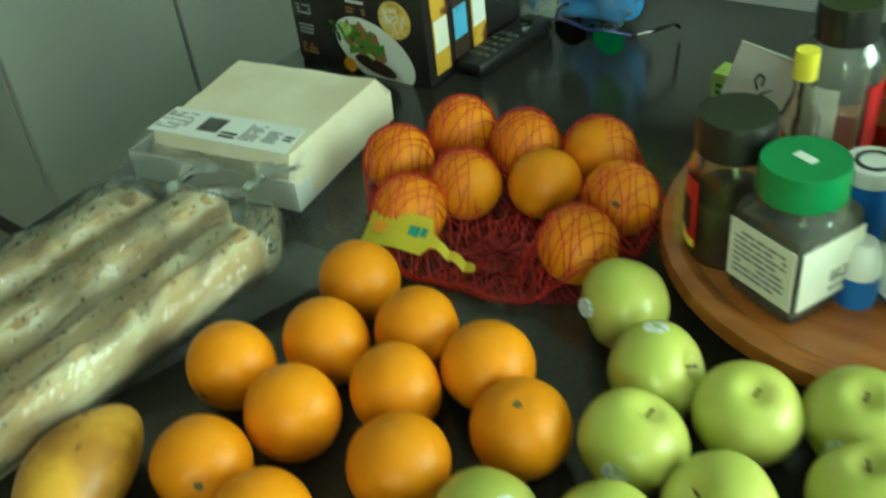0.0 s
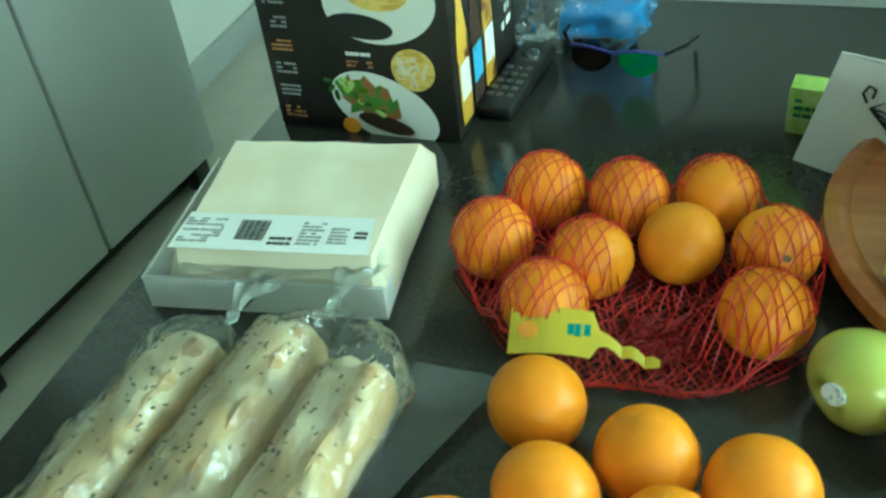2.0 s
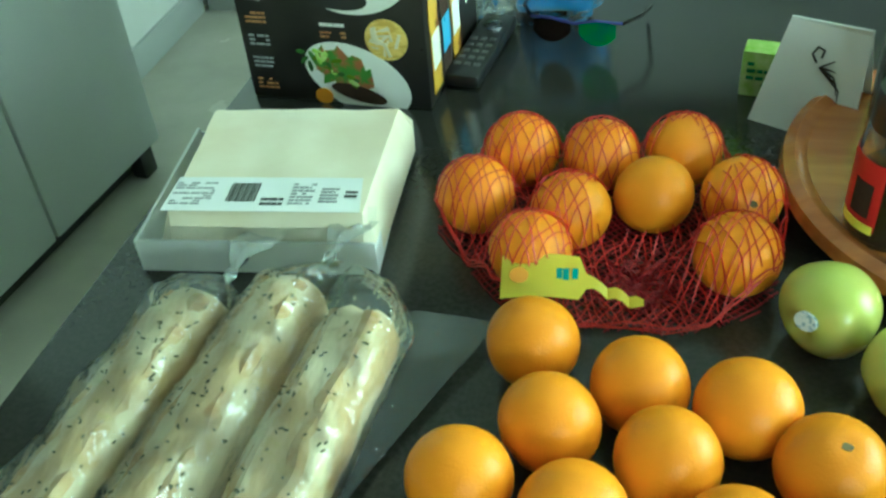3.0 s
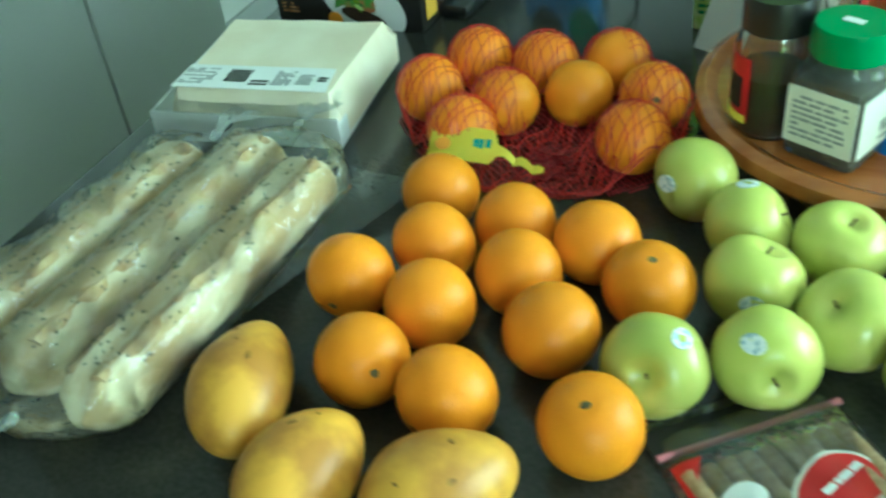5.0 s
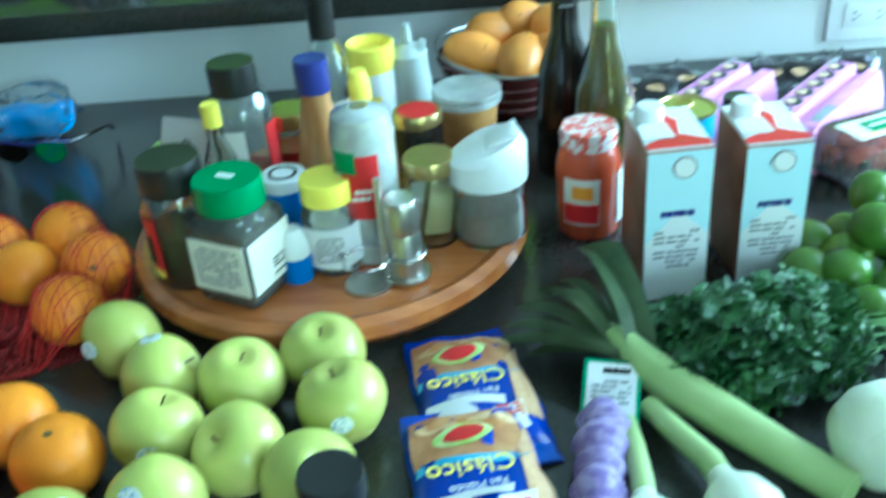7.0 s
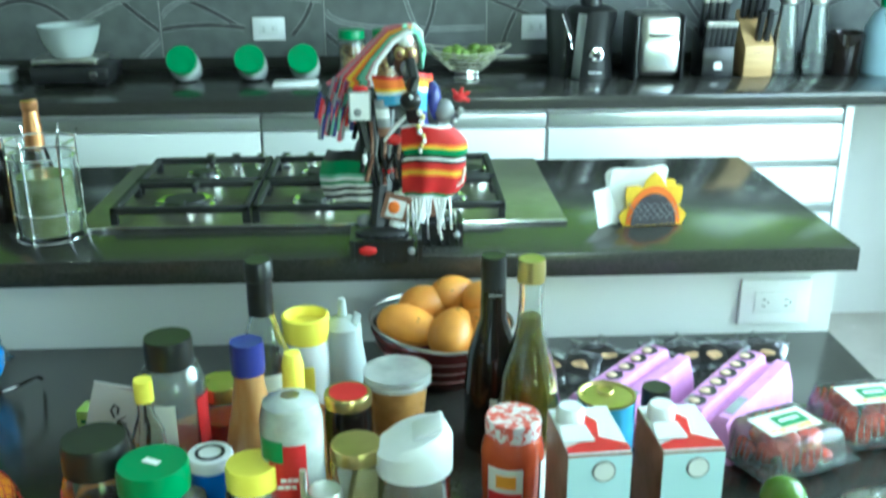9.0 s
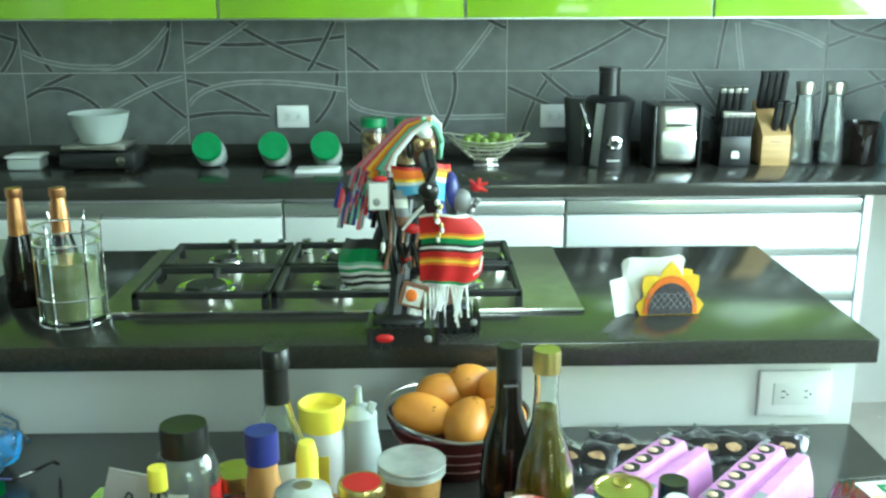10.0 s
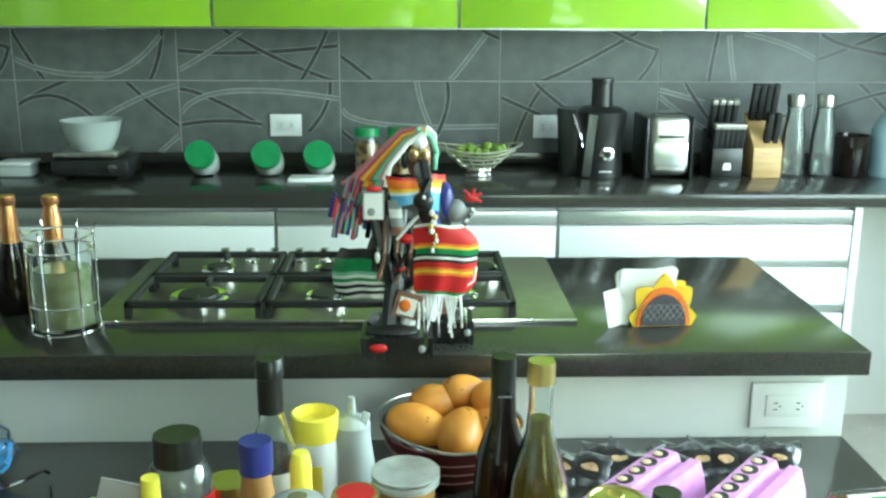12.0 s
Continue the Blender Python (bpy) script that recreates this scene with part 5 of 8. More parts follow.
for k in range(60):
    x0, y0 = rr.uniform(-0.07, 0.07), rr.uniform(-0.06, 0.06)
    tube([(x0, y0, 0.02), (0.10, 0.01 + y0 * 0.6, 0.026 + rr.uniform(-0.01, 0.012)), (0.17, 0.03 + y0 * 0.55, 0.018 + rr.uniform(-0.008, 0.012)), (0.24, 0.05 + y0 * 0.8, 0.010 + rr.uniform(-0.006, 0.012))], 0.0012, 4, bm)
part("stalk", bm, M_pstem, par, "thin green stalks")["kind"] = "stuff"


def blade(pts, width, fold, bm=None):
    """A long folded leaf along points, tapering to its tip."""
    bm = bm or bmesh.new()
    pts = [Vector(p) for p in pts]
    n = len(pts)
    dense = []
    for i in range(n - 1):
        p0, p1, p2, p3 = pts[max(i - 1, 0)], pts[i], pts[i + 1], pts[min(i + 2, n - 1)]
        for k in range(5):
            u = k / 5
            dense.append(0.5 * ((2 * p1) + (p2 - p0) * u + (2 * p0 - 5 * p1 + 4 * p2 - p3) * u * u + (3 * p1 - p0 - 3 * p2 + p3) * u ** 3))
    dense.append(pts[-1])
    prev = None
    m2 = len(dense)
    for i, p in enumerate(dense):
        d = (dense[min(i + 1, m2 - 1)] - dense[max(i - 1, 0)]).normalized()
        s = d.cross(Vector((0, 0, 1))).normalized()
        u = i / (m2 - 1)
        w = width * (0.75 + 0.5 * u) * (1 if u < 0.72 else max(0.05, (1 - u) / 0.28) ** 0.6)
        f = Vector((0, 0, fold * w))
        row = [bm.verts.new(p - s * w / 2 + f), bm.verts.new(p), bm.verts.new(p + s * w / 2 + f)]
        if prev:
            bm.faces.new((prev[0], prev[1], row[1], row[0]))
            bm.faces.new((prev[1], prev[2], row[2], row[1]))
        prev = row
    bmesh.ops.solidify(bm, geom=bm.faces[:], thickness=0.0012)
    return bm


lk = thing("leek", "leek with a pale shaft and fanned dark leaves", "leek", 0.47, 0.992, T)
part("shaft", tube([(0.128, -0.150, 0.020), (0.09, -0.105, 0.021), (0.05, -0.055, 0.022), (0.005, 0.0, 0.024), (-0.012, 0.028, 0.029), (-0.028, 0.055, 0.032)], [0.016, 0.0165, 0.018, 0.0195, 0.0165, 0.008], 16), M_leekpale, lk, "pale green shaft")
for tip, w in (((-0.030, 0.155, 0.050), 0.030), ((-0.060, 0.140, 0.030), 0.020), ((-0.082, 0.132, 0.026), 0.020), ((-0.105, 0.112, 0.020), 0.022), ((-0.118, 0.090, 0.014), 0.020), ((-0.130, 0.070, 0.010), 0.022), ((-0.100, 0.045, 0.012), 0.022), ((0.0, 0.130, 0.035), 0.026), ((-0.075, 0.100, 0.040), 0.020)):
    tx, ty, tz = tip
    part("leaf", blade([(0.008, -0.004, 0.024), (tx * 0.30, ty * 0.35 - 0.004, 0.034), (tx * 0.68, ty * 0.70, tz + 0.014), (tx, ty, tz)], w * 0.78, 0.35), M_leek, lk, "dark green strap leaf")
part("leaf", blade([(0.0, 0.0, 0.030), (-0.004, 0.06, 0.052), (-0.018, 0.12, 0.066), (-0.035, 0.168, 0.050)], 0.034, 0.25), M_leek, lk)


def spring_onion(x, y, r, path, label):
    t = thing("spring_onion", label, "onion", x, y, T, 0, "white onions with green stems")
    part("bulb", lathe([(0, -r * 0.95), (r * 0.55, -r * 0.82), (r * 0.92, -r * 0.40), (r, 0.05 * r), (r * 0.82, r * 0.62), (r * 0.46, r * 1.05), (r * 0.30, r * 1.45), (0, r * 1.5)], 28, m=Matrix.Translation((0, 0, r * 0.95)) @ Vector((path[0][0], path[0][1], 0.0001)).to_track_quat("Z", "Y").to_matrix().to_4x4()), M_bulb, t, "shiny white bulb")
    part("stem", tube([(0, 0, r * 0.95)] + [Vector(p) for p in path], [r * 0.34] + [r * 0.34 - 0.0006 * k for k in range(len(path))], 12), M_leekpale, t, "pale green stem")
    part("root_tuft", lathe([(0, 0), (0.006, 0.001), (0.007, 0.004), (0, 0.006)], 10, m=Matrix.Translation((-path[0][0] * r * 20 * 0.05, 0, r * 0.95)) @ Matrix.Translation(Vector((path[0][0], path[0][1], 0)).normalized() * -r * 0.98)), M_stem, t)
    return t


spring_onion(0.441, 0.805, 0.028, [(0.004, 0.055, 0.026), (0.006, 0.10, 0.018), (0.006, 0.135, 0.012)], "white spring onion with a pale green stem")
spring_onion(0.512, 0.815, 0.031, [(-0.012, 0.060, 0.028), (-0.032, 0.105, 0.022), (-0.044, 0.140, 0.016)], "white spring onion with a pale green stem")
for x, y, r, turn in ((0.634, 0.878, 0.043, 20), (0.705, 0.945, 0.042, 70)):
    t = thing("white_onion", "large round white onion with a dry root end", "onion", x, y, T, turn, "large white onions")
    q = pose(0, 0, r * 0.93, 30, 20, 0)
    part("skin", moved(lathe([(0, -r * 0.95), (r * 0.5, -r * 0.84), (r * 0.9, -r * 0.45), (r, 0), (r * 0.9, r * 0.48), (r * 0.5, r * 0.85), (r * 0.15, r * 0.97), (0, r * 0.99)], 32), q), M_bulb, t)
    part("root_end", moved(lathe([(0, r * 1.03), (0.004, r * 1.02), (0.008, r * 0.965), (0, r * 0.95)], 10), q), M_stem, t)

g = thing("garlic_sleeve", "purple net sleeve of garlic bulbs", "garlic", 0.416, 0.880, T, 0)
axis = Vector((0.029, 0.166, 0)).normalized()
for k in range(5):
    c0 = axis * (-0.058 + 0.0265 * k)
    r = 0.0225 + 0.001 * (k % 2)
    bm = lathe([(0, -r), (r * 0.7, -r * 0.75), (r, 0), (r * 0.7, r * 0.75), (0, r)], 20, m=Matrix.Translation((c0.x, c0.y, r)) @ axis.to_track_quat("Z", "Y").to_matrix().to_4x4())
    part("garlic_bulb", wobble(bm, 0.0022, 60, k), M_purple, g, "garlic bulb inside purple net")
part("net_tail", tube([axis * -0.078 + Vector((0, 0, 0.014)), axis * -0.092 + Vector((0, 0, 0.006)), axis * -0.115 + Vector((-0.004, 0, 0.004))], [0.012, 0.006, 0.011], 10), M_purple, g)
lb = thing("garlic_label", "white printed label with a green border", "label", 0.437, 0.966, T + 0.010, -12)
part("border", moved(slab([(-0.025, -0.030), (0.025, -0.030), (0.025, 0.034), (-0.025, 0.034)], 0, 0.0008), pose(0, 0, 0.012, 20, 0, 0)), M_labelgreen, lb, "green label border")
part("paper", moved(slab([(-0.0215, -0.027), (0.0215, -0.027), (0.0215, 0.030), (-0.0215, 0.030)], 0.001, 0.0016), pose(0, 0, 0.012, 20, 0, 0)), M_card, lb)
bars(0.034, 0.036, 7, M_grey, lb, pose(0, -0.006, 0.012, 20) @ pose(0, 0.0, 0.0020), "print_block", 2)
bars(0.024, 0.010, 1, M_ink, lb, pose(0.004, 0.0, 0.012, 20) @ pose(0, 0.022, 0.0020), "barcode", 3, 1.0)


# ---- packets ----
def pillow(w, l, h, seed, bm=None):
    """A filled flat packet with crimped ends."""
    bm = bmesh.new()
    nx, ny = 14, 20
    top, bot = {}, {}
    for i in range(nx + 1):
        for k in range(ny + 1):
            u, v = i / nx * 2 - 1, k / ny * 2 - 1
            body = max(0.0, (1 - abs(u) ** 3.0)) ** 0.6 * max(0.0, (1 - (abs(v) / 0.9) ** 4)) ** 0.6 if abs(v) < 0.9 else 0.0
            z = h * body * (0.85 + 0.35 * noise.noise(Vector((u * 2 + seed, v * 3, seed))))
            top[i, k] = bm.verts.new((u * w / 2, v * l / 2, 0.002 + z))
            bot[i, k] = bm.verts.new((u * w / 2, v * l / 2, 0.0 + 0.0009 * body))
    for i in range(nx):
        for k in range(ny):
            bm.faces.new((top[i, k], top[i + 1, k], top[i + 1, k + 1], top[i, k + 1]))
            bm.faces.new((bot[i, k], bot[i, k + 1], bot[i + 1, k + 1], bot[i + 1, k]))
    for k in range(ny):
        bm.faces.new((top[0, k], top[0, k + 1], bot[0, k + 1], bot[0, k]))
        bm.faces.new((top[nx, k], bot[nx, k], bot[nx, k + 1], top[nx, k + 1]))
    for i in range(nx):
        bm.faces.new((top[i, 0], bot[i, 0], bot[i + 1, 0], top[i + 1, 0]))
        bm.faces.new((top[i, ny], top[i + 1, ny], bot[i + 1, ny], bot[i, ny]))
    return bm


def drape(outline, w, l, h, seed, lift):
    """A printed patch that follows the packet's bulge."""
    bm = slab(outline, 0, 0.0007)
    bmesh.ops.triangulate(bm, faces=[f for f in bm.faces if len(f.verts) > 4])
    bmesh.ops.subdivide_edges(bm, edges=bm.edges[:], cuts=3, use_grid_fill=True)
    for v in bm.verts:
        u, q = v.co.x / (w / 2), v.co.y / (l / 2)
        body = max(0.0, (1 - min(1, abs(u)) ** 3.0)) ** 0.6 * max(0.0, (1 - (min(0.9, abs(q)) / 0.9) ** 4)) ** 0.6
        v.co.z += 0.002 + h * body * (0.85 + 0.35 * noise.noise(Vector((u * 2 + seed, q * 3, seed)))) + lift
    return bm


def words(text, size, material, parent, m, label=""):
    cu = bpy.data.curves.new("lettering", "FONT")
    cu.body, cu.size, cu.extrude, cu.align_x, cu.align_y = text, size, 0.0003, "CENTER", "CENTER"
    cu.materials.append(material)
    ob = new("lettering", cu)
    ob.parent = parent
    ob.matrix_local = m
    if label:
        ob["label"] = label
    return ob


def crumb_packet(x, y, z, rz, seed):
    t = thing("breadcrumb_packet", "glossy blue packet of breadcrumbs with food picture", "packet", x, y, z, rz, "breadcrumb packets")
    w, l, h = 0.106, 0.192, 0.022

    def crease(bm):
        for v in bm.verts:
            k = 1 - 0.10 * (v.co.y / (l / 2)) ** 3 if v.co.y > 0 else 1 + 0.05 * abs(math.sin(v.co.y * 40))
            v.co.x *= k
        return wobble(bm, 0.0045, 30, seed)

    part("wrapper", crease(pillow(w, l, h, seed)), M_bluepack, t)
    part("picture", crease(drape([(-0.048, 0.020), (0.044, 0.012), (0.048, 0.075), (-0.046, 0.078)], w, l, h, seed, 0.0006)), M_biscuit, t, "printed baked snacks")
    part("window", crease(drape([(0.030, -0.045), (0.050, -0.050), (0.051, 0.050), (0.036, 0.030)], w, l, h, seed, 0.0010)), M_crumbs, t, "clear side showing crumbs")
    part("red_badge", crease(drape(ellipse(0.017, 0.009, 18, -0.004, 0.042), w, l, h, seed, 0.0022)), M_red, t)
    part("badge_ring", crease(drape(ellipse(0.024, 0.013, 18, -0.004, 0.042), w, l, h, seed, 0.0016)), M_limepack, t)
    part("sky_band", crease(drape([(-0.048, 0.013), (0.036, 0.006), (0.044, 0.012), (-0.046, 0.020)], w, l, h, seed, 0.0010)), M_skyprint, t)
    part("white_shape", crease(drape(ellipse(0.020, 0.026, 20, -0.024, -0.050), w, l, h, seed, 0.0010)), M_card, t, "white printed shape")
    part("white_panel", crease(drape([(0.008, -0.068), (0.036, -0.060), (0.036, -0.030), (0.006, -0.034)], w, l, h, seed, 0.0010)), M_card, t)
    part("crimped_end", crease(drape([(-0.050, -0.095), (0.050, -0.095), (0.050, -0.078), (-0.050, -0.076)], w, l, h, seed, 0.0008)), M_brightblue, t, "bright blue crimped end")
    part("white_print", crease(drape([(-0.046, -0.026), (0.020, -0.030), (0.022, -0.022), (-0.046, -0.016)], w, l, h, seed, 0.0012)), M_card, t)
    part("teal_print", crease(drape([(-0.051, -0.066), (-0.042, -0.060), (-0.040, -0.030), (-0.051, -0.028)], w, l, h, seed, 0.0012)), M_teal, t)
    for k in range(7):
        part("snack_picture", crease(drape(ellipse(0.012, 0.0055, 12, -0.030 + 0.011 * k, 0.058 + 0.006 * math.sin(k * 2.1), 25 * math.sin(k * 1.9)), w, l, h, seed, 0.0013 + 0.0001 * k)), (M_toast, M_amber)[k % 2], t)
    bars(0.022, 0.020, 4, M_red, t, pose(0.021, -0.048, 0.0235), "print_block", 3)
    words("Clásico", 0.024, M_yellow, t, pose(-0.006, -0.001, 0.0275, 0, 0, 180), "yellow lettering")
    words("Pan Molido", 0.010, M_card, t, pose(-0.004, -0.021, 0.0275, 0, 0, 180), "white lettering")
    return t


rr = random.Random(4)
for k in range(9):
    snack_pouch(0.560 + k * 0.042, 1.655 + rr.uniform(-0.02, 0.015), rr.uniform(-30, 30), rr.uniform(3, 13), 3.0 + k, k % 3 == 0)

crumb_packet(0.318, 0.992, T + 0.001, 12, 1.0)
crumb_packet(0.320, 0.868, T + 0.017, 11, 2.0)

ck = thing("wafer_bag", "clear zip bag of rolled wafers with red print", "snack bag", 0.125, 0.738, T, 39)
rr = random.Random(6)
for k in range(9):
    x = -0.058 + k * 0.0145
    part("rolled_wafer", tube([(x + 0.004 * math.sin(k), -0.095, 0.010 + 0.004 * (k % 2)), (x, 0.0, 0.012 + 0.004 * (k % 2)), (x - 0.003, 0.066, 0.009)], 0.0072, 10), M_cinn, ck, "rolled brown wafer")
part("wrapper", pillow(0.146, 0.25, 0.024, 4.0), M_film, ck, "clear plastic wrapper")
part("header_strip", slab([(-0.074, 0.086), (0.074, 0.086), (0.074, 0.112), (-0.074, 0.112)], 0.0045, 0.006), M_clearpl, ck, "clear header strip")
part("header_print", slab([(-0.074, 0.0925), (0.074, 0.0925), (0.074, 0.114), (-0.074, 0.114)], 0.0062, 0.0068), M_black, ck, "dark printed header")
part("zip_strip", tube([(-0.073, 0.088, 0.0075), (0.073, 0.088, 0.0075)], 0.0026, 8), M_pinkzip, ck, "pink zip strip")
part("oval_border", drape(ellipse(0.038, 0.0245, 24, 0.020, 0.014, 16), 0.146, 0.25, 0.024, 4.0, 0.0012), M_label, ck, "pale oval border")
part("red_oval", drape(ellipse(0.034, 0.021, 24, 0.020, 0.014, 16), 0.146, 0.25, 0.024, 4.0, 0.002), M_red, ck, "red oval badge")
bars(0.040, 0.010, 1, M_card, ck, pose(0.020, 0.014, 0.0315, 0, 0, 20), "name_shape", 2, 1.0)
part("red_corner", drape([(-0.070, 0.040), (-0.048, 0.074), (-0.070, 0.076)], 0.146, 0.25, 0.024, 4.0, 0.0012), M_red, ck)
part("red_print", drape([(-0.068, -0.090), (-0.030, -0.085), (-0.028, -0.030), (-0.066, -0.02)], 0.146, 0.25, 0.024, 4.0, 0.0012), M_red, ck)
part("white_print", drape(ellipse(0.018, 0.014, 18, -0.044, 0.026, 20), 0.146, 0.25, 0.024, 4.0, 0.0014), M_card, ck, "white printed shape")
part("red_dot", drape(ellipse(0.007, 0.005, 12, -0.042, 0.018), 0.146, 0.25, 0.024, 4.0, 0.0022), M_red, ck)
part("red_print", drape([(-0.066, -0.022), (-0.030, 0.000), (-0.006, -0.014), (-0.012, -0.070), (-0.066, -0.075)], 0.146, 0.25, 0.024, 4.0, 0.0016), M_red, ck, "red printed panel")
part("red_print", drape([(0.034, -0.095), (0.066, -0.090), (0.068, -0.030), (0.052, -0.020), (0.036, -0.050)], 0.146, 0.25, 0.024, 4.0, 0.0016), M_red, ck)
part("white_print", drape(ellipse(0.012, 0.010, 16, 0.052, -0.064), 0.146, 0.25, 0.024, 4.0, 0.0024), M_card, ck)

pg = thing("spice_shaker", "glass spice shaker with a black cap and dark label", "shaker", 0.222, 0.793, T)
part("body", lathe([(0, 0), (0.0225, 0), (0.0235, 0.004), (0.0235, 0.062), (0.0215, 0.072), (0.021, 0.088), (0, 0.088)], 28), M_sugar, pg, "pink-brown salt behind glass")
part("glass", shell([(0.0238, 0.0), (0.0243, 0.004), (0.0243, 0.064), (0.0222, 0.074), (0.0216, 0.090)], 0.0006), M_clearpl, pg)
part("label", wrap(0.0246, 0.012, 0.058, -110, 110), M_blackcard, pg, "black paper label")
part("label_band", wrap(0.0253, 0.014, 0.0165, -110, 110), M_gold, pg)
part("label_band", wrap(0.0253, 0.053, 0.0555, -110, 110), M_gold, pg)
for z0, z1, a, mt in ((0.0500, 0.0520, 50, M_card), (0.0455, 0.0485, 60, M_card), (0.0400, 0.0415, 95, M_gold), (0.0310, 0.0385, 42, M_card), (0.0265, 0.0285, 60, M_card), (0.0195, 0.0210, 70, M_card)):
    part("label_band", wrap(0.0253, z0, z1, -a, a), mt, pg)
bars(0.018, 0.010, 2, M_gold, pg, pose(0, -0.0262, 0.0345, 90), "print_block", 8)
part("collar", lathe([(0.0225, 0.084), (0.0228, 0.096), (0.021, 0.098), (0, 0.098)], 28), M_chrome, pg)
part("cap", lid(0.0238, 0.096, 0.022), M_black, pg)

# ---- bread ----
def baguette(a, b2, r, seed, split=False, label="long herbed baguette with a pale crust"):
    a, b2 = Vector(a), Vector(b2)
    d = b2 - a
    t = thing("baguette", label, "bread", a.x, a.y, T, 0, "baguettes in bags")
    rr = random.Random(seed)
    n = 30
    pts = [d * (i / n) for i in range(n + 1)]
    rs = [r * (1.0 if 2 < i < n - 2 else (0.25, 0.70, 0.92)[min(i, n - i)]) * (1 + 0.05 * noise.noise(Vector((i * 0.6, seed, 0)))) for i in range(n + 1)]
    bm = tube([(p.x, p.y, r * 0.86) for p in pts], rs, 22)
    side = Vector((-d.y, d.x, 0)).normalized()
    for v in bm.verts:
        v.co.z = r * 0.86 + (v.co.z - r * 0.86) * 0.86
        off = (v.co - Vector((0, 0, 0))).dot(side)
        if split and v.co.z > r * 0.9:
            v.co.z -= 0.010 * math.exp(-(off / 0.006) ** 2)
    wobble(bm, 0.0022, 34, seed)
    part("crust", bm, M_crust, t)
    for k, (off, wide) in enumerate(((0.34, 0.0105), (-0.50, 0.009))):
        ridge = []
        for i in range(2, 29):
            p = d * (i / 30) + side * r * (off + 0.14 * noise.noise(Vector((i * 0.35, seed * 3 + k, 0))))
            ang = math.asin(max(-0.95, min(0.95, (p - d * (i / 30)).dot(side) / r)))
            ridge.append((p.x, p.y, r * 0.86 + math.cos(ang) * r * 0.86 - 0.0075))
        part("crust_ridge", wobble(tube(ridge, [wide * (0.8 + 0.5 * noise.noise(Vector((i * 0.6, seed, k)))) for i in range(len(ridge))], 7), 0.0015, 60, seed), M_toast, t, "toasted brown ridge")
    bm = bmesh.new()
    for k in range(95):
        u, an = rr.uniform(0.05, 0.95), rr.uniform(-0.9, 0.9)
        p = d * u + side * (math.sin(an) * r * 1.0)
        q = rr.uniform(0.6, 1.5)
        box(-0.0014 * q, -0.0006, 0, 0.0014 * q, 0.0006, 0.0009, bm=bm)
        m2 = pose(p.x, p.y, r * 0.86 + math.cos(an) * r * 0.885, 0, 0, rr.uniform(0, 180))
        for v in bm.verts[-8:]:
            v.co = m2 @ v.co
    part("herb_scatter", bm, M_herb, t, "dark dried herb flecks")["kind"] = "stuff"
    return t


LOAVES = (((-0.527, 1.008), (-0.556, 0.670), 0.036), ((-0.450, 1.036), (-0.480, 0.668), 0.038), ((-0.380, 1.012), (-0.404, 0.652), 0.036))
for k, (a, b2, r) in enumerate(LOAVES):
    baguette((*a, 0), (*b2, 0), r, k + 1, k == 2)


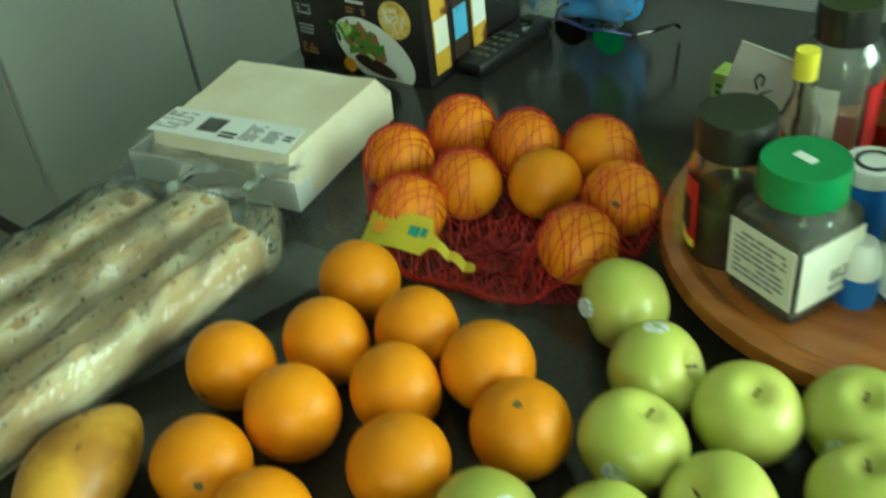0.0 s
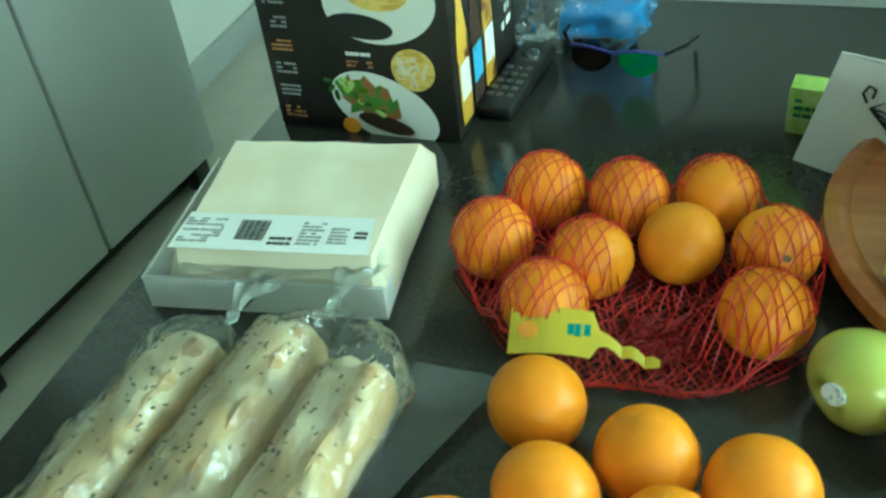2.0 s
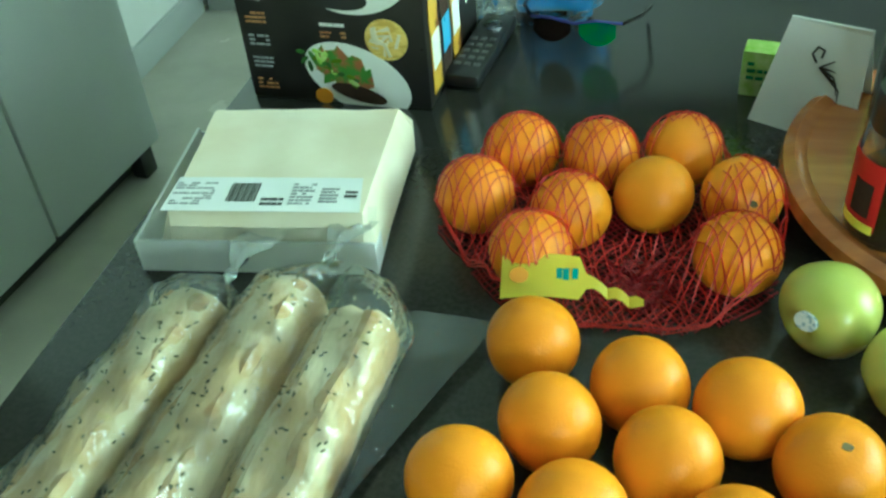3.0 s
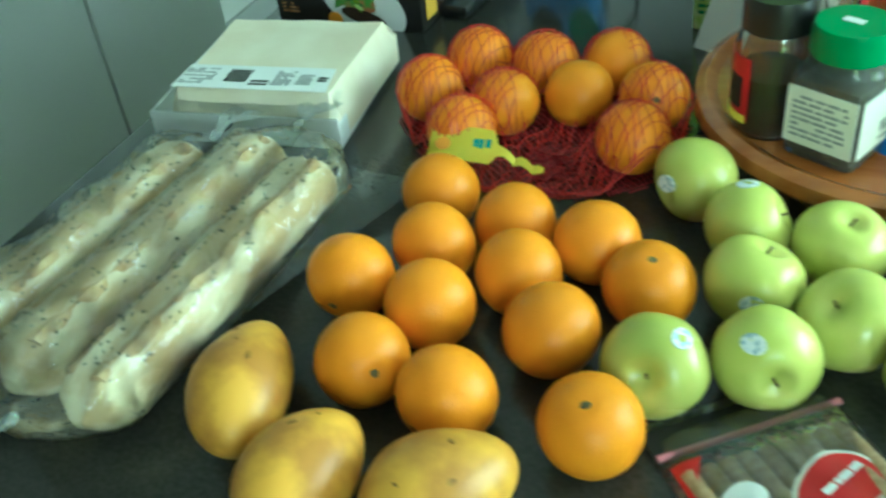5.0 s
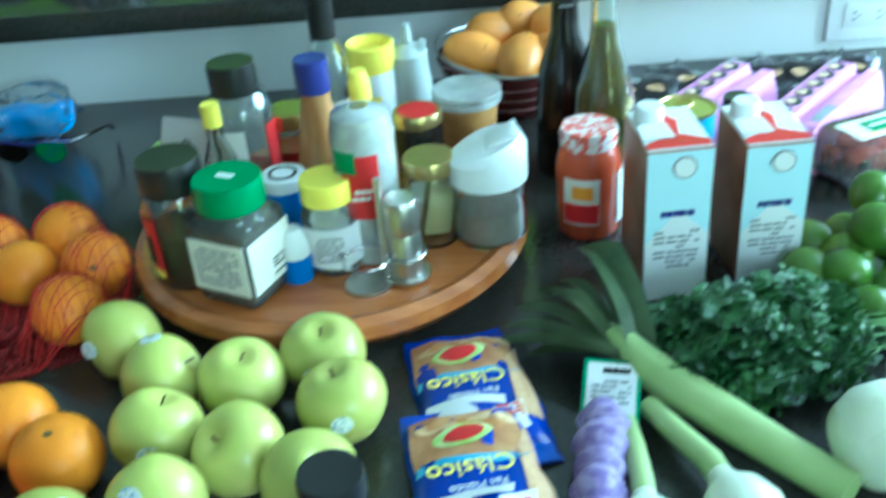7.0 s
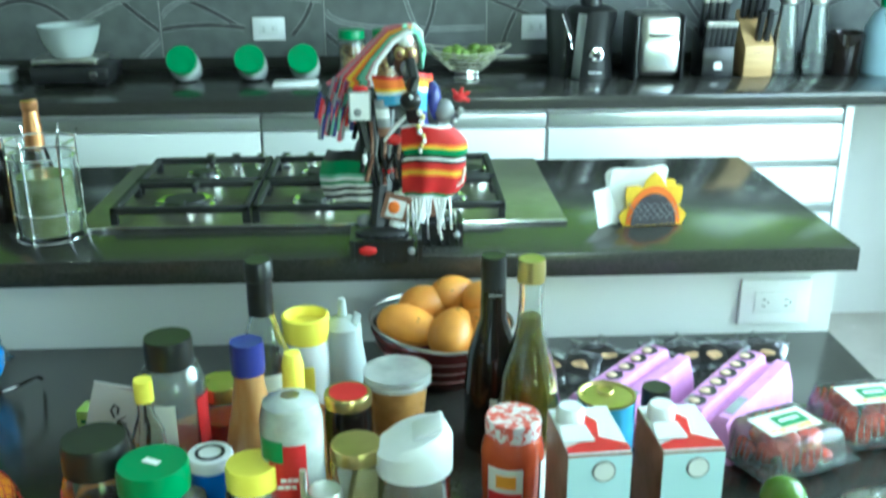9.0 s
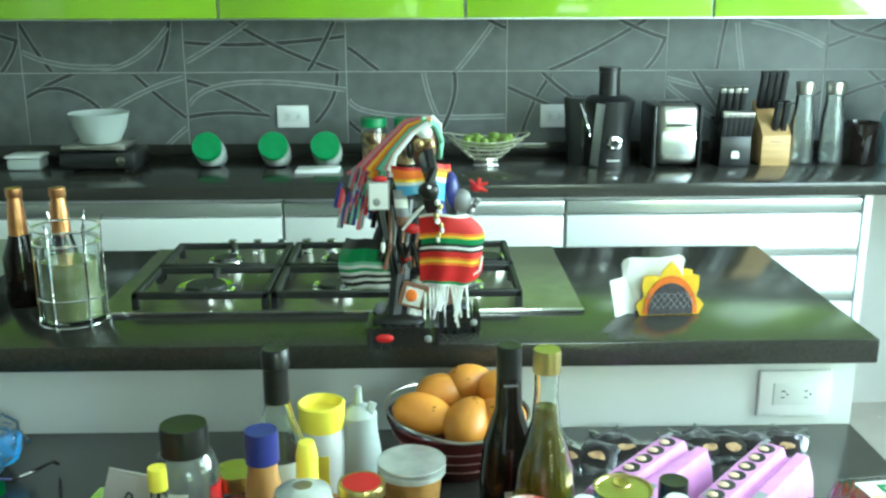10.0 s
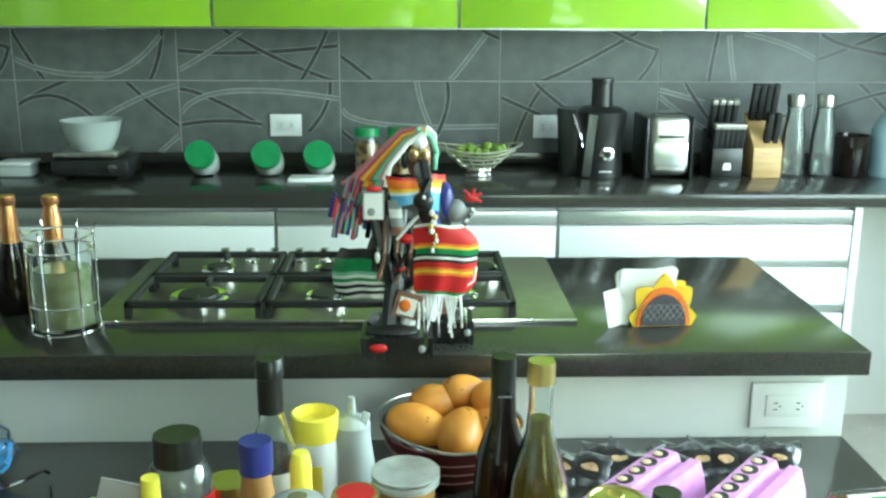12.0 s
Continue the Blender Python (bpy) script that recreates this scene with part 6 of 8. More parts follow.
def bread_bag(x, y, length, w, h, rz, seed, knots, tail, loaves):
    t = thing("bread_bag", "clear creased plastic bag tied around baguettes", "plastic bag", x, y, T, rz, "bread bags")
    bm = bmesh.new()
    n, k = 80, 48
    rings = []
    for i in range(n + 1):
        u = i / n
        s = min(1.0, math.sin(math.pi * min(1, max(0, u))) * 2.6) ** 0.5 if 0 < u < 1 else 0.10
        ring = []
        for j in range(k):
            a = 2 * math.pi * j / k
            ww, hh = w / 2 * max(0.14, s), h / 2 * max(0.20, s)
            p = Vector((math.copysign(abs(math.cos(a)) ** 0.7, math.cos(a)) * ww, (u - 0.5) * length, h / 2 * 0.96 + math.copysign(abs(math.sin(a)) ** 0.8, math.sin(a)) * hh))
            top = 0.004
            for lx, lr in loaves:
                off = abs(p.x - lx)
                top = max(top, lr * 0.86 + (math.sqrt(lr * lr - off * off) * 0.86 if off < lr else -(off - lr) * 3.0) + 0.005)
            p.z = min(p.z, top + 0.004 * (1 + math.sin(p.y * 60 + p.x * 90 + seed)))
            crease = noise.noise(Vector((p.x * 80, p.y * 14 + p.x * 30, seed))) * 0.0035 + abs(noise.noise(Vector((p.x * 45 + p.y * 20, p.y * 50, seed + 5)))) * 0.0035
            p += Vector((math.cos(a), 0, math.sin(a))) * crease
            p.z = max(p.z, 0.0015)
            ring.append(bm.verts.new(p))
        rings.append(ring)
    for a, b2 in zip(rings, rings[1:]):
        for j in range(k):
            bm.faces.new((a[j], a[(j + 1) % k], b2[(j + 1) % k], b2[j]))
    part("bag_film", bm, M_film, t, "clear glossy creased film")
    for kx, end in knots:
        yy = length / 2 * end
        part("knot", lathe([(0, -0.010), (0.004, -0.006), (0.006, 0), (0.004, 0.006), (0, 0.010)], 14, m=pose(kx, yy, h * 0.62, 90, 0, 0)), M_filmsoft, t, "gathered film knot")
        bm = bmesh.new()
        prev = None
        for i in range(7):
            u = i / 6
            hw = 0.006 + 0.018 * u
            row = [bm.verts.new((kx + hw * q, yy + end * (0.008 + 0.050 * u), h * 0.62 + 0.018 * u - 0.02 * u * u + 0.004 * math.sin(q * 7 + i))) for q in (-1, -0.5, 0, 0.5, 1)]
            if prev:
                for q in range(4):
                    bm.faces.new((prev[q], prev[q + 1], row[q + 1], row[q]))
            prev = row
        part("film_tail", bm, M_filmsoft, t, "loose ruffled film end")
    if tail:
        bm = bmesh.new()
        g2 = [[bm.verts.new((w / 2 - 0.012 + 0.078 * u * max(0.0, vv - 0.08) ** 1.2, length * (-0.14 + 0.58 * vv) + 0.014 * u * vv, 0.004 + 0.022 * (1 - u) * vv + 0.010 * u * vv * vv + 0.004 * noise.noise(Vector((u * 9, vv * 14, 3))))) for u in (0, 0.25, 0.5, 0.75, 1)] for vv in [q / 14 for q in range(15)]]
        for a, b2 in zip(g2, g2[1:]):
            for q in range(4):
                bm.faces.new((a[q], a[q + 1], b2[q + 1], b2[q]))
        part("loose_film", bm, M_film, t, "flat loose edge of the bag")
    return t


bread_bag(-0.543, 0.838, 0.385, 0.090, 0.070, -5, 2.0, ((0.014, 1),), False, ((0.0, 0.036),))
bread_bag(-0.428, 0.843, 0.432, 0.152, 0.074, -4.5, 7.0, ((-0.020, 1), (0.004, -1)), True, ((-0.036, 0.038), (0.036, 0.036)))

# ---- wrapped tray, drinks box and the far end of the table ----
tb = thing("wrapped_tray", "white tray of cream sheets in film with a label", "food tray", -0.527, 1.178, T, 7)
w, d = 0.228, 0.196
bm = box(-w / 2, -d / 2, 0, w / 2, d / 2, 0.003)
box(-w / 2, -d / 2, 0.003, w / 2, -d / 2 + 0.003, 0.036, bm=bm)
box(-w / 2, d / 2 - 0.003, 0.003, w / 2, d / 2, 0.030, bm=bm)
box(-w / 2, -d / 2 + 0.003, 0.003, -w / 2 + 0.003, d / 2 - 0.003, 0.036, bm=bm)
box(w / 2 - 0.003, -d / 2 + 0.003, 0.003, w / 2, d / 2 - 0.003, 0.030, bm=bm)
part("tray", bm, M_whitepl, tb, "shallow white tray")


def sheet_pile(grow, seed):
    """A soft pile with rounded edges that leans over the tray's back and side."""
    bm = bmesh.new()
    nx, ny, grid = 20, 18, {}
    for i in range(nx + 1):
        for k in range(ny + 1):
            u, v = i / nx * 2 - 1, k / ny * 2 - 1
            edge = max(abs(u), abs(v))
            fall = max(0.0, (edge - 0.90) / 0.10) ** 2
            x = 0.012 + u * (0.101 + grow) + 0.004 * (v + 1) * u
            y = 0.004 + v * (0.098 + grow)
            z = 0.061 + grow - 0.030 * fall * (1 if v < 0.8 else 0.7) + 0.0025 * noise.noise(Vector((x * 22, y * 22, seed)))
            grid[i, k] = bm.verts.new((x, y, z))
    for i in range(nx):
        for k in range(ny):
            bm.faces.new((grid[i, k], grid[i + 1, k], grid[i + 1, k + 1], grid[i, k + 1]))
    ring = [grid[i, 0] for i in range(nx + 1)] + [grid[nx, k] for k in range(1, ny + 1)] + [grid[i, ny] for i in range(nx - 1, -1, -1)] + [grid[0, k] for k in range(ny - 1, 0, -1)]
    low = [bm.verts.new((v.co.x, v.co.y * 0.985, 0.005)) for v in ring]
    for i in range(len(ring)):
        bm.faces.new((ring[i], ring[i - 1], low[i - 1], low[i]))
    return bm


part("pastry_block", sheet_pile(0.0, 3), M_cream, tb, "soft cream stacked sheets")
bm = bmesh.new()
rows = [[bm.verts.new((-w / 2 + w * u + 0.02 * (1 - u) * q, -d / 2 - 0.001 + 0.030 * q, 0.037 + 0.020 * q ** 0.7 + 0.002 * noise.noise(Vector((u * 20, q * 4, 1))))) for u in [k / 24 for k in range(25)]] for q in (0, 0.3, 0.6, 1)]
for a, b2 in zip(rows, rows[1:]):
    for q in range(24):
        bm.faces.new((a[q], a[q + 1], b2[q + 1], b2[q]))
part("film_wrap", bm, M_film, tb, "clear film stretched over the tray edge")
LT = pose(0.004, -0.062, 0.0640, 0, 0, 0)
part("label", moved(slab([(-0.088, -0.026), (0.098, -0.026), (0.092, 0.026), (-0.086, 0.026)], 0, 0.0008), LT), M_card, tb, "white printed label strip")
bars(0.040, 0.036, 9, M_grey, tb, LT @ pose(-0.064, 0, 0.001), "print_block", 3, 0.6)
bm = bmesh.new()
for k in range(14):
    box(-0.030 + k * 0.0020, -0.012, 0.001, -0.030 + k * 0.0020 + (0.0006, 0.0012, 0.0009)[k % 3], 0.016, 0.0015, bm=bm)
part("barcode", moved(bm, LT), M_ink, tb, "black barcode")
bars(0.022, 0.014, 2, M_ink, tb, LT @ pose(0.014, -0.012, 0.001), "bold_print", 4, 1.0)
bars(0.022, 0.034, 7, M_grey, tb, LT @ pose(0.040, 0, 0.001), "print_block", 5, 0.9)
bars(0.018, 0.024, 5, M_grey, tb, LT @ pose(0.066, -0.002, 0.001), "print_block", 9, 0.9)
bars(0.012, 0.012, 2, M_ink, tb, LT @ pose(0.086, 0.0, 0.001), "bold_print", 10, 1.0)

bb = thing("drinks_carrier", "black printed cardboard drinks carrier with food pictures", "cardboard box", -0.534, 1.384, T, -2)
BW, BD, BH = 0.222, 0.215, 0.30
part("carton", box(-BW / 2, 0, 0, BW / 2, BD, BH, 0.002), M_blackcard, bb)


def on_front(outline, z, lift=0.0008):
    return moved(slab(outline, 0.0, 0.0008), Matrix.Translation((0, -lift, z)) @ UPRIGHT)


part("plate_picture", on_front(ellipse(0.066, 0.040, 32, 0.026, 0.0, -24), 0.034), M_card, bb, "white plate with salad print")
part("salad_picture", on_front([(x + 0.006 * math.sin(k * 3.1), y + 0.006 * math.cos(k * 2.3)) for k, (x, y) in enumerate(ellipse(0.038, 0.024, 26, 0.010, 0.010, -28))], 0.034, 0.0018), M_mapfood, bb, "printed green salad")
rp = random.Random(17)
for k in range(26):
    x, y = -0.002 + 0.030 * rp.uniform(-1, 1), 0.016 + 0.015 * rp.uniform(-1, 1)
    part("salad_leaf", on_front(ellipse(rp.uniform(0.004, 0.008), 0.0028, 8, x - 0.4 * y, y - 0.3 * x, rp.uniform(0, 180)), 0.034, 0.0022 + 0.0001 * k), (M_limepack, M_mapfood, M_parsley, M_limey)[k % 4], bb)
part("meat_picture", on_front(ellipse(0.034, 0.010, 20, 0.026, -0.018, -14), 0.034, 0.0026), M_coffee, bb, "printed grilled meat")
part("garnish_picture", on_front(ellipse(0.011, 0.010, 16, -0.018, -0.024), 0.034, 0.0028), M_orangeprint, bb)
part("fries_picture", on_front(ellipse(0.025, 0.025, 24, 0.066, 0.0), 0.086, 0.001), M_fries, bb, "printed bowl of fries")
for k in range(22):
    a, q = rp.uniform(0, 6.283), 0.016 * math.sqrt(rp.random())
    c, sn = math.cos(a * 1.7), math.sin(a * 1.7)
    x, y = 0.066 + q * math.cos(a), q * math.sin(a)
    part("fries_stick", on_front([(x + 0.009 * c - 0.0018 * sn, y + 0.009 * sn + 0.0018 * c), (x - 0.009 * c - 0.0018 * sn, y - 0.009 * sn + 0.0018 * c), (x - 0.009 * c + 0.0018 * sn, y - 0.009 * sn - 0.0018 * c), (x + 0.009 * c + 0.0018 * sn, y + 0.009 * sn - 0.0018 * c)], 0.086, 0.0018 + 0.0001 * k), (M_cream, M_fries, M_mayo)[k % 3], bb)
bars(0.030, 0.008, 1, M_card, bb, Matrix.Translation((0.004, -0.0008, 0.100)) @ UPRIGHT, "name_shape", 3, 1.0)
bars(0.032, 0.010, 2, M_biscuit, bb, Matrix.Translation((0.004, -0.0008, 0.088)) @ UPRIGHT, "print_block", 4)
part("plate_picture", on_front(ellipse(0.064, 0.046, 32, 0.036, 0.0, 6), 0.160), M_card, bb, "white plate with pasta print")
part("pasta_picture", on_front(ellipse(0.036, 0.020, 24, 0.036, 0.012), 0.160, 0.0018), M_fries, bb)
# the front is solid here; a black oval paints the slot's dark inside
part("hand_slot", on_front(ellipse(0.038, 0.014, 24, 0.012, 0.0, -6), 0.134, 0.0030), M_ink, bb, "dark oval carrying slot")
for k in range(6):
    bars(0.026, 0.016, 3, M_grey if k % 3 else M_biscuit, bb, Matrix.Translation((-0.088, -0.0008, 0.020 + k * 0.028)) @ UPRIGHT, "print_block", 20 + k)
SIDE = Matrix.Translation((BW / 2 + 0.0006, 0, 0)) @ pose(0, 0, 0, 90, 0, 90)
for k in range(3):
    part("bottle_picture", moved(slab([(-0.016, 0), (0.016, 0), (0.016, 0.10), (0.007, 0.14), (0.007, 0.20), (-0.007, 0.20), (-0.007, 0.14), (-0.016, 0.10)], 0, 0.0008), SIDE @ Matrix.Translation((0.030 + k * 0.042, 0.012, 0))), (M_bottleprint, M_coffee, M_bottleprint)[k], bb, "printed amber bottle")
    part("bottle_label", moved(slab([(-0.014, 0.030), (0.014, 0.030), (0.014, 0.072), (-0.014, 0.072)], 0.001, 0.0016), SIDE @ Matrix.Translation((0.030 + k * 0.042, 0.012, 0))), (M_label, M_skyprint, M_card)[k], bb)
bars(0.034, 0.16, 9, M_card, bb, SIDE @ pose(0.178, 0.13, 0.0006, 0, 0, 0), "print_block", 31, 0.7)

rm = thing("remote_control", "slim black remote control lying on the table", "remote control", -0.392, 1.512, T, -6)
part("case", box(-0.022, -0.082, 0, 0.022, 0.082, 0.018, 0.006), M_black, rm)
for k in range(5):
    for q in (-1, 0, 1):
        part("button", box(q * 0.012 - 0.004, -0.06 + k * 0.016, 0.0182, q * 0.012 + 0.004, -0.052 + k * 0.016, 0.0196, 0.0008), M_tab, rm)
part("button_pad", lathe([(0.006, 0.0182), (0.013, 0.0182), (0.013, 0.0196), (0.006, 0.0196)], 20, m=Matrix.Translation((0, 0.045, 0))), M_chrome, rm)

pb = thing("blue_pouch_bag", "crumpled clear bag around a bright blue pouch", "plastic bag", -0.318, 1.640, T, 10)
bm = box(-0.050, -0.020, 0.004, 0.060, 0.024, 0.052, 0.014, seg=3)
bmesh.ops.subdivide_edges(bm, edges=[e for e in bm.edges if e.calc_length() > 0.03], cuts=5, use_grid_fill=True)
part("pouch", wobble(bm, 0.010, 26, 4), M_bluebag, pb, "crumpled bright blue pouch")
bm = box(-0.088, -0.050, 0.001, 0.066, 0.036, 0.074, 0.018, seg=3)
bmesh.ops.subdivide_edges(bm, edges=[e for e in bm.edges if e.calc_length() > 0.03], cuts=7, use_grid_fill=True)
for v in bm.verts:
    v.co.x -= 0.02 * (v.co.z < 0.02)
part("bag_film", wobble(wobble(bm, 0.014, 30, 2), 0.008, 70, 8), M_bagfilm, pb, "crumpled cloudy film")

gl = thing("sunglasses", "wraparound sunglasses with green mirrored lenses", "sunglasses", -0.283, 1.536, T, -6)
# mirror sheen is put into the colour: left lens dark, right one bright green
for s, mt in ((-1, M_wine), (1, M_greenlens)):
    bm = bmesh.new()
    rows = []
    for i in range(9):
        a = -0.55 + 1.1 * i / 8
        rows.append([bm.verts.new((s * 0.028 + 0.044 * math.sin(a), -0.024 * math.cos(a) + 0.024 + 0.006 * abs(s * 0.5 - a) * 0.5, 0.008 + 0.012 * (a / 0.55) ** 2 + q * (0.032 - 0.016 * (a / 0.55) ** 2))) for q in (0.0, 0.35, 0.7, 1.0)])
    for a, b2 in zip(rows, rows[1:]):
        for q in range(3):
            bm.faces.new((a[q], a[q + 1], b2[q + 1], b2[q]))
    bmesh.ops.solidify(bm, geom=bm.faces[:], thickness=0.0015)
    part("lens", bm, mt, gl, "mirrored curved lens")
part("frame", tube([(-0.056, 0.014, 0.034), (-0.028, -0.001, 0.042), (0, 0.004, 0.034), (0.028, -0.001, 0.042), (0.056, 0.014, 0.034)], 0.0018, 8), M_bluecap, gl, "dark blue frame")
for s in (-1, 1):
    part("temple_arm", tube([(s * 0.056, 0.014, 0.034), (s * 0.074, 0.045, 0.032), (s * 0.078, 0.085, 0.026), (s * 0.070, 0.115, 0.006)], 0.0026, 8), M_wine, gl)

cd = thing("folded_card", "white folded card with a small ink drawing", "card", -0.018, 1.405, T, -26)
for tilt in (-14, 14):
    part("leaf", moved(slab([(-0.052, 0), (0.058, 0), (0.050, 0.122), (-0.032, 0.118)], -0.0004, 0.0004), pose(0, 0.028 if tilt > 0 else -0.028, 0, 90 + tilt, 0, 0)), M_card, cd, "stiff white card")
INK = pose(0.004, -0.0290, 0.0, 76, 0, 0)
part("ink_drawing", moved(tube([(0.000, 0.078, 0.001), (-0.006, 0.086, 0.001), (-0.002, 0.094, 0.001), (0.005, 0.092, 0.001), (0.004, 0.084, 0.001)], 0.0013, 5), INK), M_ink, cd)
for k in range(5):
    part("ink_drawing", moved(tube([(0.004, 0.074, 0.001), (0.012 + 0.004 * k, 0.080 - 0.006 * k, 0.001), (0.018 + 0.003 * k, 0.084 - 0.011 * k, 0.001)], [0.0012, 0.0009, 0.0004], 5), INK), M_coffee if k % 2 else M_ink, cd)
sp = thing("tea_packet_box", "small lime green printed packet", "packet", -0.062, 1.462, T, -8)
part("box_body", box(-0.024, -0.014, 0, 0.024, 0.016, 0.055, 0.002), M_limepack, sp)
bars(0.036, 0.034, 4, M_greenlid, sp, pose(0, -0.0146, 0.028, 90), "print_block", 5)

# ---- cooker and things on the raised worktop ----
hob = thing("gas_hob", "stainless steel gas hob with black iron grates", "hob", 0.205, 2.073, W)
part("plate", box(-0.409, -0.210, 0.0008, 0.408, 0.211, 0.006, 0.002), M_hob, hob)
part("front_trim", box(-0.409, -0.2115, 0.0008, 0.408, -0.2085, 0.0085, 0.001), M_chrome, hob, "bright front edge")


def grate(x0, x1, y0, y1):
    bm = bmesh.new()
    z = 0.030
    for a, b2 in (((x0, y0), (x1, y0)), ((x1, y0), (x1, y1)), ((x1, y1), (x0, y1)), ((x0, y1), (x0, y0))):
        xa, xb = min(a[0], b2[0]) - 0.006, max(a[0], b2[0]) + 0.006
        ya, yb = min(a[1], b2[1]) - 0.006, max(a[1], b2[1]) + 0.006
        box(xa, ya, z - 0.006, xb, yb, z + 0.006, 0.002, bm=bm, seg=1)
    xm, ym = (x0 + x1) / 2, (y0 + y1) / 2
    for yc in (y0, y1):
        box(xm - 0.004, min(yc, yc + (0.035 if yc == y0 else -0.035)), z - 0.006, xm + 0.004, max(yc, yc + (0.035 if yc == y0 else -0.035)), z + 0.007, 0.0015, bm=bm, seg=1)
    for xx in (x0, x1):
        for yy in (y0, y1):
            box(xx - 0.006, yy - 0.006, 0.006, xx + 0.006, yy + 0.006, z, 0.001, bm=bm, seg=1)
    return part("grate", bm, M_iron, hob, "black cast-iron grate")


for x0, x1 in ((-0.345, -0.128), (-0.112, 0.098), (0.114, 0.300)):
    for y0, y1 in ((-0.188, -0.034), (-0.012, 0.140)):
        grate(x0, x1, y0, y1)
for x, y, r in ((-0.242, -0.120, 0.046), (-0.020, -0.118, 0.034), (-0.242, 0.060, 0.030), (-0.020, 0.055, 0.036), (0.200, -0.115, 0.040), (0.262, 0.055, 0.036)):
    b2 = part("burner", lathe([(0, 0.006), (r * 1.15, 0.006), (r * 1.15, 0.022), (r * 1.05, 0.026), (r * 0.85, 0.0235), (0, 0.0235)], 32, m=Matrix.Translation((x, y, 0))), M_chrome, hob, "bright burner ring")
    part("burner_cap", lathe([(0, 0.0242), (r * 0.78, 0.0242), (r * 0.74, 0.030), (0, 0.031)], 32, m=Matrix.Translation((x, y, 0))), M_iron, b2)
for x in (-0.250, -0.199, -0.149, -0.099, -0.049):
    part("knob", lathe([(0, 0.006), (0.014, 0.006), (0.013, 0.012), (0.010, 0.014), (0.0095, 0.034), (0, 0.035)], 20, m=Matrix.Translation((x, 0.172, 0))), M_chrome, hob, "bright control knob")

# figure: one plain mesh
doll_mats = [M_black, M_red, M_sunyel, M_greenlid, M_card, M_skyprint, M_bluecap, M_sunor, M_grey, mat("pink_wool", (0.62, 0.16, 0.20), rough=0.9, scale=80, bump=0.5), mat("mint_wool", (0.22, 0.52, 0.36), rough=0.9, scale=80, bump=0.5), M_brownprint, M_gold]
dm = bmesh.new()


def paint(start, idx):
    dm.faces.ensure_lookup_table()
    for f in dm.faces[start:]:
        f.material_index = idx


def dbox(x0, y0, z0, x1, y1, z1, idx, bev=0.002, m=None):
    s, sv = len(dm.faces), len(dm.verts)
    box(x0, y0, z0, x1, y1, z1, 0, bm=dm)
    dm.verts.ensure_lookup_table()
    if m:
        for v in dm.verts[sv:]:
            v.co = m @ v.co
    paint(s, idx)


def dtube(pts, r, idx, n=6):
    s = len(dm.faces)
    tube(pts, r, n, dm)
    paint(s, idx)


def dball(c, rx, ry, rz, idx):
    s = len(dm.faces)
    bmesh.ops.create_uvsphere(dm, u_segments=14, v_segments=10, radius=1.0, matrix=Matrix.Translation(c) @ Matrix.Diagonal((rx, ry, rz, 1)))
    paint(s, idx)


def dsheet(bands, nu, place):
    """A cloth of coloured bands; place(u, v) gives its points."""
    nv = len(bands)
    rows = [[dm.verts.new(place(q / nu, i / nv)) for q in range(nu + 1)] for i in range(nv + 1)]
    for i in range(nv):
        for q in range(nu):
            dm.faces.new((rows[i][q], rows[i][q + 1], rows[i + 1][q + 1], rows[i + 1][q])).material_index = bands[i]


rr = random.Random(9)
BLACK, RED, YEL, GRN, WHITE, SKY, NAVY, ORA, GREY, PINK, MINT, BROWN, GOLD = range(13)
# tracked feet
for x0, y0, ln in ((-0.087, -0.060, 0.116), (0.022, 0.012, 0.074)):
    dtube([(x0 + 0.017, y0 - 0.017, 0.017), (x0 + ln - 0.017, y0 - 0.017, 0.017)], 0.016, BLACK, 10)
    dtube([(x0 + 0.017, y0 + 0.017, 0.017), (x0 + ln - 0.017, y0 + 0.017, 0.017)], 0.016, BLACK, 10)
    dbox(x0 + 0.010, y0 - 0.032, 0.003, x0 + ln - 0.010, y0 + 0.032, 0.033, BLACK)
    for k in range(int(ln / 0.0145)):
        dbox(x0 + 0.010 + k * 0.0145, y0 - 0.0345, 0.0, x0 + 0.017 + k * 0.0145, y0 + 0.0345, 0.0355, BLACK)
    dball((x0 + ln * 0.5, y0, 0.036), ln * 0.36, 0.024, 0.010, BLACK)
    dball((x0 + ln * 0.88, y0 - 0.036, 0.018), 0.006, 0.003, 0.006, GREY)
dball((-0.050, -0.098, 0.020), 0.014, 0.004, 0.007, RED)
# legs, pouch at the knee and white trousers
dtube([(-0.035, -0.055, 0.03), (-0.028, -0.030, 0.09), (-0.020, -0.005, 0.17)], 0.015, BLACK, 8)
dtube([(0.055, 0.01, 0.03), (0.040, 0.0, 0.09), (0.02, 0, 0.16)], 0.013, BROWN, 8)
dbox(-0.020, -0.030, 0.052, 0.020, -0.022, 0.090, BROWN, m=pose(-0.026, -0.030, 0.006, 0, 16, 0))
dbox(-0.014, -0.0315, 0.056, 0.013, -0.0302, 0.084, WHITE, m=pose(-0.026, -0.030, 0.006, 0, 16, 0))
dball((-0.010, -0.063, 0.076), 0.009, 0.003, 0.010, ORA)
dtube([(0.002, -0.035, 0.092), (-0.002, -0.045, 0.060), (-0.008, -0.052, 0.034)], [0.012, 0.011, 0.013], WHITE, 8)
dtube([(0.034, -0.030, 0.092), (0.032, -0.036, 0.064), (0.026, -0.040, 0.046)], [0.012, 0.011, 0.010], WHITE, 8)
dball((-0.010, -0.052, 0.030), 0.010, 0.010, 0.006, RED)
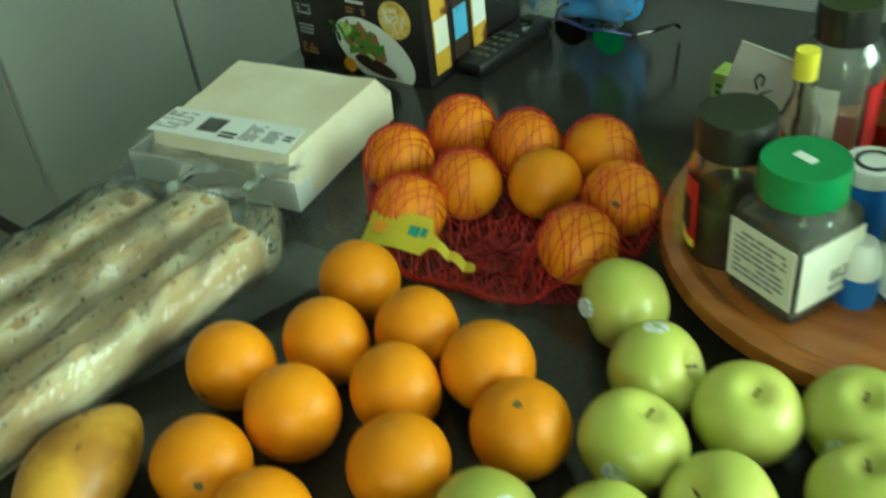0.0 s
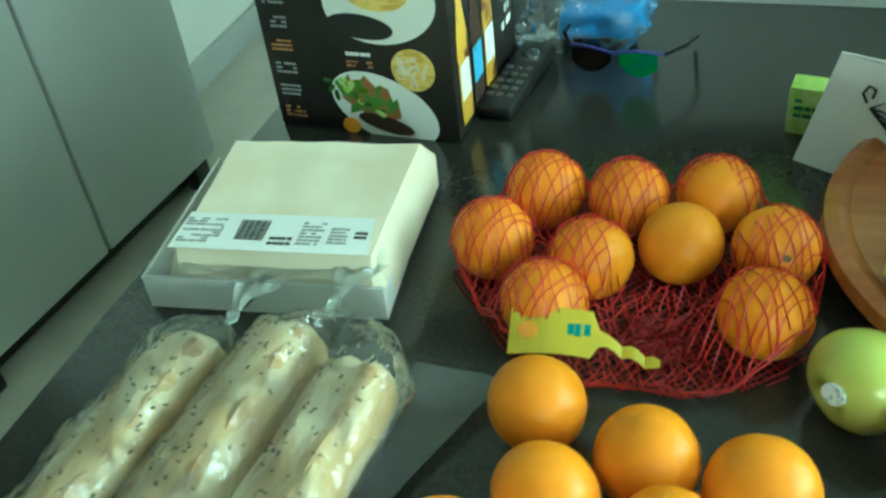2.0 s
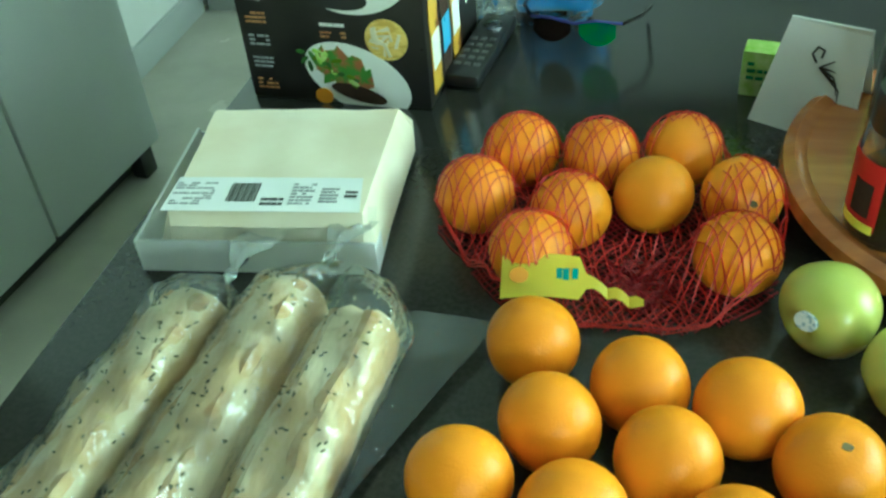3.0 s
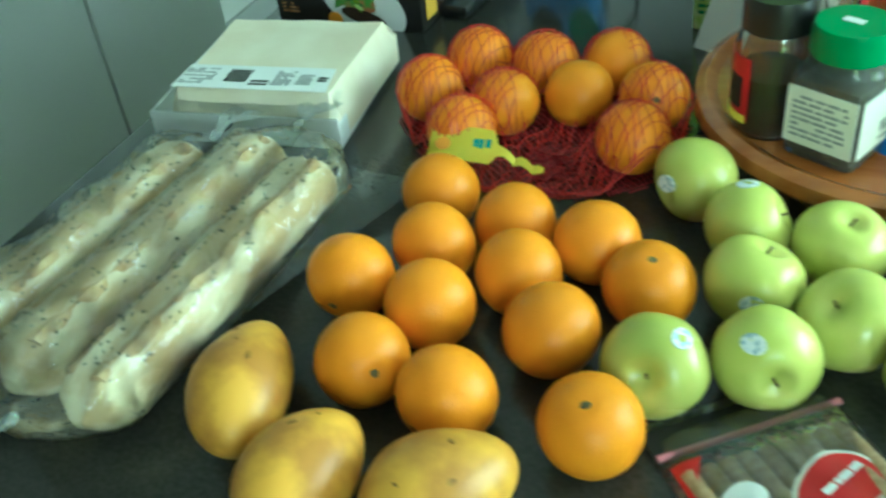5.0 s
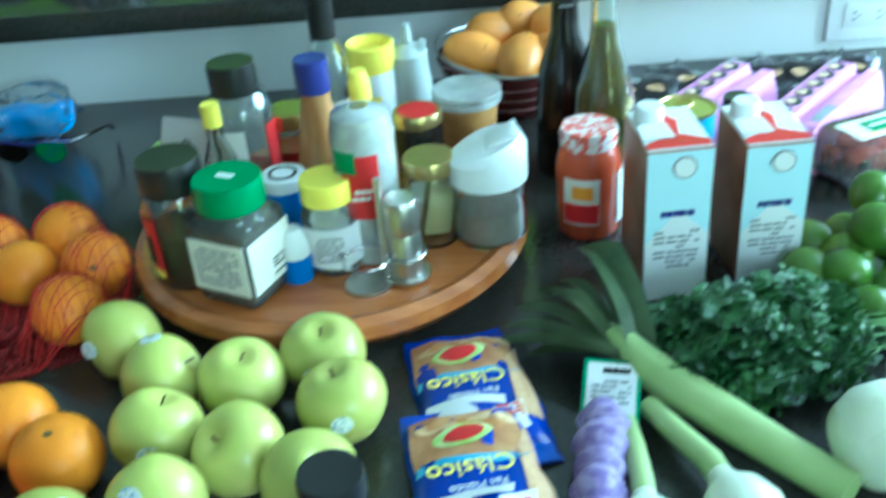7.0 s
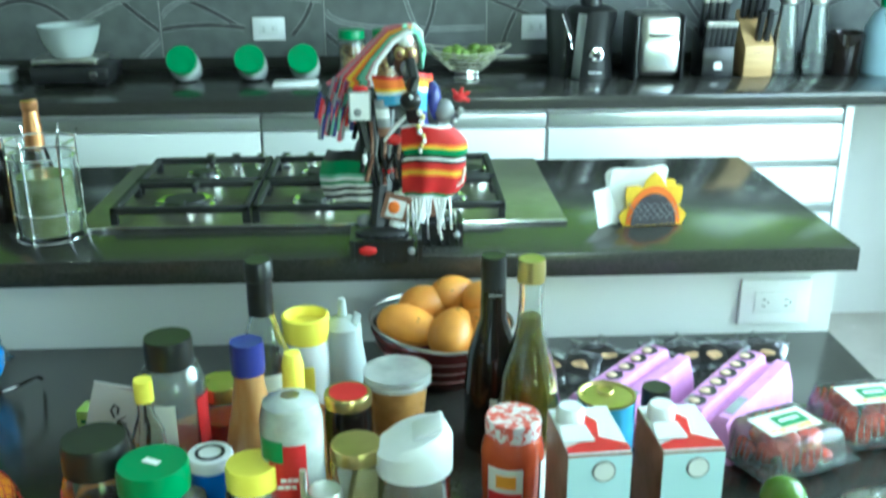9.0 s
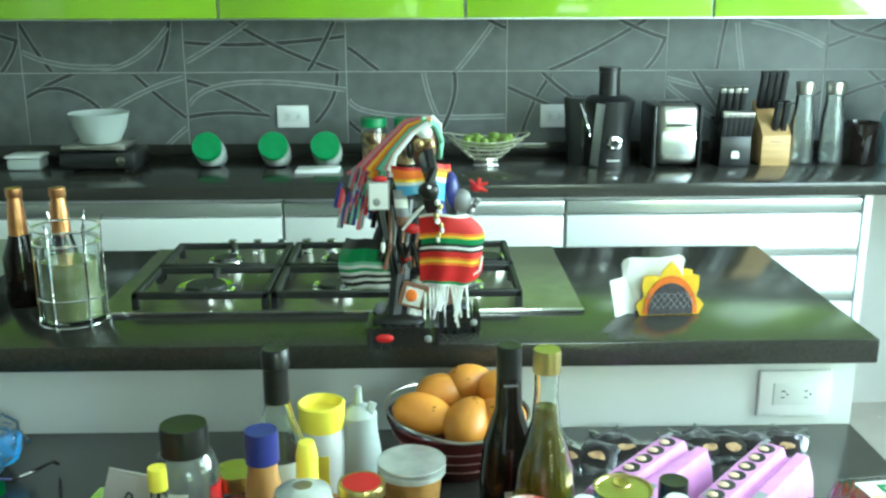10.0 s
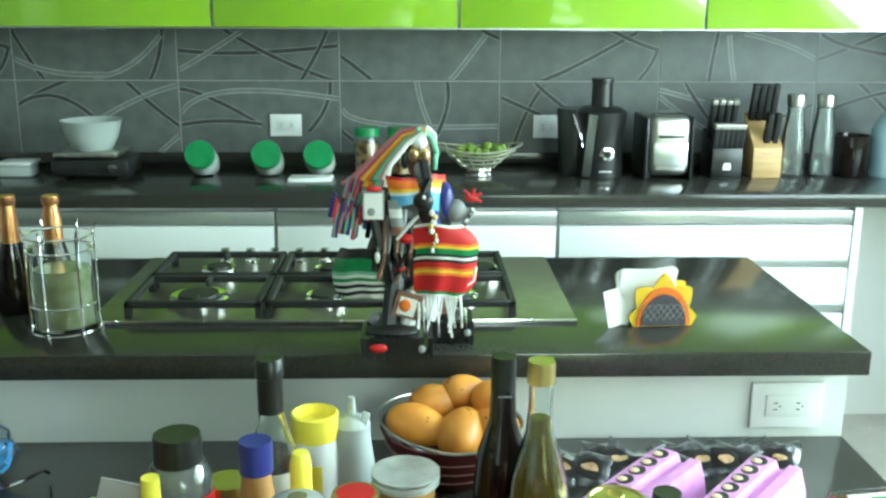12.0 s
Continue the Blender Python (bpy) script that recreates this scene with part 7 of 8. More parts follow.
dball((-0.055, -0.030, 0.045), 0.014, 0.012, 0.012, GREY)
# body with cloth strips and straps
dball((-0.030, 0.004, 0.130), 0.044, 0.030, 0.060, BLACK)
dball((-0.012, 0.0, 0.170), 0.042, 0.034, 0.085, BLACK)
dball((0.028, 0.004, 0.205), 0.036, 0.030, 0.055, BLACK)
for k in range(14):
    x = -0.050 + 0.0045 * k
    dtube([(x, -0.036, 0.195 + rr.uniform(-0.02, 0.03)), (x + rr.uniform(-0.006, 0.006), -0.046, 0.155), (x + rr.uniform(-0.01, 0.01), -0.042, 0.100 + rr.uniform(0, 0.03))], 0.0038, (BLACK, BLACK, BROWN, BLACK, GREY)[k % 5])
dball((-0.018, -0.040, 0.128), 0.010, 0.006, 0.006, RED)
dball((-0.008, -0.044, 0.176), 0.012, 0.008, 0.008, RED)
dsheet((GREY, WHITE, GREY, BROWN), 4, lambda u, v: (-0.036 + 0.020 * u + 0.006 * v, -0.044 - 0.004 * math.sin(u * 3), 0.236 - 0.055 * v))
dtube([(-0.022, -0.052, 0.176), (-0.006, -0.058, 0.198), (0.010, -0.060, 0.214)], [0.002, 0.004, 0.002], WHITE)
dball((-0.052, -0.048, 0.148), 0.004, 0.003, 0.009, WHITE)
# hanging lamp and its cord
dbox(-0.073, -0.050, 0.206, -0.041, -0.036, 0.249, GREY)
dbox(-0.071, -0.0515, 0.208, -0.043, -0.0502, 0.247, WHITE)
dball((-0.060, -0.052, 0.219), 0.006, 0.0015, 0.006, GREY)
dball((-0.056, -0.043, 0.252), 0.012, 0.006, 0.005, RED)
dtube([(-0.056, -0.038, 0.206), (-0.050, -0.040, 0.170), (-0.040, -0.040, 0.135)], 0.008, BLACK)
# red striped blanket held out in front
dsheet((WHITE, RED, RED, RED, RED, RED, RED, ORA, YEL, GRN, GRN, BLACK, WHITE, BLACK, RED, RED, ORA, YEL, ORA, RED, RED, RED, RED, RED, RED, GRN, WHITE), 14,
       lambda u, v: (0.003 + (0.072 + 0.030 * math.sin(math.pi * v) + 0.006 * math.sin(9 * v)) * u, -0.046 - 0.016 * math.sin(u * 3.0) + 0.004 * math.sin(u * 13) * v, 0.197 - 0.113 * v + 0.006 * u + 0.004 * math.sin(u * 5)))
for q in range(12):
    x = 0.012 + 0.062 * q / 11
    sw = rr.uniform(-0.012, 0.010)
    dtube([(x, -0.056, 0.088), (x + sw * 0.4, -0.062, 0.066), (x + sw, -0.062, 0.030 + rr.uniform(-0.010, 0.024))], 0.0022, WHITE, 5)
dtube([(0.098, -0.050, 0.134), (0.094, -0.054, 0.112), (0.070, -0.056, 0.096), (0.062, -0.060, 0.066), (0.066, -0.062, 0.040)], 0.0022, WHITE, 5)
# shoulder cloth, orange over blue
dsheet((RED, ORA, ORA, ORA, YEL, WHITE, SKY, SKY, SKY), 5, lambda u, v: (-0.040 + 0.046 * u + 0.012 * v, -0.036 - 0.012 * math.sin(u * 3) - 0.006 * v, 0.272 - 0.004 * u - 0.046 * v + 0.012 * u * v))
dsheet((RED, ORA, YEL, WHITE, SKY, SKY, SKY, SKY, NAVY, NAVY, NAVY), 5, lambda u, v: (0.026 + 0.026 * u + 0.006 * v, -0.034 + 0.05 * u * u, 0.276 - 0.012 * u - 0.078 * v))
dball((0.050, 0.0, 0.222), 0.016, 0.022, 0.034, NAVY)
# gloved arm and gold beads
dball((0.018, -0.054, 0.236), 0.016, 0.012, 0.014, BLACK)
dball((0.018, -0.066, 0.244), 0.003, 0.002, 0.003, WHITE)
dtube([(0.018, -0.030, 0.292), (0.024, -0.046, 0.268), (0.018, -0.050, 0.240)], 0.008, BLACK)
for k in range(9):
    dball((0.030 + 0.004 * math.sin(k * 1.4) + 0.0006 * k, -0.072, 0.222 - 0.007 * k), 0.0042 if k < 5 else 0.003, 0.003, 0.005, GOLD if k % 2 else WHITE)
# green skirt with white stripes
dsheet((BLACK, BLACK, BLACK, GRN, GRN, GRN, GRN, MINT, WHITE, GRN, WHITE, BLACK, WHITE, BLACK, WHITE, WHITE), 10,
       lambda u, v: (-0.032 - (0.080 + 0.014 * math.sin(math.pi * v)) * u, -0.036 + 0.045 * u * u + 0.003 * math.sin(u * 14), 0.152 - 0.076 * v - 0.014 * u * (1 if v < 0.9 else 0.4) * v + 0.004 * math.sin(4 * u)))
# head with goggles
dball((0.010, -0.002, 0.296), 0.021, 0.024, 0.034, BROWN)
dball((0.012, -0.018, 0.318), 0.012, 0.010, 0.010, WHITE)
for x in (0.003, 0.019):
    dball((x, -0.024, 0.300), 0.0085, 0.006, 0.010, GOLD)
    dball((x, -0.030, 0.300), 0.0045, 0.002, 0.006, BROWN)
dball((0.012, -0.026, 0.278), 0.009, 0.008, 0.012, GREY)
dball((-0.010, -0.022, 0.292), 0.006, 0.006, 0.014, BLACK)
# wool hair combed over to one side, in flat coloured bundles
combed = (PINK, PINK, GREY, PINK, RED, PINK, YEL, YEL, ORA, ORA, GRN, MINT, MINT, MINT, PINK, WHITE)
for k, idx in enumerate(combed):
    f = k / (len(combed) - 1)
    for q in range(2):
        dtube([(0.022 - 0.004 * q, -0.004 - 0.016 * f, 0.336 - 0.005 * f + 0.002 * q), (-0.006 - 0.010 * (1 - f), 0.002 - 0.026 * f, 0.333 - 0.016 * f),
               (-0.050 + 0.018 * f, 0.004 - 0.036 * f, 0.300 - 0.014 * f), (-0.096 + 0.054 * f + 0.003 * q, 0.006 - 0.040 * f, 0.256 + 0.008 * f - 0.010 * q)], 0.0040, idx, 6)
for k, idx in enumerate((MINT, MINT, MINT, PINK, MINT, WHITE)):
    dtube([(0.008 + 0.003 * k, -0.012 + 0.004 * k, 0.338), (0.030 + 0.001 * k, -0.010 + 0.004 * k, 0.326), (0.038, -0.008 + 0.004 * k, 0.300), (0.034, -0.006 + 0.004 * k, 0.276)], 0.0044, idx, 6)
for k in range(40):
    f = k / 39
    x1, z1 = -0.124 + 0.056 * f + rr.uniform(-0.006, 0.006), 0.166 + rr.uniform(0.0, 0.045)
    dtube([(-0.094 + 0.040 * f, 0.004 - 0.02 * f, 0.262), (-0.104 + 0.042 * f + rr.uniform(-0.006, 0.006), -0.004, 0.222), (x1 + 0.006, -0.008, z1 + 0.030), (x1, -0.008, z1)], 0.0042, (GREY, PINK, NAVY, NAVY, MINT, NAVY, RED, BLACK)[k % 8], 5)
for k in range(8):
    dtube([(-0.088 + 0.004 * k, 0.012, 0.258), (-0.108 + 0.003 * k, 0.012, 0.250 - 0.003 * k)], [0.005, 0.003], (PINK, NAVY, BLACK, RED)[k % 4], 5)
# grey arm holding a red bird
dball((0.068, -0.010, 0.212), 0.016, 0.014, 0.018, GREY)
dtube([(0.072, -0.012, 0.176), (0.084, -0.016, 0.200), (0.094, -0.020, 0.216)], 0.005, GREY)
for k in range(5):
    dball((0.076 + 0.004 * k, -0.021, 0.182 + 0.008 * k), 0.003, 0.002, 0.003, BLACK if k % 2 else WHITE)
dball((0.091, -0.020, 0.234), 0.010, 0.006, 0.007, RED)
for a in (-0.5, 0.5, 2.2, 1.3):
    dtube([(0.091, -0.02, 0.234), (0.091 + 0.018 * math.cos(a), -0.022, 0.235 + 0.014 * math.sin(a))], [0.005, 0.002], RED)
doll = part("folk_doll", dm, doll_mats, label="")
doll.matrix_world = pose(0.335, 1.790, W)
tagged(doll, "colourful folk doll with wool hair and a striped blanket", "doll")

nh = thing("napkin_holder", "sunflower-shaped felt napkin holder with white napkins", "napkin holder", 0.752, 1.862, W, 4)
pet = []
for k in range(25):
    a = radians(-6 + 192 * k / 24)
    rad = 0.054 + 0.020 * (1 - abs((k + 3) % 6 - 3) / 3)
    pet.append((rad * math.cos(a) * 0.86, max(0.0, 0.014 + rad * math.sin(a) * 1.05)))
pet = [(0.050, 0.0)] + pet[1:-1] + [(-0.050, 0.0)]
for yy, nm in ((-0.012, 1), (0.022, 0)):
    part("petal_panel", moved(slab(pet, -0.002, 0.002), Matrix.Translation((0, yy, 0)) @ UPRIGHT), M_sunyel, nh, "yellow felt petals")
half = [(0.046 * math.cos(math.pi * k / 20), 0.002 + 0.066 * math.sin(math.pi * k / 20)) for k in range(21)]
part("orange_ring", moved(slab(half, 0.0022, 0.0040), Matrix.Translation((0, -0.012, 0)) @ UPRIGHT), M_sunor, nh, "orange felt ring")
half = [(0.038 * math.cos(math.pi * k / 20), 0.002 + 0.054 * math.sin(math.pi * k / 20)) for k in range(21)]
part("dark_centre", moved(slab(half, 0.0042, 0.0062), Matrix.Translation((0, -0.012, 0)) @ UPRIGHT), M_felt, nh, "charcoal felt centre")
for k in range(-3, 4):
    for sg in (1, -1):
        part("stitch_line", tube([(k * 0.011 - sg * 0.012, -0.0186, 0.004 + 0.008), (k * 0.011 + sg * 0.010, -0.0186, 0.040)], 0.0005, 4), M_grey, nh)
part("base", box(-0.056, -0.010, 0.0, 0.056, 0.020, 0.004), M_black, nh)
for k in range(5):
    part("napkin", moved(wobble(box(-0.055, -0.0012, 0, 0.045, 0.0012, 0.088), 0.003, 30, k), pose(-0.012 - 0.003 * k, -0.004 + 0.005 * k, 0.005, 3 * (k - 2), -10 + 4 * k, -4 + 3 * k)), M_card, nh, "folded white paper napkin")
part("napkin", moved(wobble(box(-0.03, -0.001, 0, 0.03, 0.001, 0.06), 0.006, 30, 8), pose(-0.062, -0.004, 0.004, -10, -8, 20)), M_card, nh)

wr = thing("bottle_caddy", "glass cylinder caddy with a chrome wire frame", "bottle caddy", -0.230, 1.846, W)
part("glass", shell([(0.050, 0.008), (0.053, 0.012), (0.053, 0.140)], 0.004, 32), M_glass, wr)
part("contents", lathe([(0, 0.014), (0.046, 0.014), (0.046, 0.110), (0, 0.110)], 24), mat("pale_oil_infusion", (0.34, 0.36, 0.16), (0.50, 0.52, 0.34), rough=0.2, scale=26, trans=0.3), wr)
for z in (0.004, 0.050, 0.142, 0.165):
    part("wire_ring", tube([(0.057 * math.cos(a), 0.057 * math.sin(a), z) for a in (k * math.pi / 16 for k in range(32))], 0.0018, 6, closed=True), M_chrome, wr)
for k in range(6):
    a = k * math.pi / 3 + 0.3
    part("wire_upright", tube([(0.057 * math.cos(a), 0.057 * math.sin(a), 0.004), (0.057 * math.cos(a), 0.057 * math.sin(a), 0.168), (0.062 * math.cos(a), 0.062 * math.sin(a), 0.180)], 0.0017, 6), M_chrome, wr)
    part("foot", lathe([(0, 0), (0.006, 0.001), (0.006, 0.006), (0, 0.008)], 10, m=Matrix.Translation((0.057 * math.cos(a), 0.057 * math.sin(a), 0))), M_chrome, wr)
for ch in wr.children:
    ch.scale = (0.92, 0.92, 0.97)
for x, y in ((-0.275, 1.945), (-0.348, 1.945)):
    t = thing("beer_bottle", "brown glass bottle with a copper foil neck", "bottle", x, y, W, 0, "foil-necked bottles")
    part("body", lathe([(0, 0), (0.028, 0), (0.030, 0.005), (0.030, 0.085), (0.016, 0.125), (0.0135, 0.14), (0, 0.14)], 28), M_wine, t)
    part("foil", lathe([(0.0165, 0.122), (0.0150, 0.160), (0.0120, 0.188), (0.0140, 0.191), (0.0135, 0.204), (0, 0.206)], 24), M_copper, t, "copper foil neck")
bd = thing("stone_board", "grey-green stone board on low feet", "board", -0.535, 2.02, W)
part("slab", box(-0.13, -0.14, 0.035, 0.13, 0.17, 0.055, 0.004), M_granite, bd)
for x in (-0.11, 0.11):
    for y in (-0.12, 0.15):
        part("foot", lathe([(0, 0), (0.010, 0), (0.010, 0.034), (0, 0.034)], 12, m=Matrix.Translation((x, y, 0))), M_black, bd)

# ---- along the back worktop ----
YB = 3.30
sc = thing("kitchen_scale", "dark kitchen scale with a steel platform", "scale", -0.635, YB, W)
part("body", box(-0.112, -0.08, 0.008, 0.118, 0.08, 0.060, 0.012), M_black, sc)
part("platform", box(-0.105, -0.07, 0.064, 0.085, 0.07, 0.080, 0.004), M_steel, sc)
part("dial", lathe([(0, 0), (0.014, 0), (0.013, 0.008), (0, 0.009)], 20, m=pose(0.075, -0.08, 0.036, 90)), M_chrome, sc, "round bright dial")
for x in (-0.09, 0.09):
    part("foot", box(x - 0.012, -0.06, 0, x + 0.012, 0.06, 0.008), M_black, sc)
bo = thing("mixing_bowl", "frosted white plastic bowl on the scale", "bowl", -0.640, YB, W + 0.0805)
part("bowl_wall", lathe([(0, 0), (0.052, 0), (0.058, 0.003), (0.078, 0.045), (0.089, 0.088), (0.091, 0.090), (0.088, 0.091), (0.074, 0.045), (0.054, 0.008), (0, 0.007)], 36), M_frost, bo)


def candy_jar(x, fill):
    t = thing("storage_jar", "tilted glass jar with a round green lid", "jar", x, YB, W, 0, "green-lidded storage jars")
    q = pose(0, 0, 0.048, 62, 0, 0)
    part("body", moved(lathe([(0, -0.060), (0.040, -0.058), (0.047, -0.040), (0.047, 0.010), (0.040, 0.030), (0.038, 0.038)], 28), q), M_haze, t)
    if fill:
        part("contents", moved(lathe([(0, -0.056), (0.036, -0.054), (0.043, -0.036), (0.043, 0.0), (0, 0.002)], 24), q), fill, t)
    part("base", moved(lathe([(0, 0), (0.030, 0), (0.026, 0.010), (0, 0.010)], 24), pose(0, 0.005, 0)), M_glass, t)
    part("lid", moved(lid(0.045, 0.036, 0.022), q), M_greenlid, t, "round green lid")
    return t


M_palewire = mat("satin_wire", (0.60, 0.60, 0.46), (0.50, 0.50, 0.38), rough=0.35, metal=0.7, scale=30)
M_smalllime = mat("small_lime_skin", (0.26, 0.36, 0.05), (0.14, 0.24, 0.03), rough=0.4, scale=30, vary=0.25)
M_greens = mat("green_sweets", (0.12, 0.42, 0.08), (0.5, 0.62, 0.35), rough=0.5, scale=70, lo=0.44, hi=0.54)
candy_jar(-0.310, None)
candy_jar(-0.110, M_mayo)
candy_jar(0.048, M_greens)
for x in (0.192, 0.295):
    t = thing("nut_jar", "glass jar of mixed nuts with a green lid", "jar", x, YB + 0.03, W, 0, "upright green-lidded jars")
    part("body", shell([(0.036, 0), (0.041, 0.006), (0.041, 0.110), (0.036, 0.122)], 0.003), M_glass, t)
    part("contents", lathe([(0, 0.004), (0.0375, 0.005), (0.0375, 0.100), (0, 0.102)], 24), mat("mixed_nuts", (0.42, 0.24, 0.09), (0.14, 0.06, 0.02), rough=0.6, scale=70, lo=0.45, hi=0.55), t)
    part("lid", lid(0.040, 0.120, 0.026), M_greenlid, t)
t = thing("paper_towel_piece", "crumpled white paper napkin on the worktop", "napkin", 0.03, 3.20, W)
part("sheet", wobble(box(-0.065, -0.03, 0.001, 0.065, 0.03, 0.014, 0.004), 0.006, 30, 2), M_card, t)
bk = thing("wire_fruit_basket", "open curved wire basket on a flat foot", "basket", 0.538, YB, W)
for k in range(5):
    f = k / 4
    a0 = 0.050 + 0.085 * f
    part("wire", tube([(a0 * math.cos(a) * 1.0, 0.62 * a0 * math.sin(a), 0.028 + 0.052 * f + 0.020 * f * math.cos(a) ** 2) for a in (q * math.pi / 18 for q in range(36))], 0.0030, 6, closed=True), M_palewire, bk)
for k in range(10):
    a = 2 * math.pi * k / 10
    part("wire", tube([(0.045 * math.cos(a), 0.028 * math.sin(a), 0.024), (0.135 * math.cos(a), 0.084 * math.sin(a), 0.084 + 0.018 * math.cos(a) ** 2)], 0.0022, 5), M_palewire, bk)
part("foot", box(-0.040, -0.03, 0, 0.040, 0.03, 0.006, 0.002), M_chrome, bk)
part("foot_post", box(-0.036, -0.02, 0.006, 0.036, 0.02, 0.024, 0.002), M_chrome, bk)
rr = random.Random(14)
for k in range(26):
    a, q = rr.uniform(0, 6.283), math.sqrt(rr.random())
    t = thing("small_lime", "small green lime piled in the wire basket", "lime", 0.538 + 0.085 * q * math.cos(a), YB + 0.048 * q * math.sin(a), W + 0.032 + 0.046 * (1 - q) * rr.random() + 0.030 * q, 0, "limes in the basket")
    part("peel", lathe([(0, 0), (0.012, 0.003), (0.0175, 0.017), (0.012, 0.031), (0, 0.035)], 16), M_smalllime, t)

ju = thing("juicer", "tall black and chrome electric juicer", "juicer", 0.915, YB, W)
part("motor_body", lathe([(0, 0), (0.070, 0), (0.072, 0.010), (0.066, 0.12), (0.078, 0.175), (0.080, 0.200), (0.055, 0.215), (0, 0.215)], 36, sy=0.85), M_black, ju)
part("feed_tube", lathe([(0.033, 0.210), (0.031, 0.285), (0.034, 0.287), (0.034, 0.300), (0, 0.300)], 24), M_black, ju)
part("knob_ring", lathe([(0, 0), (0.022, 0), (0.022, 0.006), (0.016, 0.008), (0, 0.008)], 28, m=pose(0.010, -0.056, 0.075, 90)), M_chrome, ju, "bright round control")
part("knob", lathe([(0, 0.008), (0.011, 0.008), (0.010, 0.014), (0, 0.014)], 20, m=pose(0.010, -0.056, 0.075, 90)), M_black, ju)
part("chrome_strip", moved(box(-0.010, -0.002, 0, 0.016, 0.002, 0.19, 0.001), pose(-0.052, -0.052, 0.006, 0, 5, -30)), M_alu, ju, "bright side panel")
bars(0.040, 0.008, 1, M_card, ju, pose(0.008, -0.0640, 0.022, 90), "name_shape", 3, 1.0)
jg = thing("juicer_jug", "smoky dark plastic juicer jug with a handle", "jug", 0.838, YB + 0.04, W)
part("jug_wall", lathe([(0, 0), (0.040, 0), (0.043, 0.005), (0.055, 0.20), (0.052, 0.205), (0, 0.203)], 28), mat("smoky_plastic", (0.03, 0.032, 0.03), rough=0.15, scale=8), jg)
part("handle", tube([(-0.010, -0.052, 0.19), (0.012, -0.070, 0.12), (0.026, -0.062, 0.05)], [0.003, 0.005, 0.004], 8), M_chrome, jg)
to = thing("toaster", "brushed steel toaster with black ends", "toaster", 1.112, YB, W)
part("shell", box(-0.062, -0.09, 0.012, 0.062, 0.09, 0.195, 0.022, seg=3), M_steel, to)
part("end_cap", box(-0.078, -0.085, 0.0, -0.063, 0.085, 0.190, 0.008), M_black, to)
part("end_cap", box(0.063, -0.085, 0.0, 0.074, 0.085, 0.190, 0.008), M_black, to)
part("front_panel", box(-0.052, -0.0935, 0.045, 0.052, -0.0905, 0.115, 0.002), M_alu, to, "bright front panel")
# black plate on the closed shell paints the shade in the bread slot
part("slot", box(-0.045, -0.05, 0.1952, 0.045, -0.02, 0.197), M_ink, to)
part("lever", box(-0.040, -0.104, 0.130, 0.040, -0.094, 0.138, 0.002), M_black, to)


def knife(t, x, y, z, m_handle, steel_end, tilt, ln=0.11):
    k = part("knife_handle", moved(box(-0.009, -0.012, 0, 0.009, 0.012, ln, 0.004), pose(x, y, z, tilt, 0, 0)), m_handle, t)
    part("rivet_cap", moved(box(-0.0092, -0.0122, ln - 0.016, 0.0092, 0.0122, ln + 0.001, 0.003), pose(x, y, z, tilt, 0, 0)), M_steel if steel_end else m_handle, k)


kb = thing("knife_block", "black knife block with steel-capped knives", "knife block", 1.300, YB, W)
bm = box(-0.048, -0.05, 0, 0.048, 0.07, 0.14, 0.004)
for v in bm.verts:
    v.co.z *= 1 if v.co.y > 0 else 0.66
part("block", bm, M_black, kb)
for k in range(6):
    knife(kb, -0.040 + k * 0.016, -0.035, 0.085, M_black, True, 14, 0.085)
for k in range(4):
    knife(kb, -0.034 + k * 0.022, 0.035, 0.125, M_black, True, 16, 0.115)
part("badge", moved(slab([(-0.012, 0), (0.012, 0), (0.012, 0.016), (0.008, 0.022), (-0.008, 0.022), (-0.012, 0.016)], 0, 0.001), Matrix.Translation((0.0, -0.0504, 0.025)) @ UPRIGHT), M_card, kb, "white arched badge")
kb = thing("knife_block", "pale beech knife block with black knives", "knife block", 1.425, YB, W)
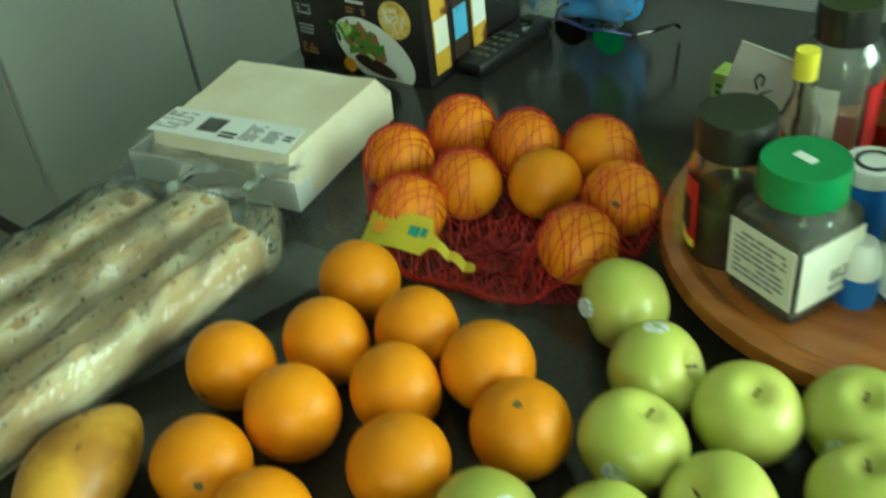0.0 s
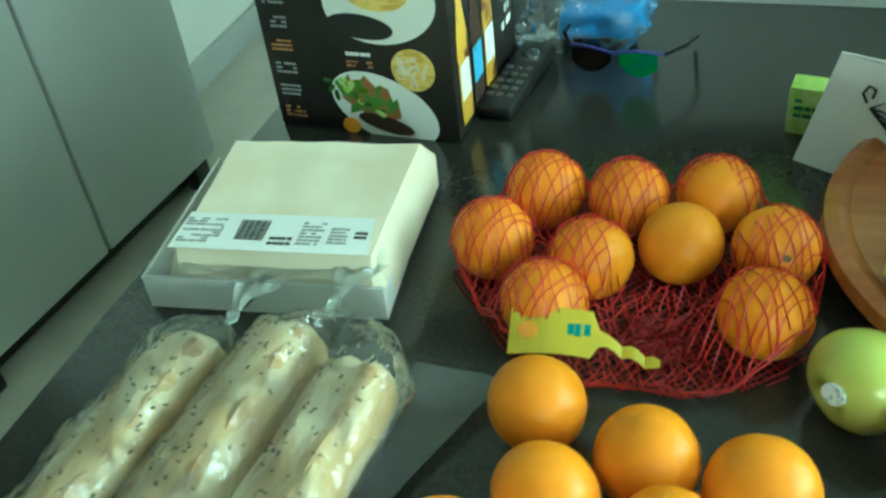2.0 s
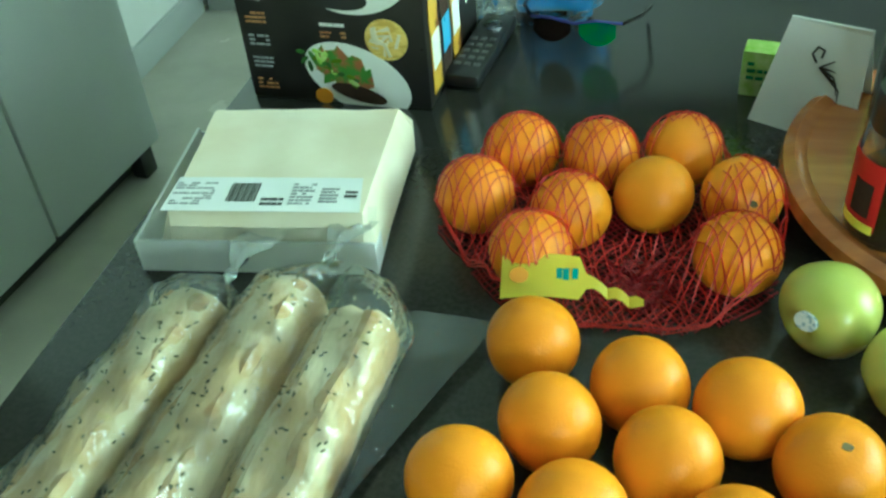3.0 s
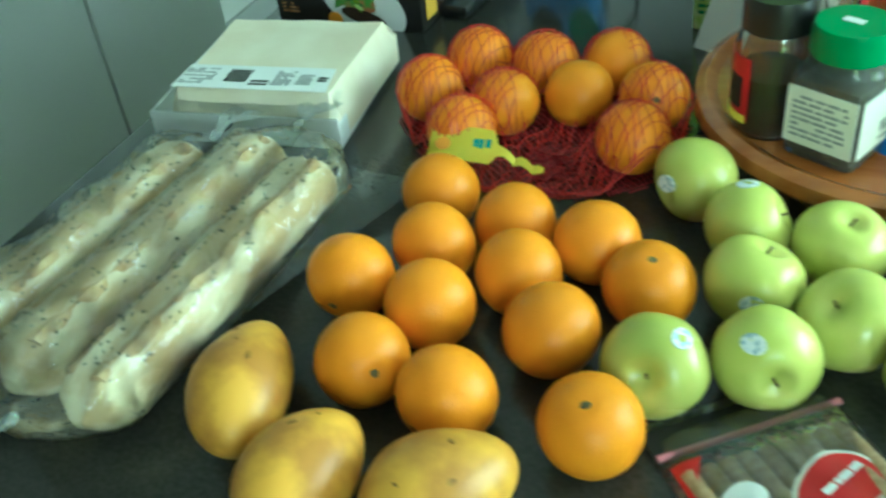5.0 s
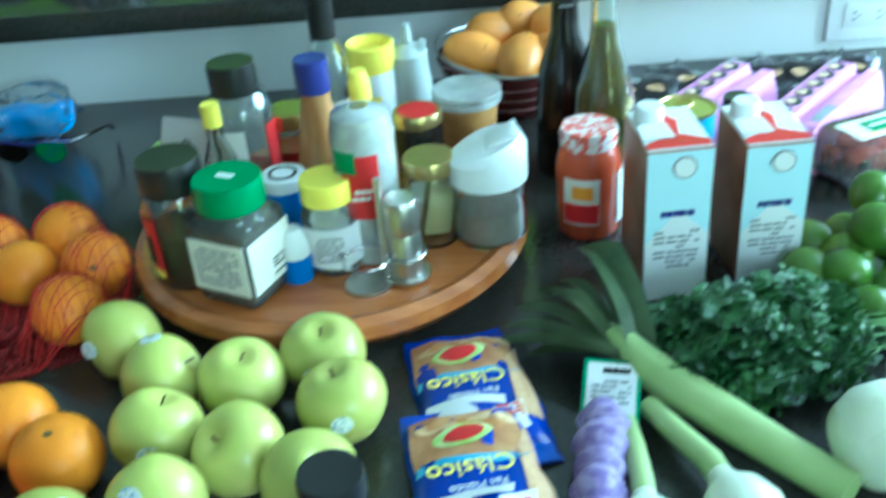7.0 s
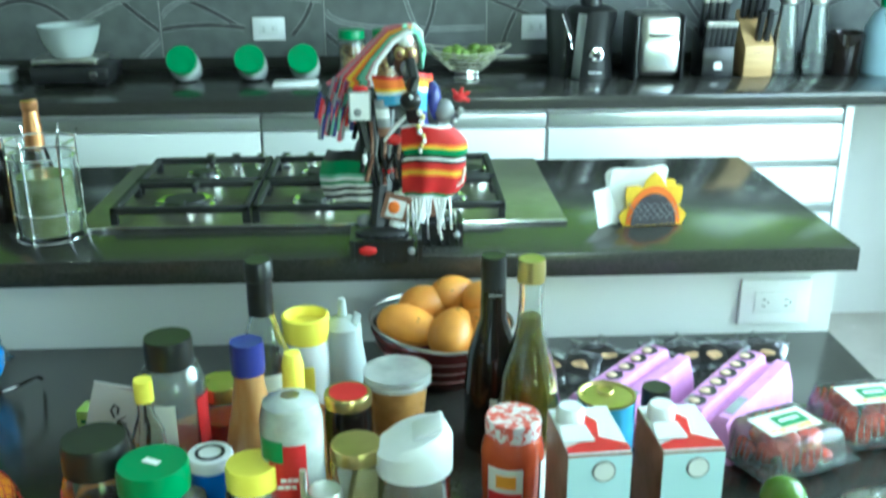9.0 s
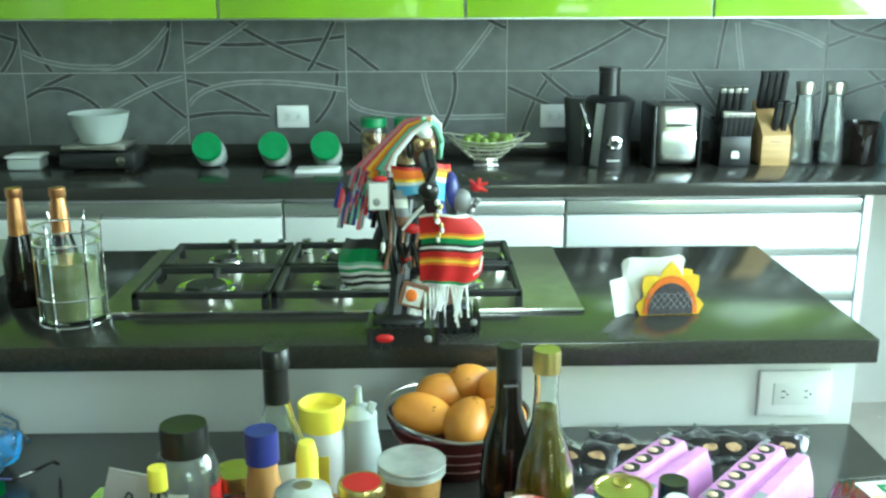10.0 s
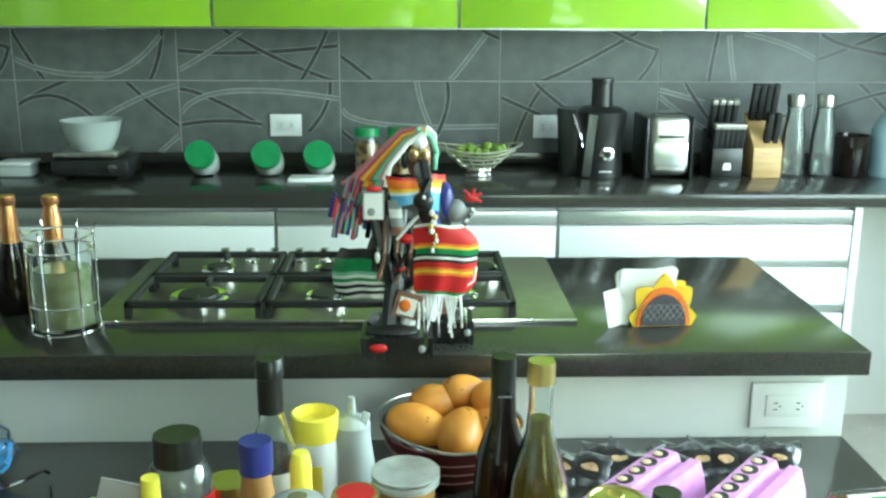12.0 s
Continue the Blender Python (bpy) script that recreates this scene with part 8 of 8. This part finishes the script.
bm = box(-0.045, -0.05, 0, 0.045, 0.07, 0.19, 0.004)
for v in bm.verts:
    v.co.z *= 1 if v.co.y > 0 else 0.50
part("block", bm, M_blockwood, kb)
for k in range(4):
    knife(kb, -0.032 + k * 0.021, 0.035, 0.170, M_black, False, 15, 0.115)
for k in range(2):
    knife(kb, 0.0 + k * 0.025, -0.02, 0.100, M_black, False, 15, 0.10)
bars(0.035, 0.005, 1, M_brownprint, kb, pose(0, -0.0505, 0.075, 90), "name_shape", 2, 1.0)
for x in (1.520, 1.612):
    t = thing("glass_carafe", "slim clear glass carafe with a steel lid", "carafe", x, YB, W, 0, "glass carafes")
    part("body", shell([(0.034, 0), (0.037, 0.006), (0.036, 0.12), (0.028, 0.18), (0.0245, 0.215)], 0.003, 28), M_clearpl, t)
    part("lid", lathe([(0.022, 0.212), (0.027, 0.216), (0.030, 0.248), (0.028, 0.252), (0, 0.250)], 28), M_steel, t, "flared steel lid")
t = thing("dark_glass_pot", "dark smoked glass pot with a handle", "pot", 1.705, YB, W)
part("pot_wall", lathe([(0, 0), (0.052, 0), (0.056, 0.006), (0.058, 0.125), (0.054, 0.128), (0.052, 0.12), (0, 0.118)], 30), M_wine, t)
part("handle", tube([(0.056, 0, 0.11), (0.085, 0, 0.10), (0.085, 0, 0.045), (0.056, 0, 0.03)], 0.006, 8), M_black, t)
t = thing("water_jug", "translucent pale blue plastic jug with a green cap", "jug", 1.83, YB, W)
part("jug_wall", lathe([(0, 0), (0.060, 0), (0.065, 0.008), (0.062, 0.14), (0.040, 0.185), (0.022, 0.20), (0, 0.2)], 28), mat("pale_blue_plastic", (0.42, 0.60, 0.66), rough=0.3, scale=8, trans=0.3), t)
part("cap", lid(0.024, 0.2, 0.03), M_greenlid, t)
t = thing("white_container", "low white plastic container beside the scale", "container", -0.87, YB, W)
part("tub", box(-0.05, -0.04, 0, 0.05, 0.04, 0.035, 0.008), M_frost, t)
part("lid", box(-0.053, -0.043, 0.036, 0.053, 0.043, 0.046, 0.004), M_whitepl, t)
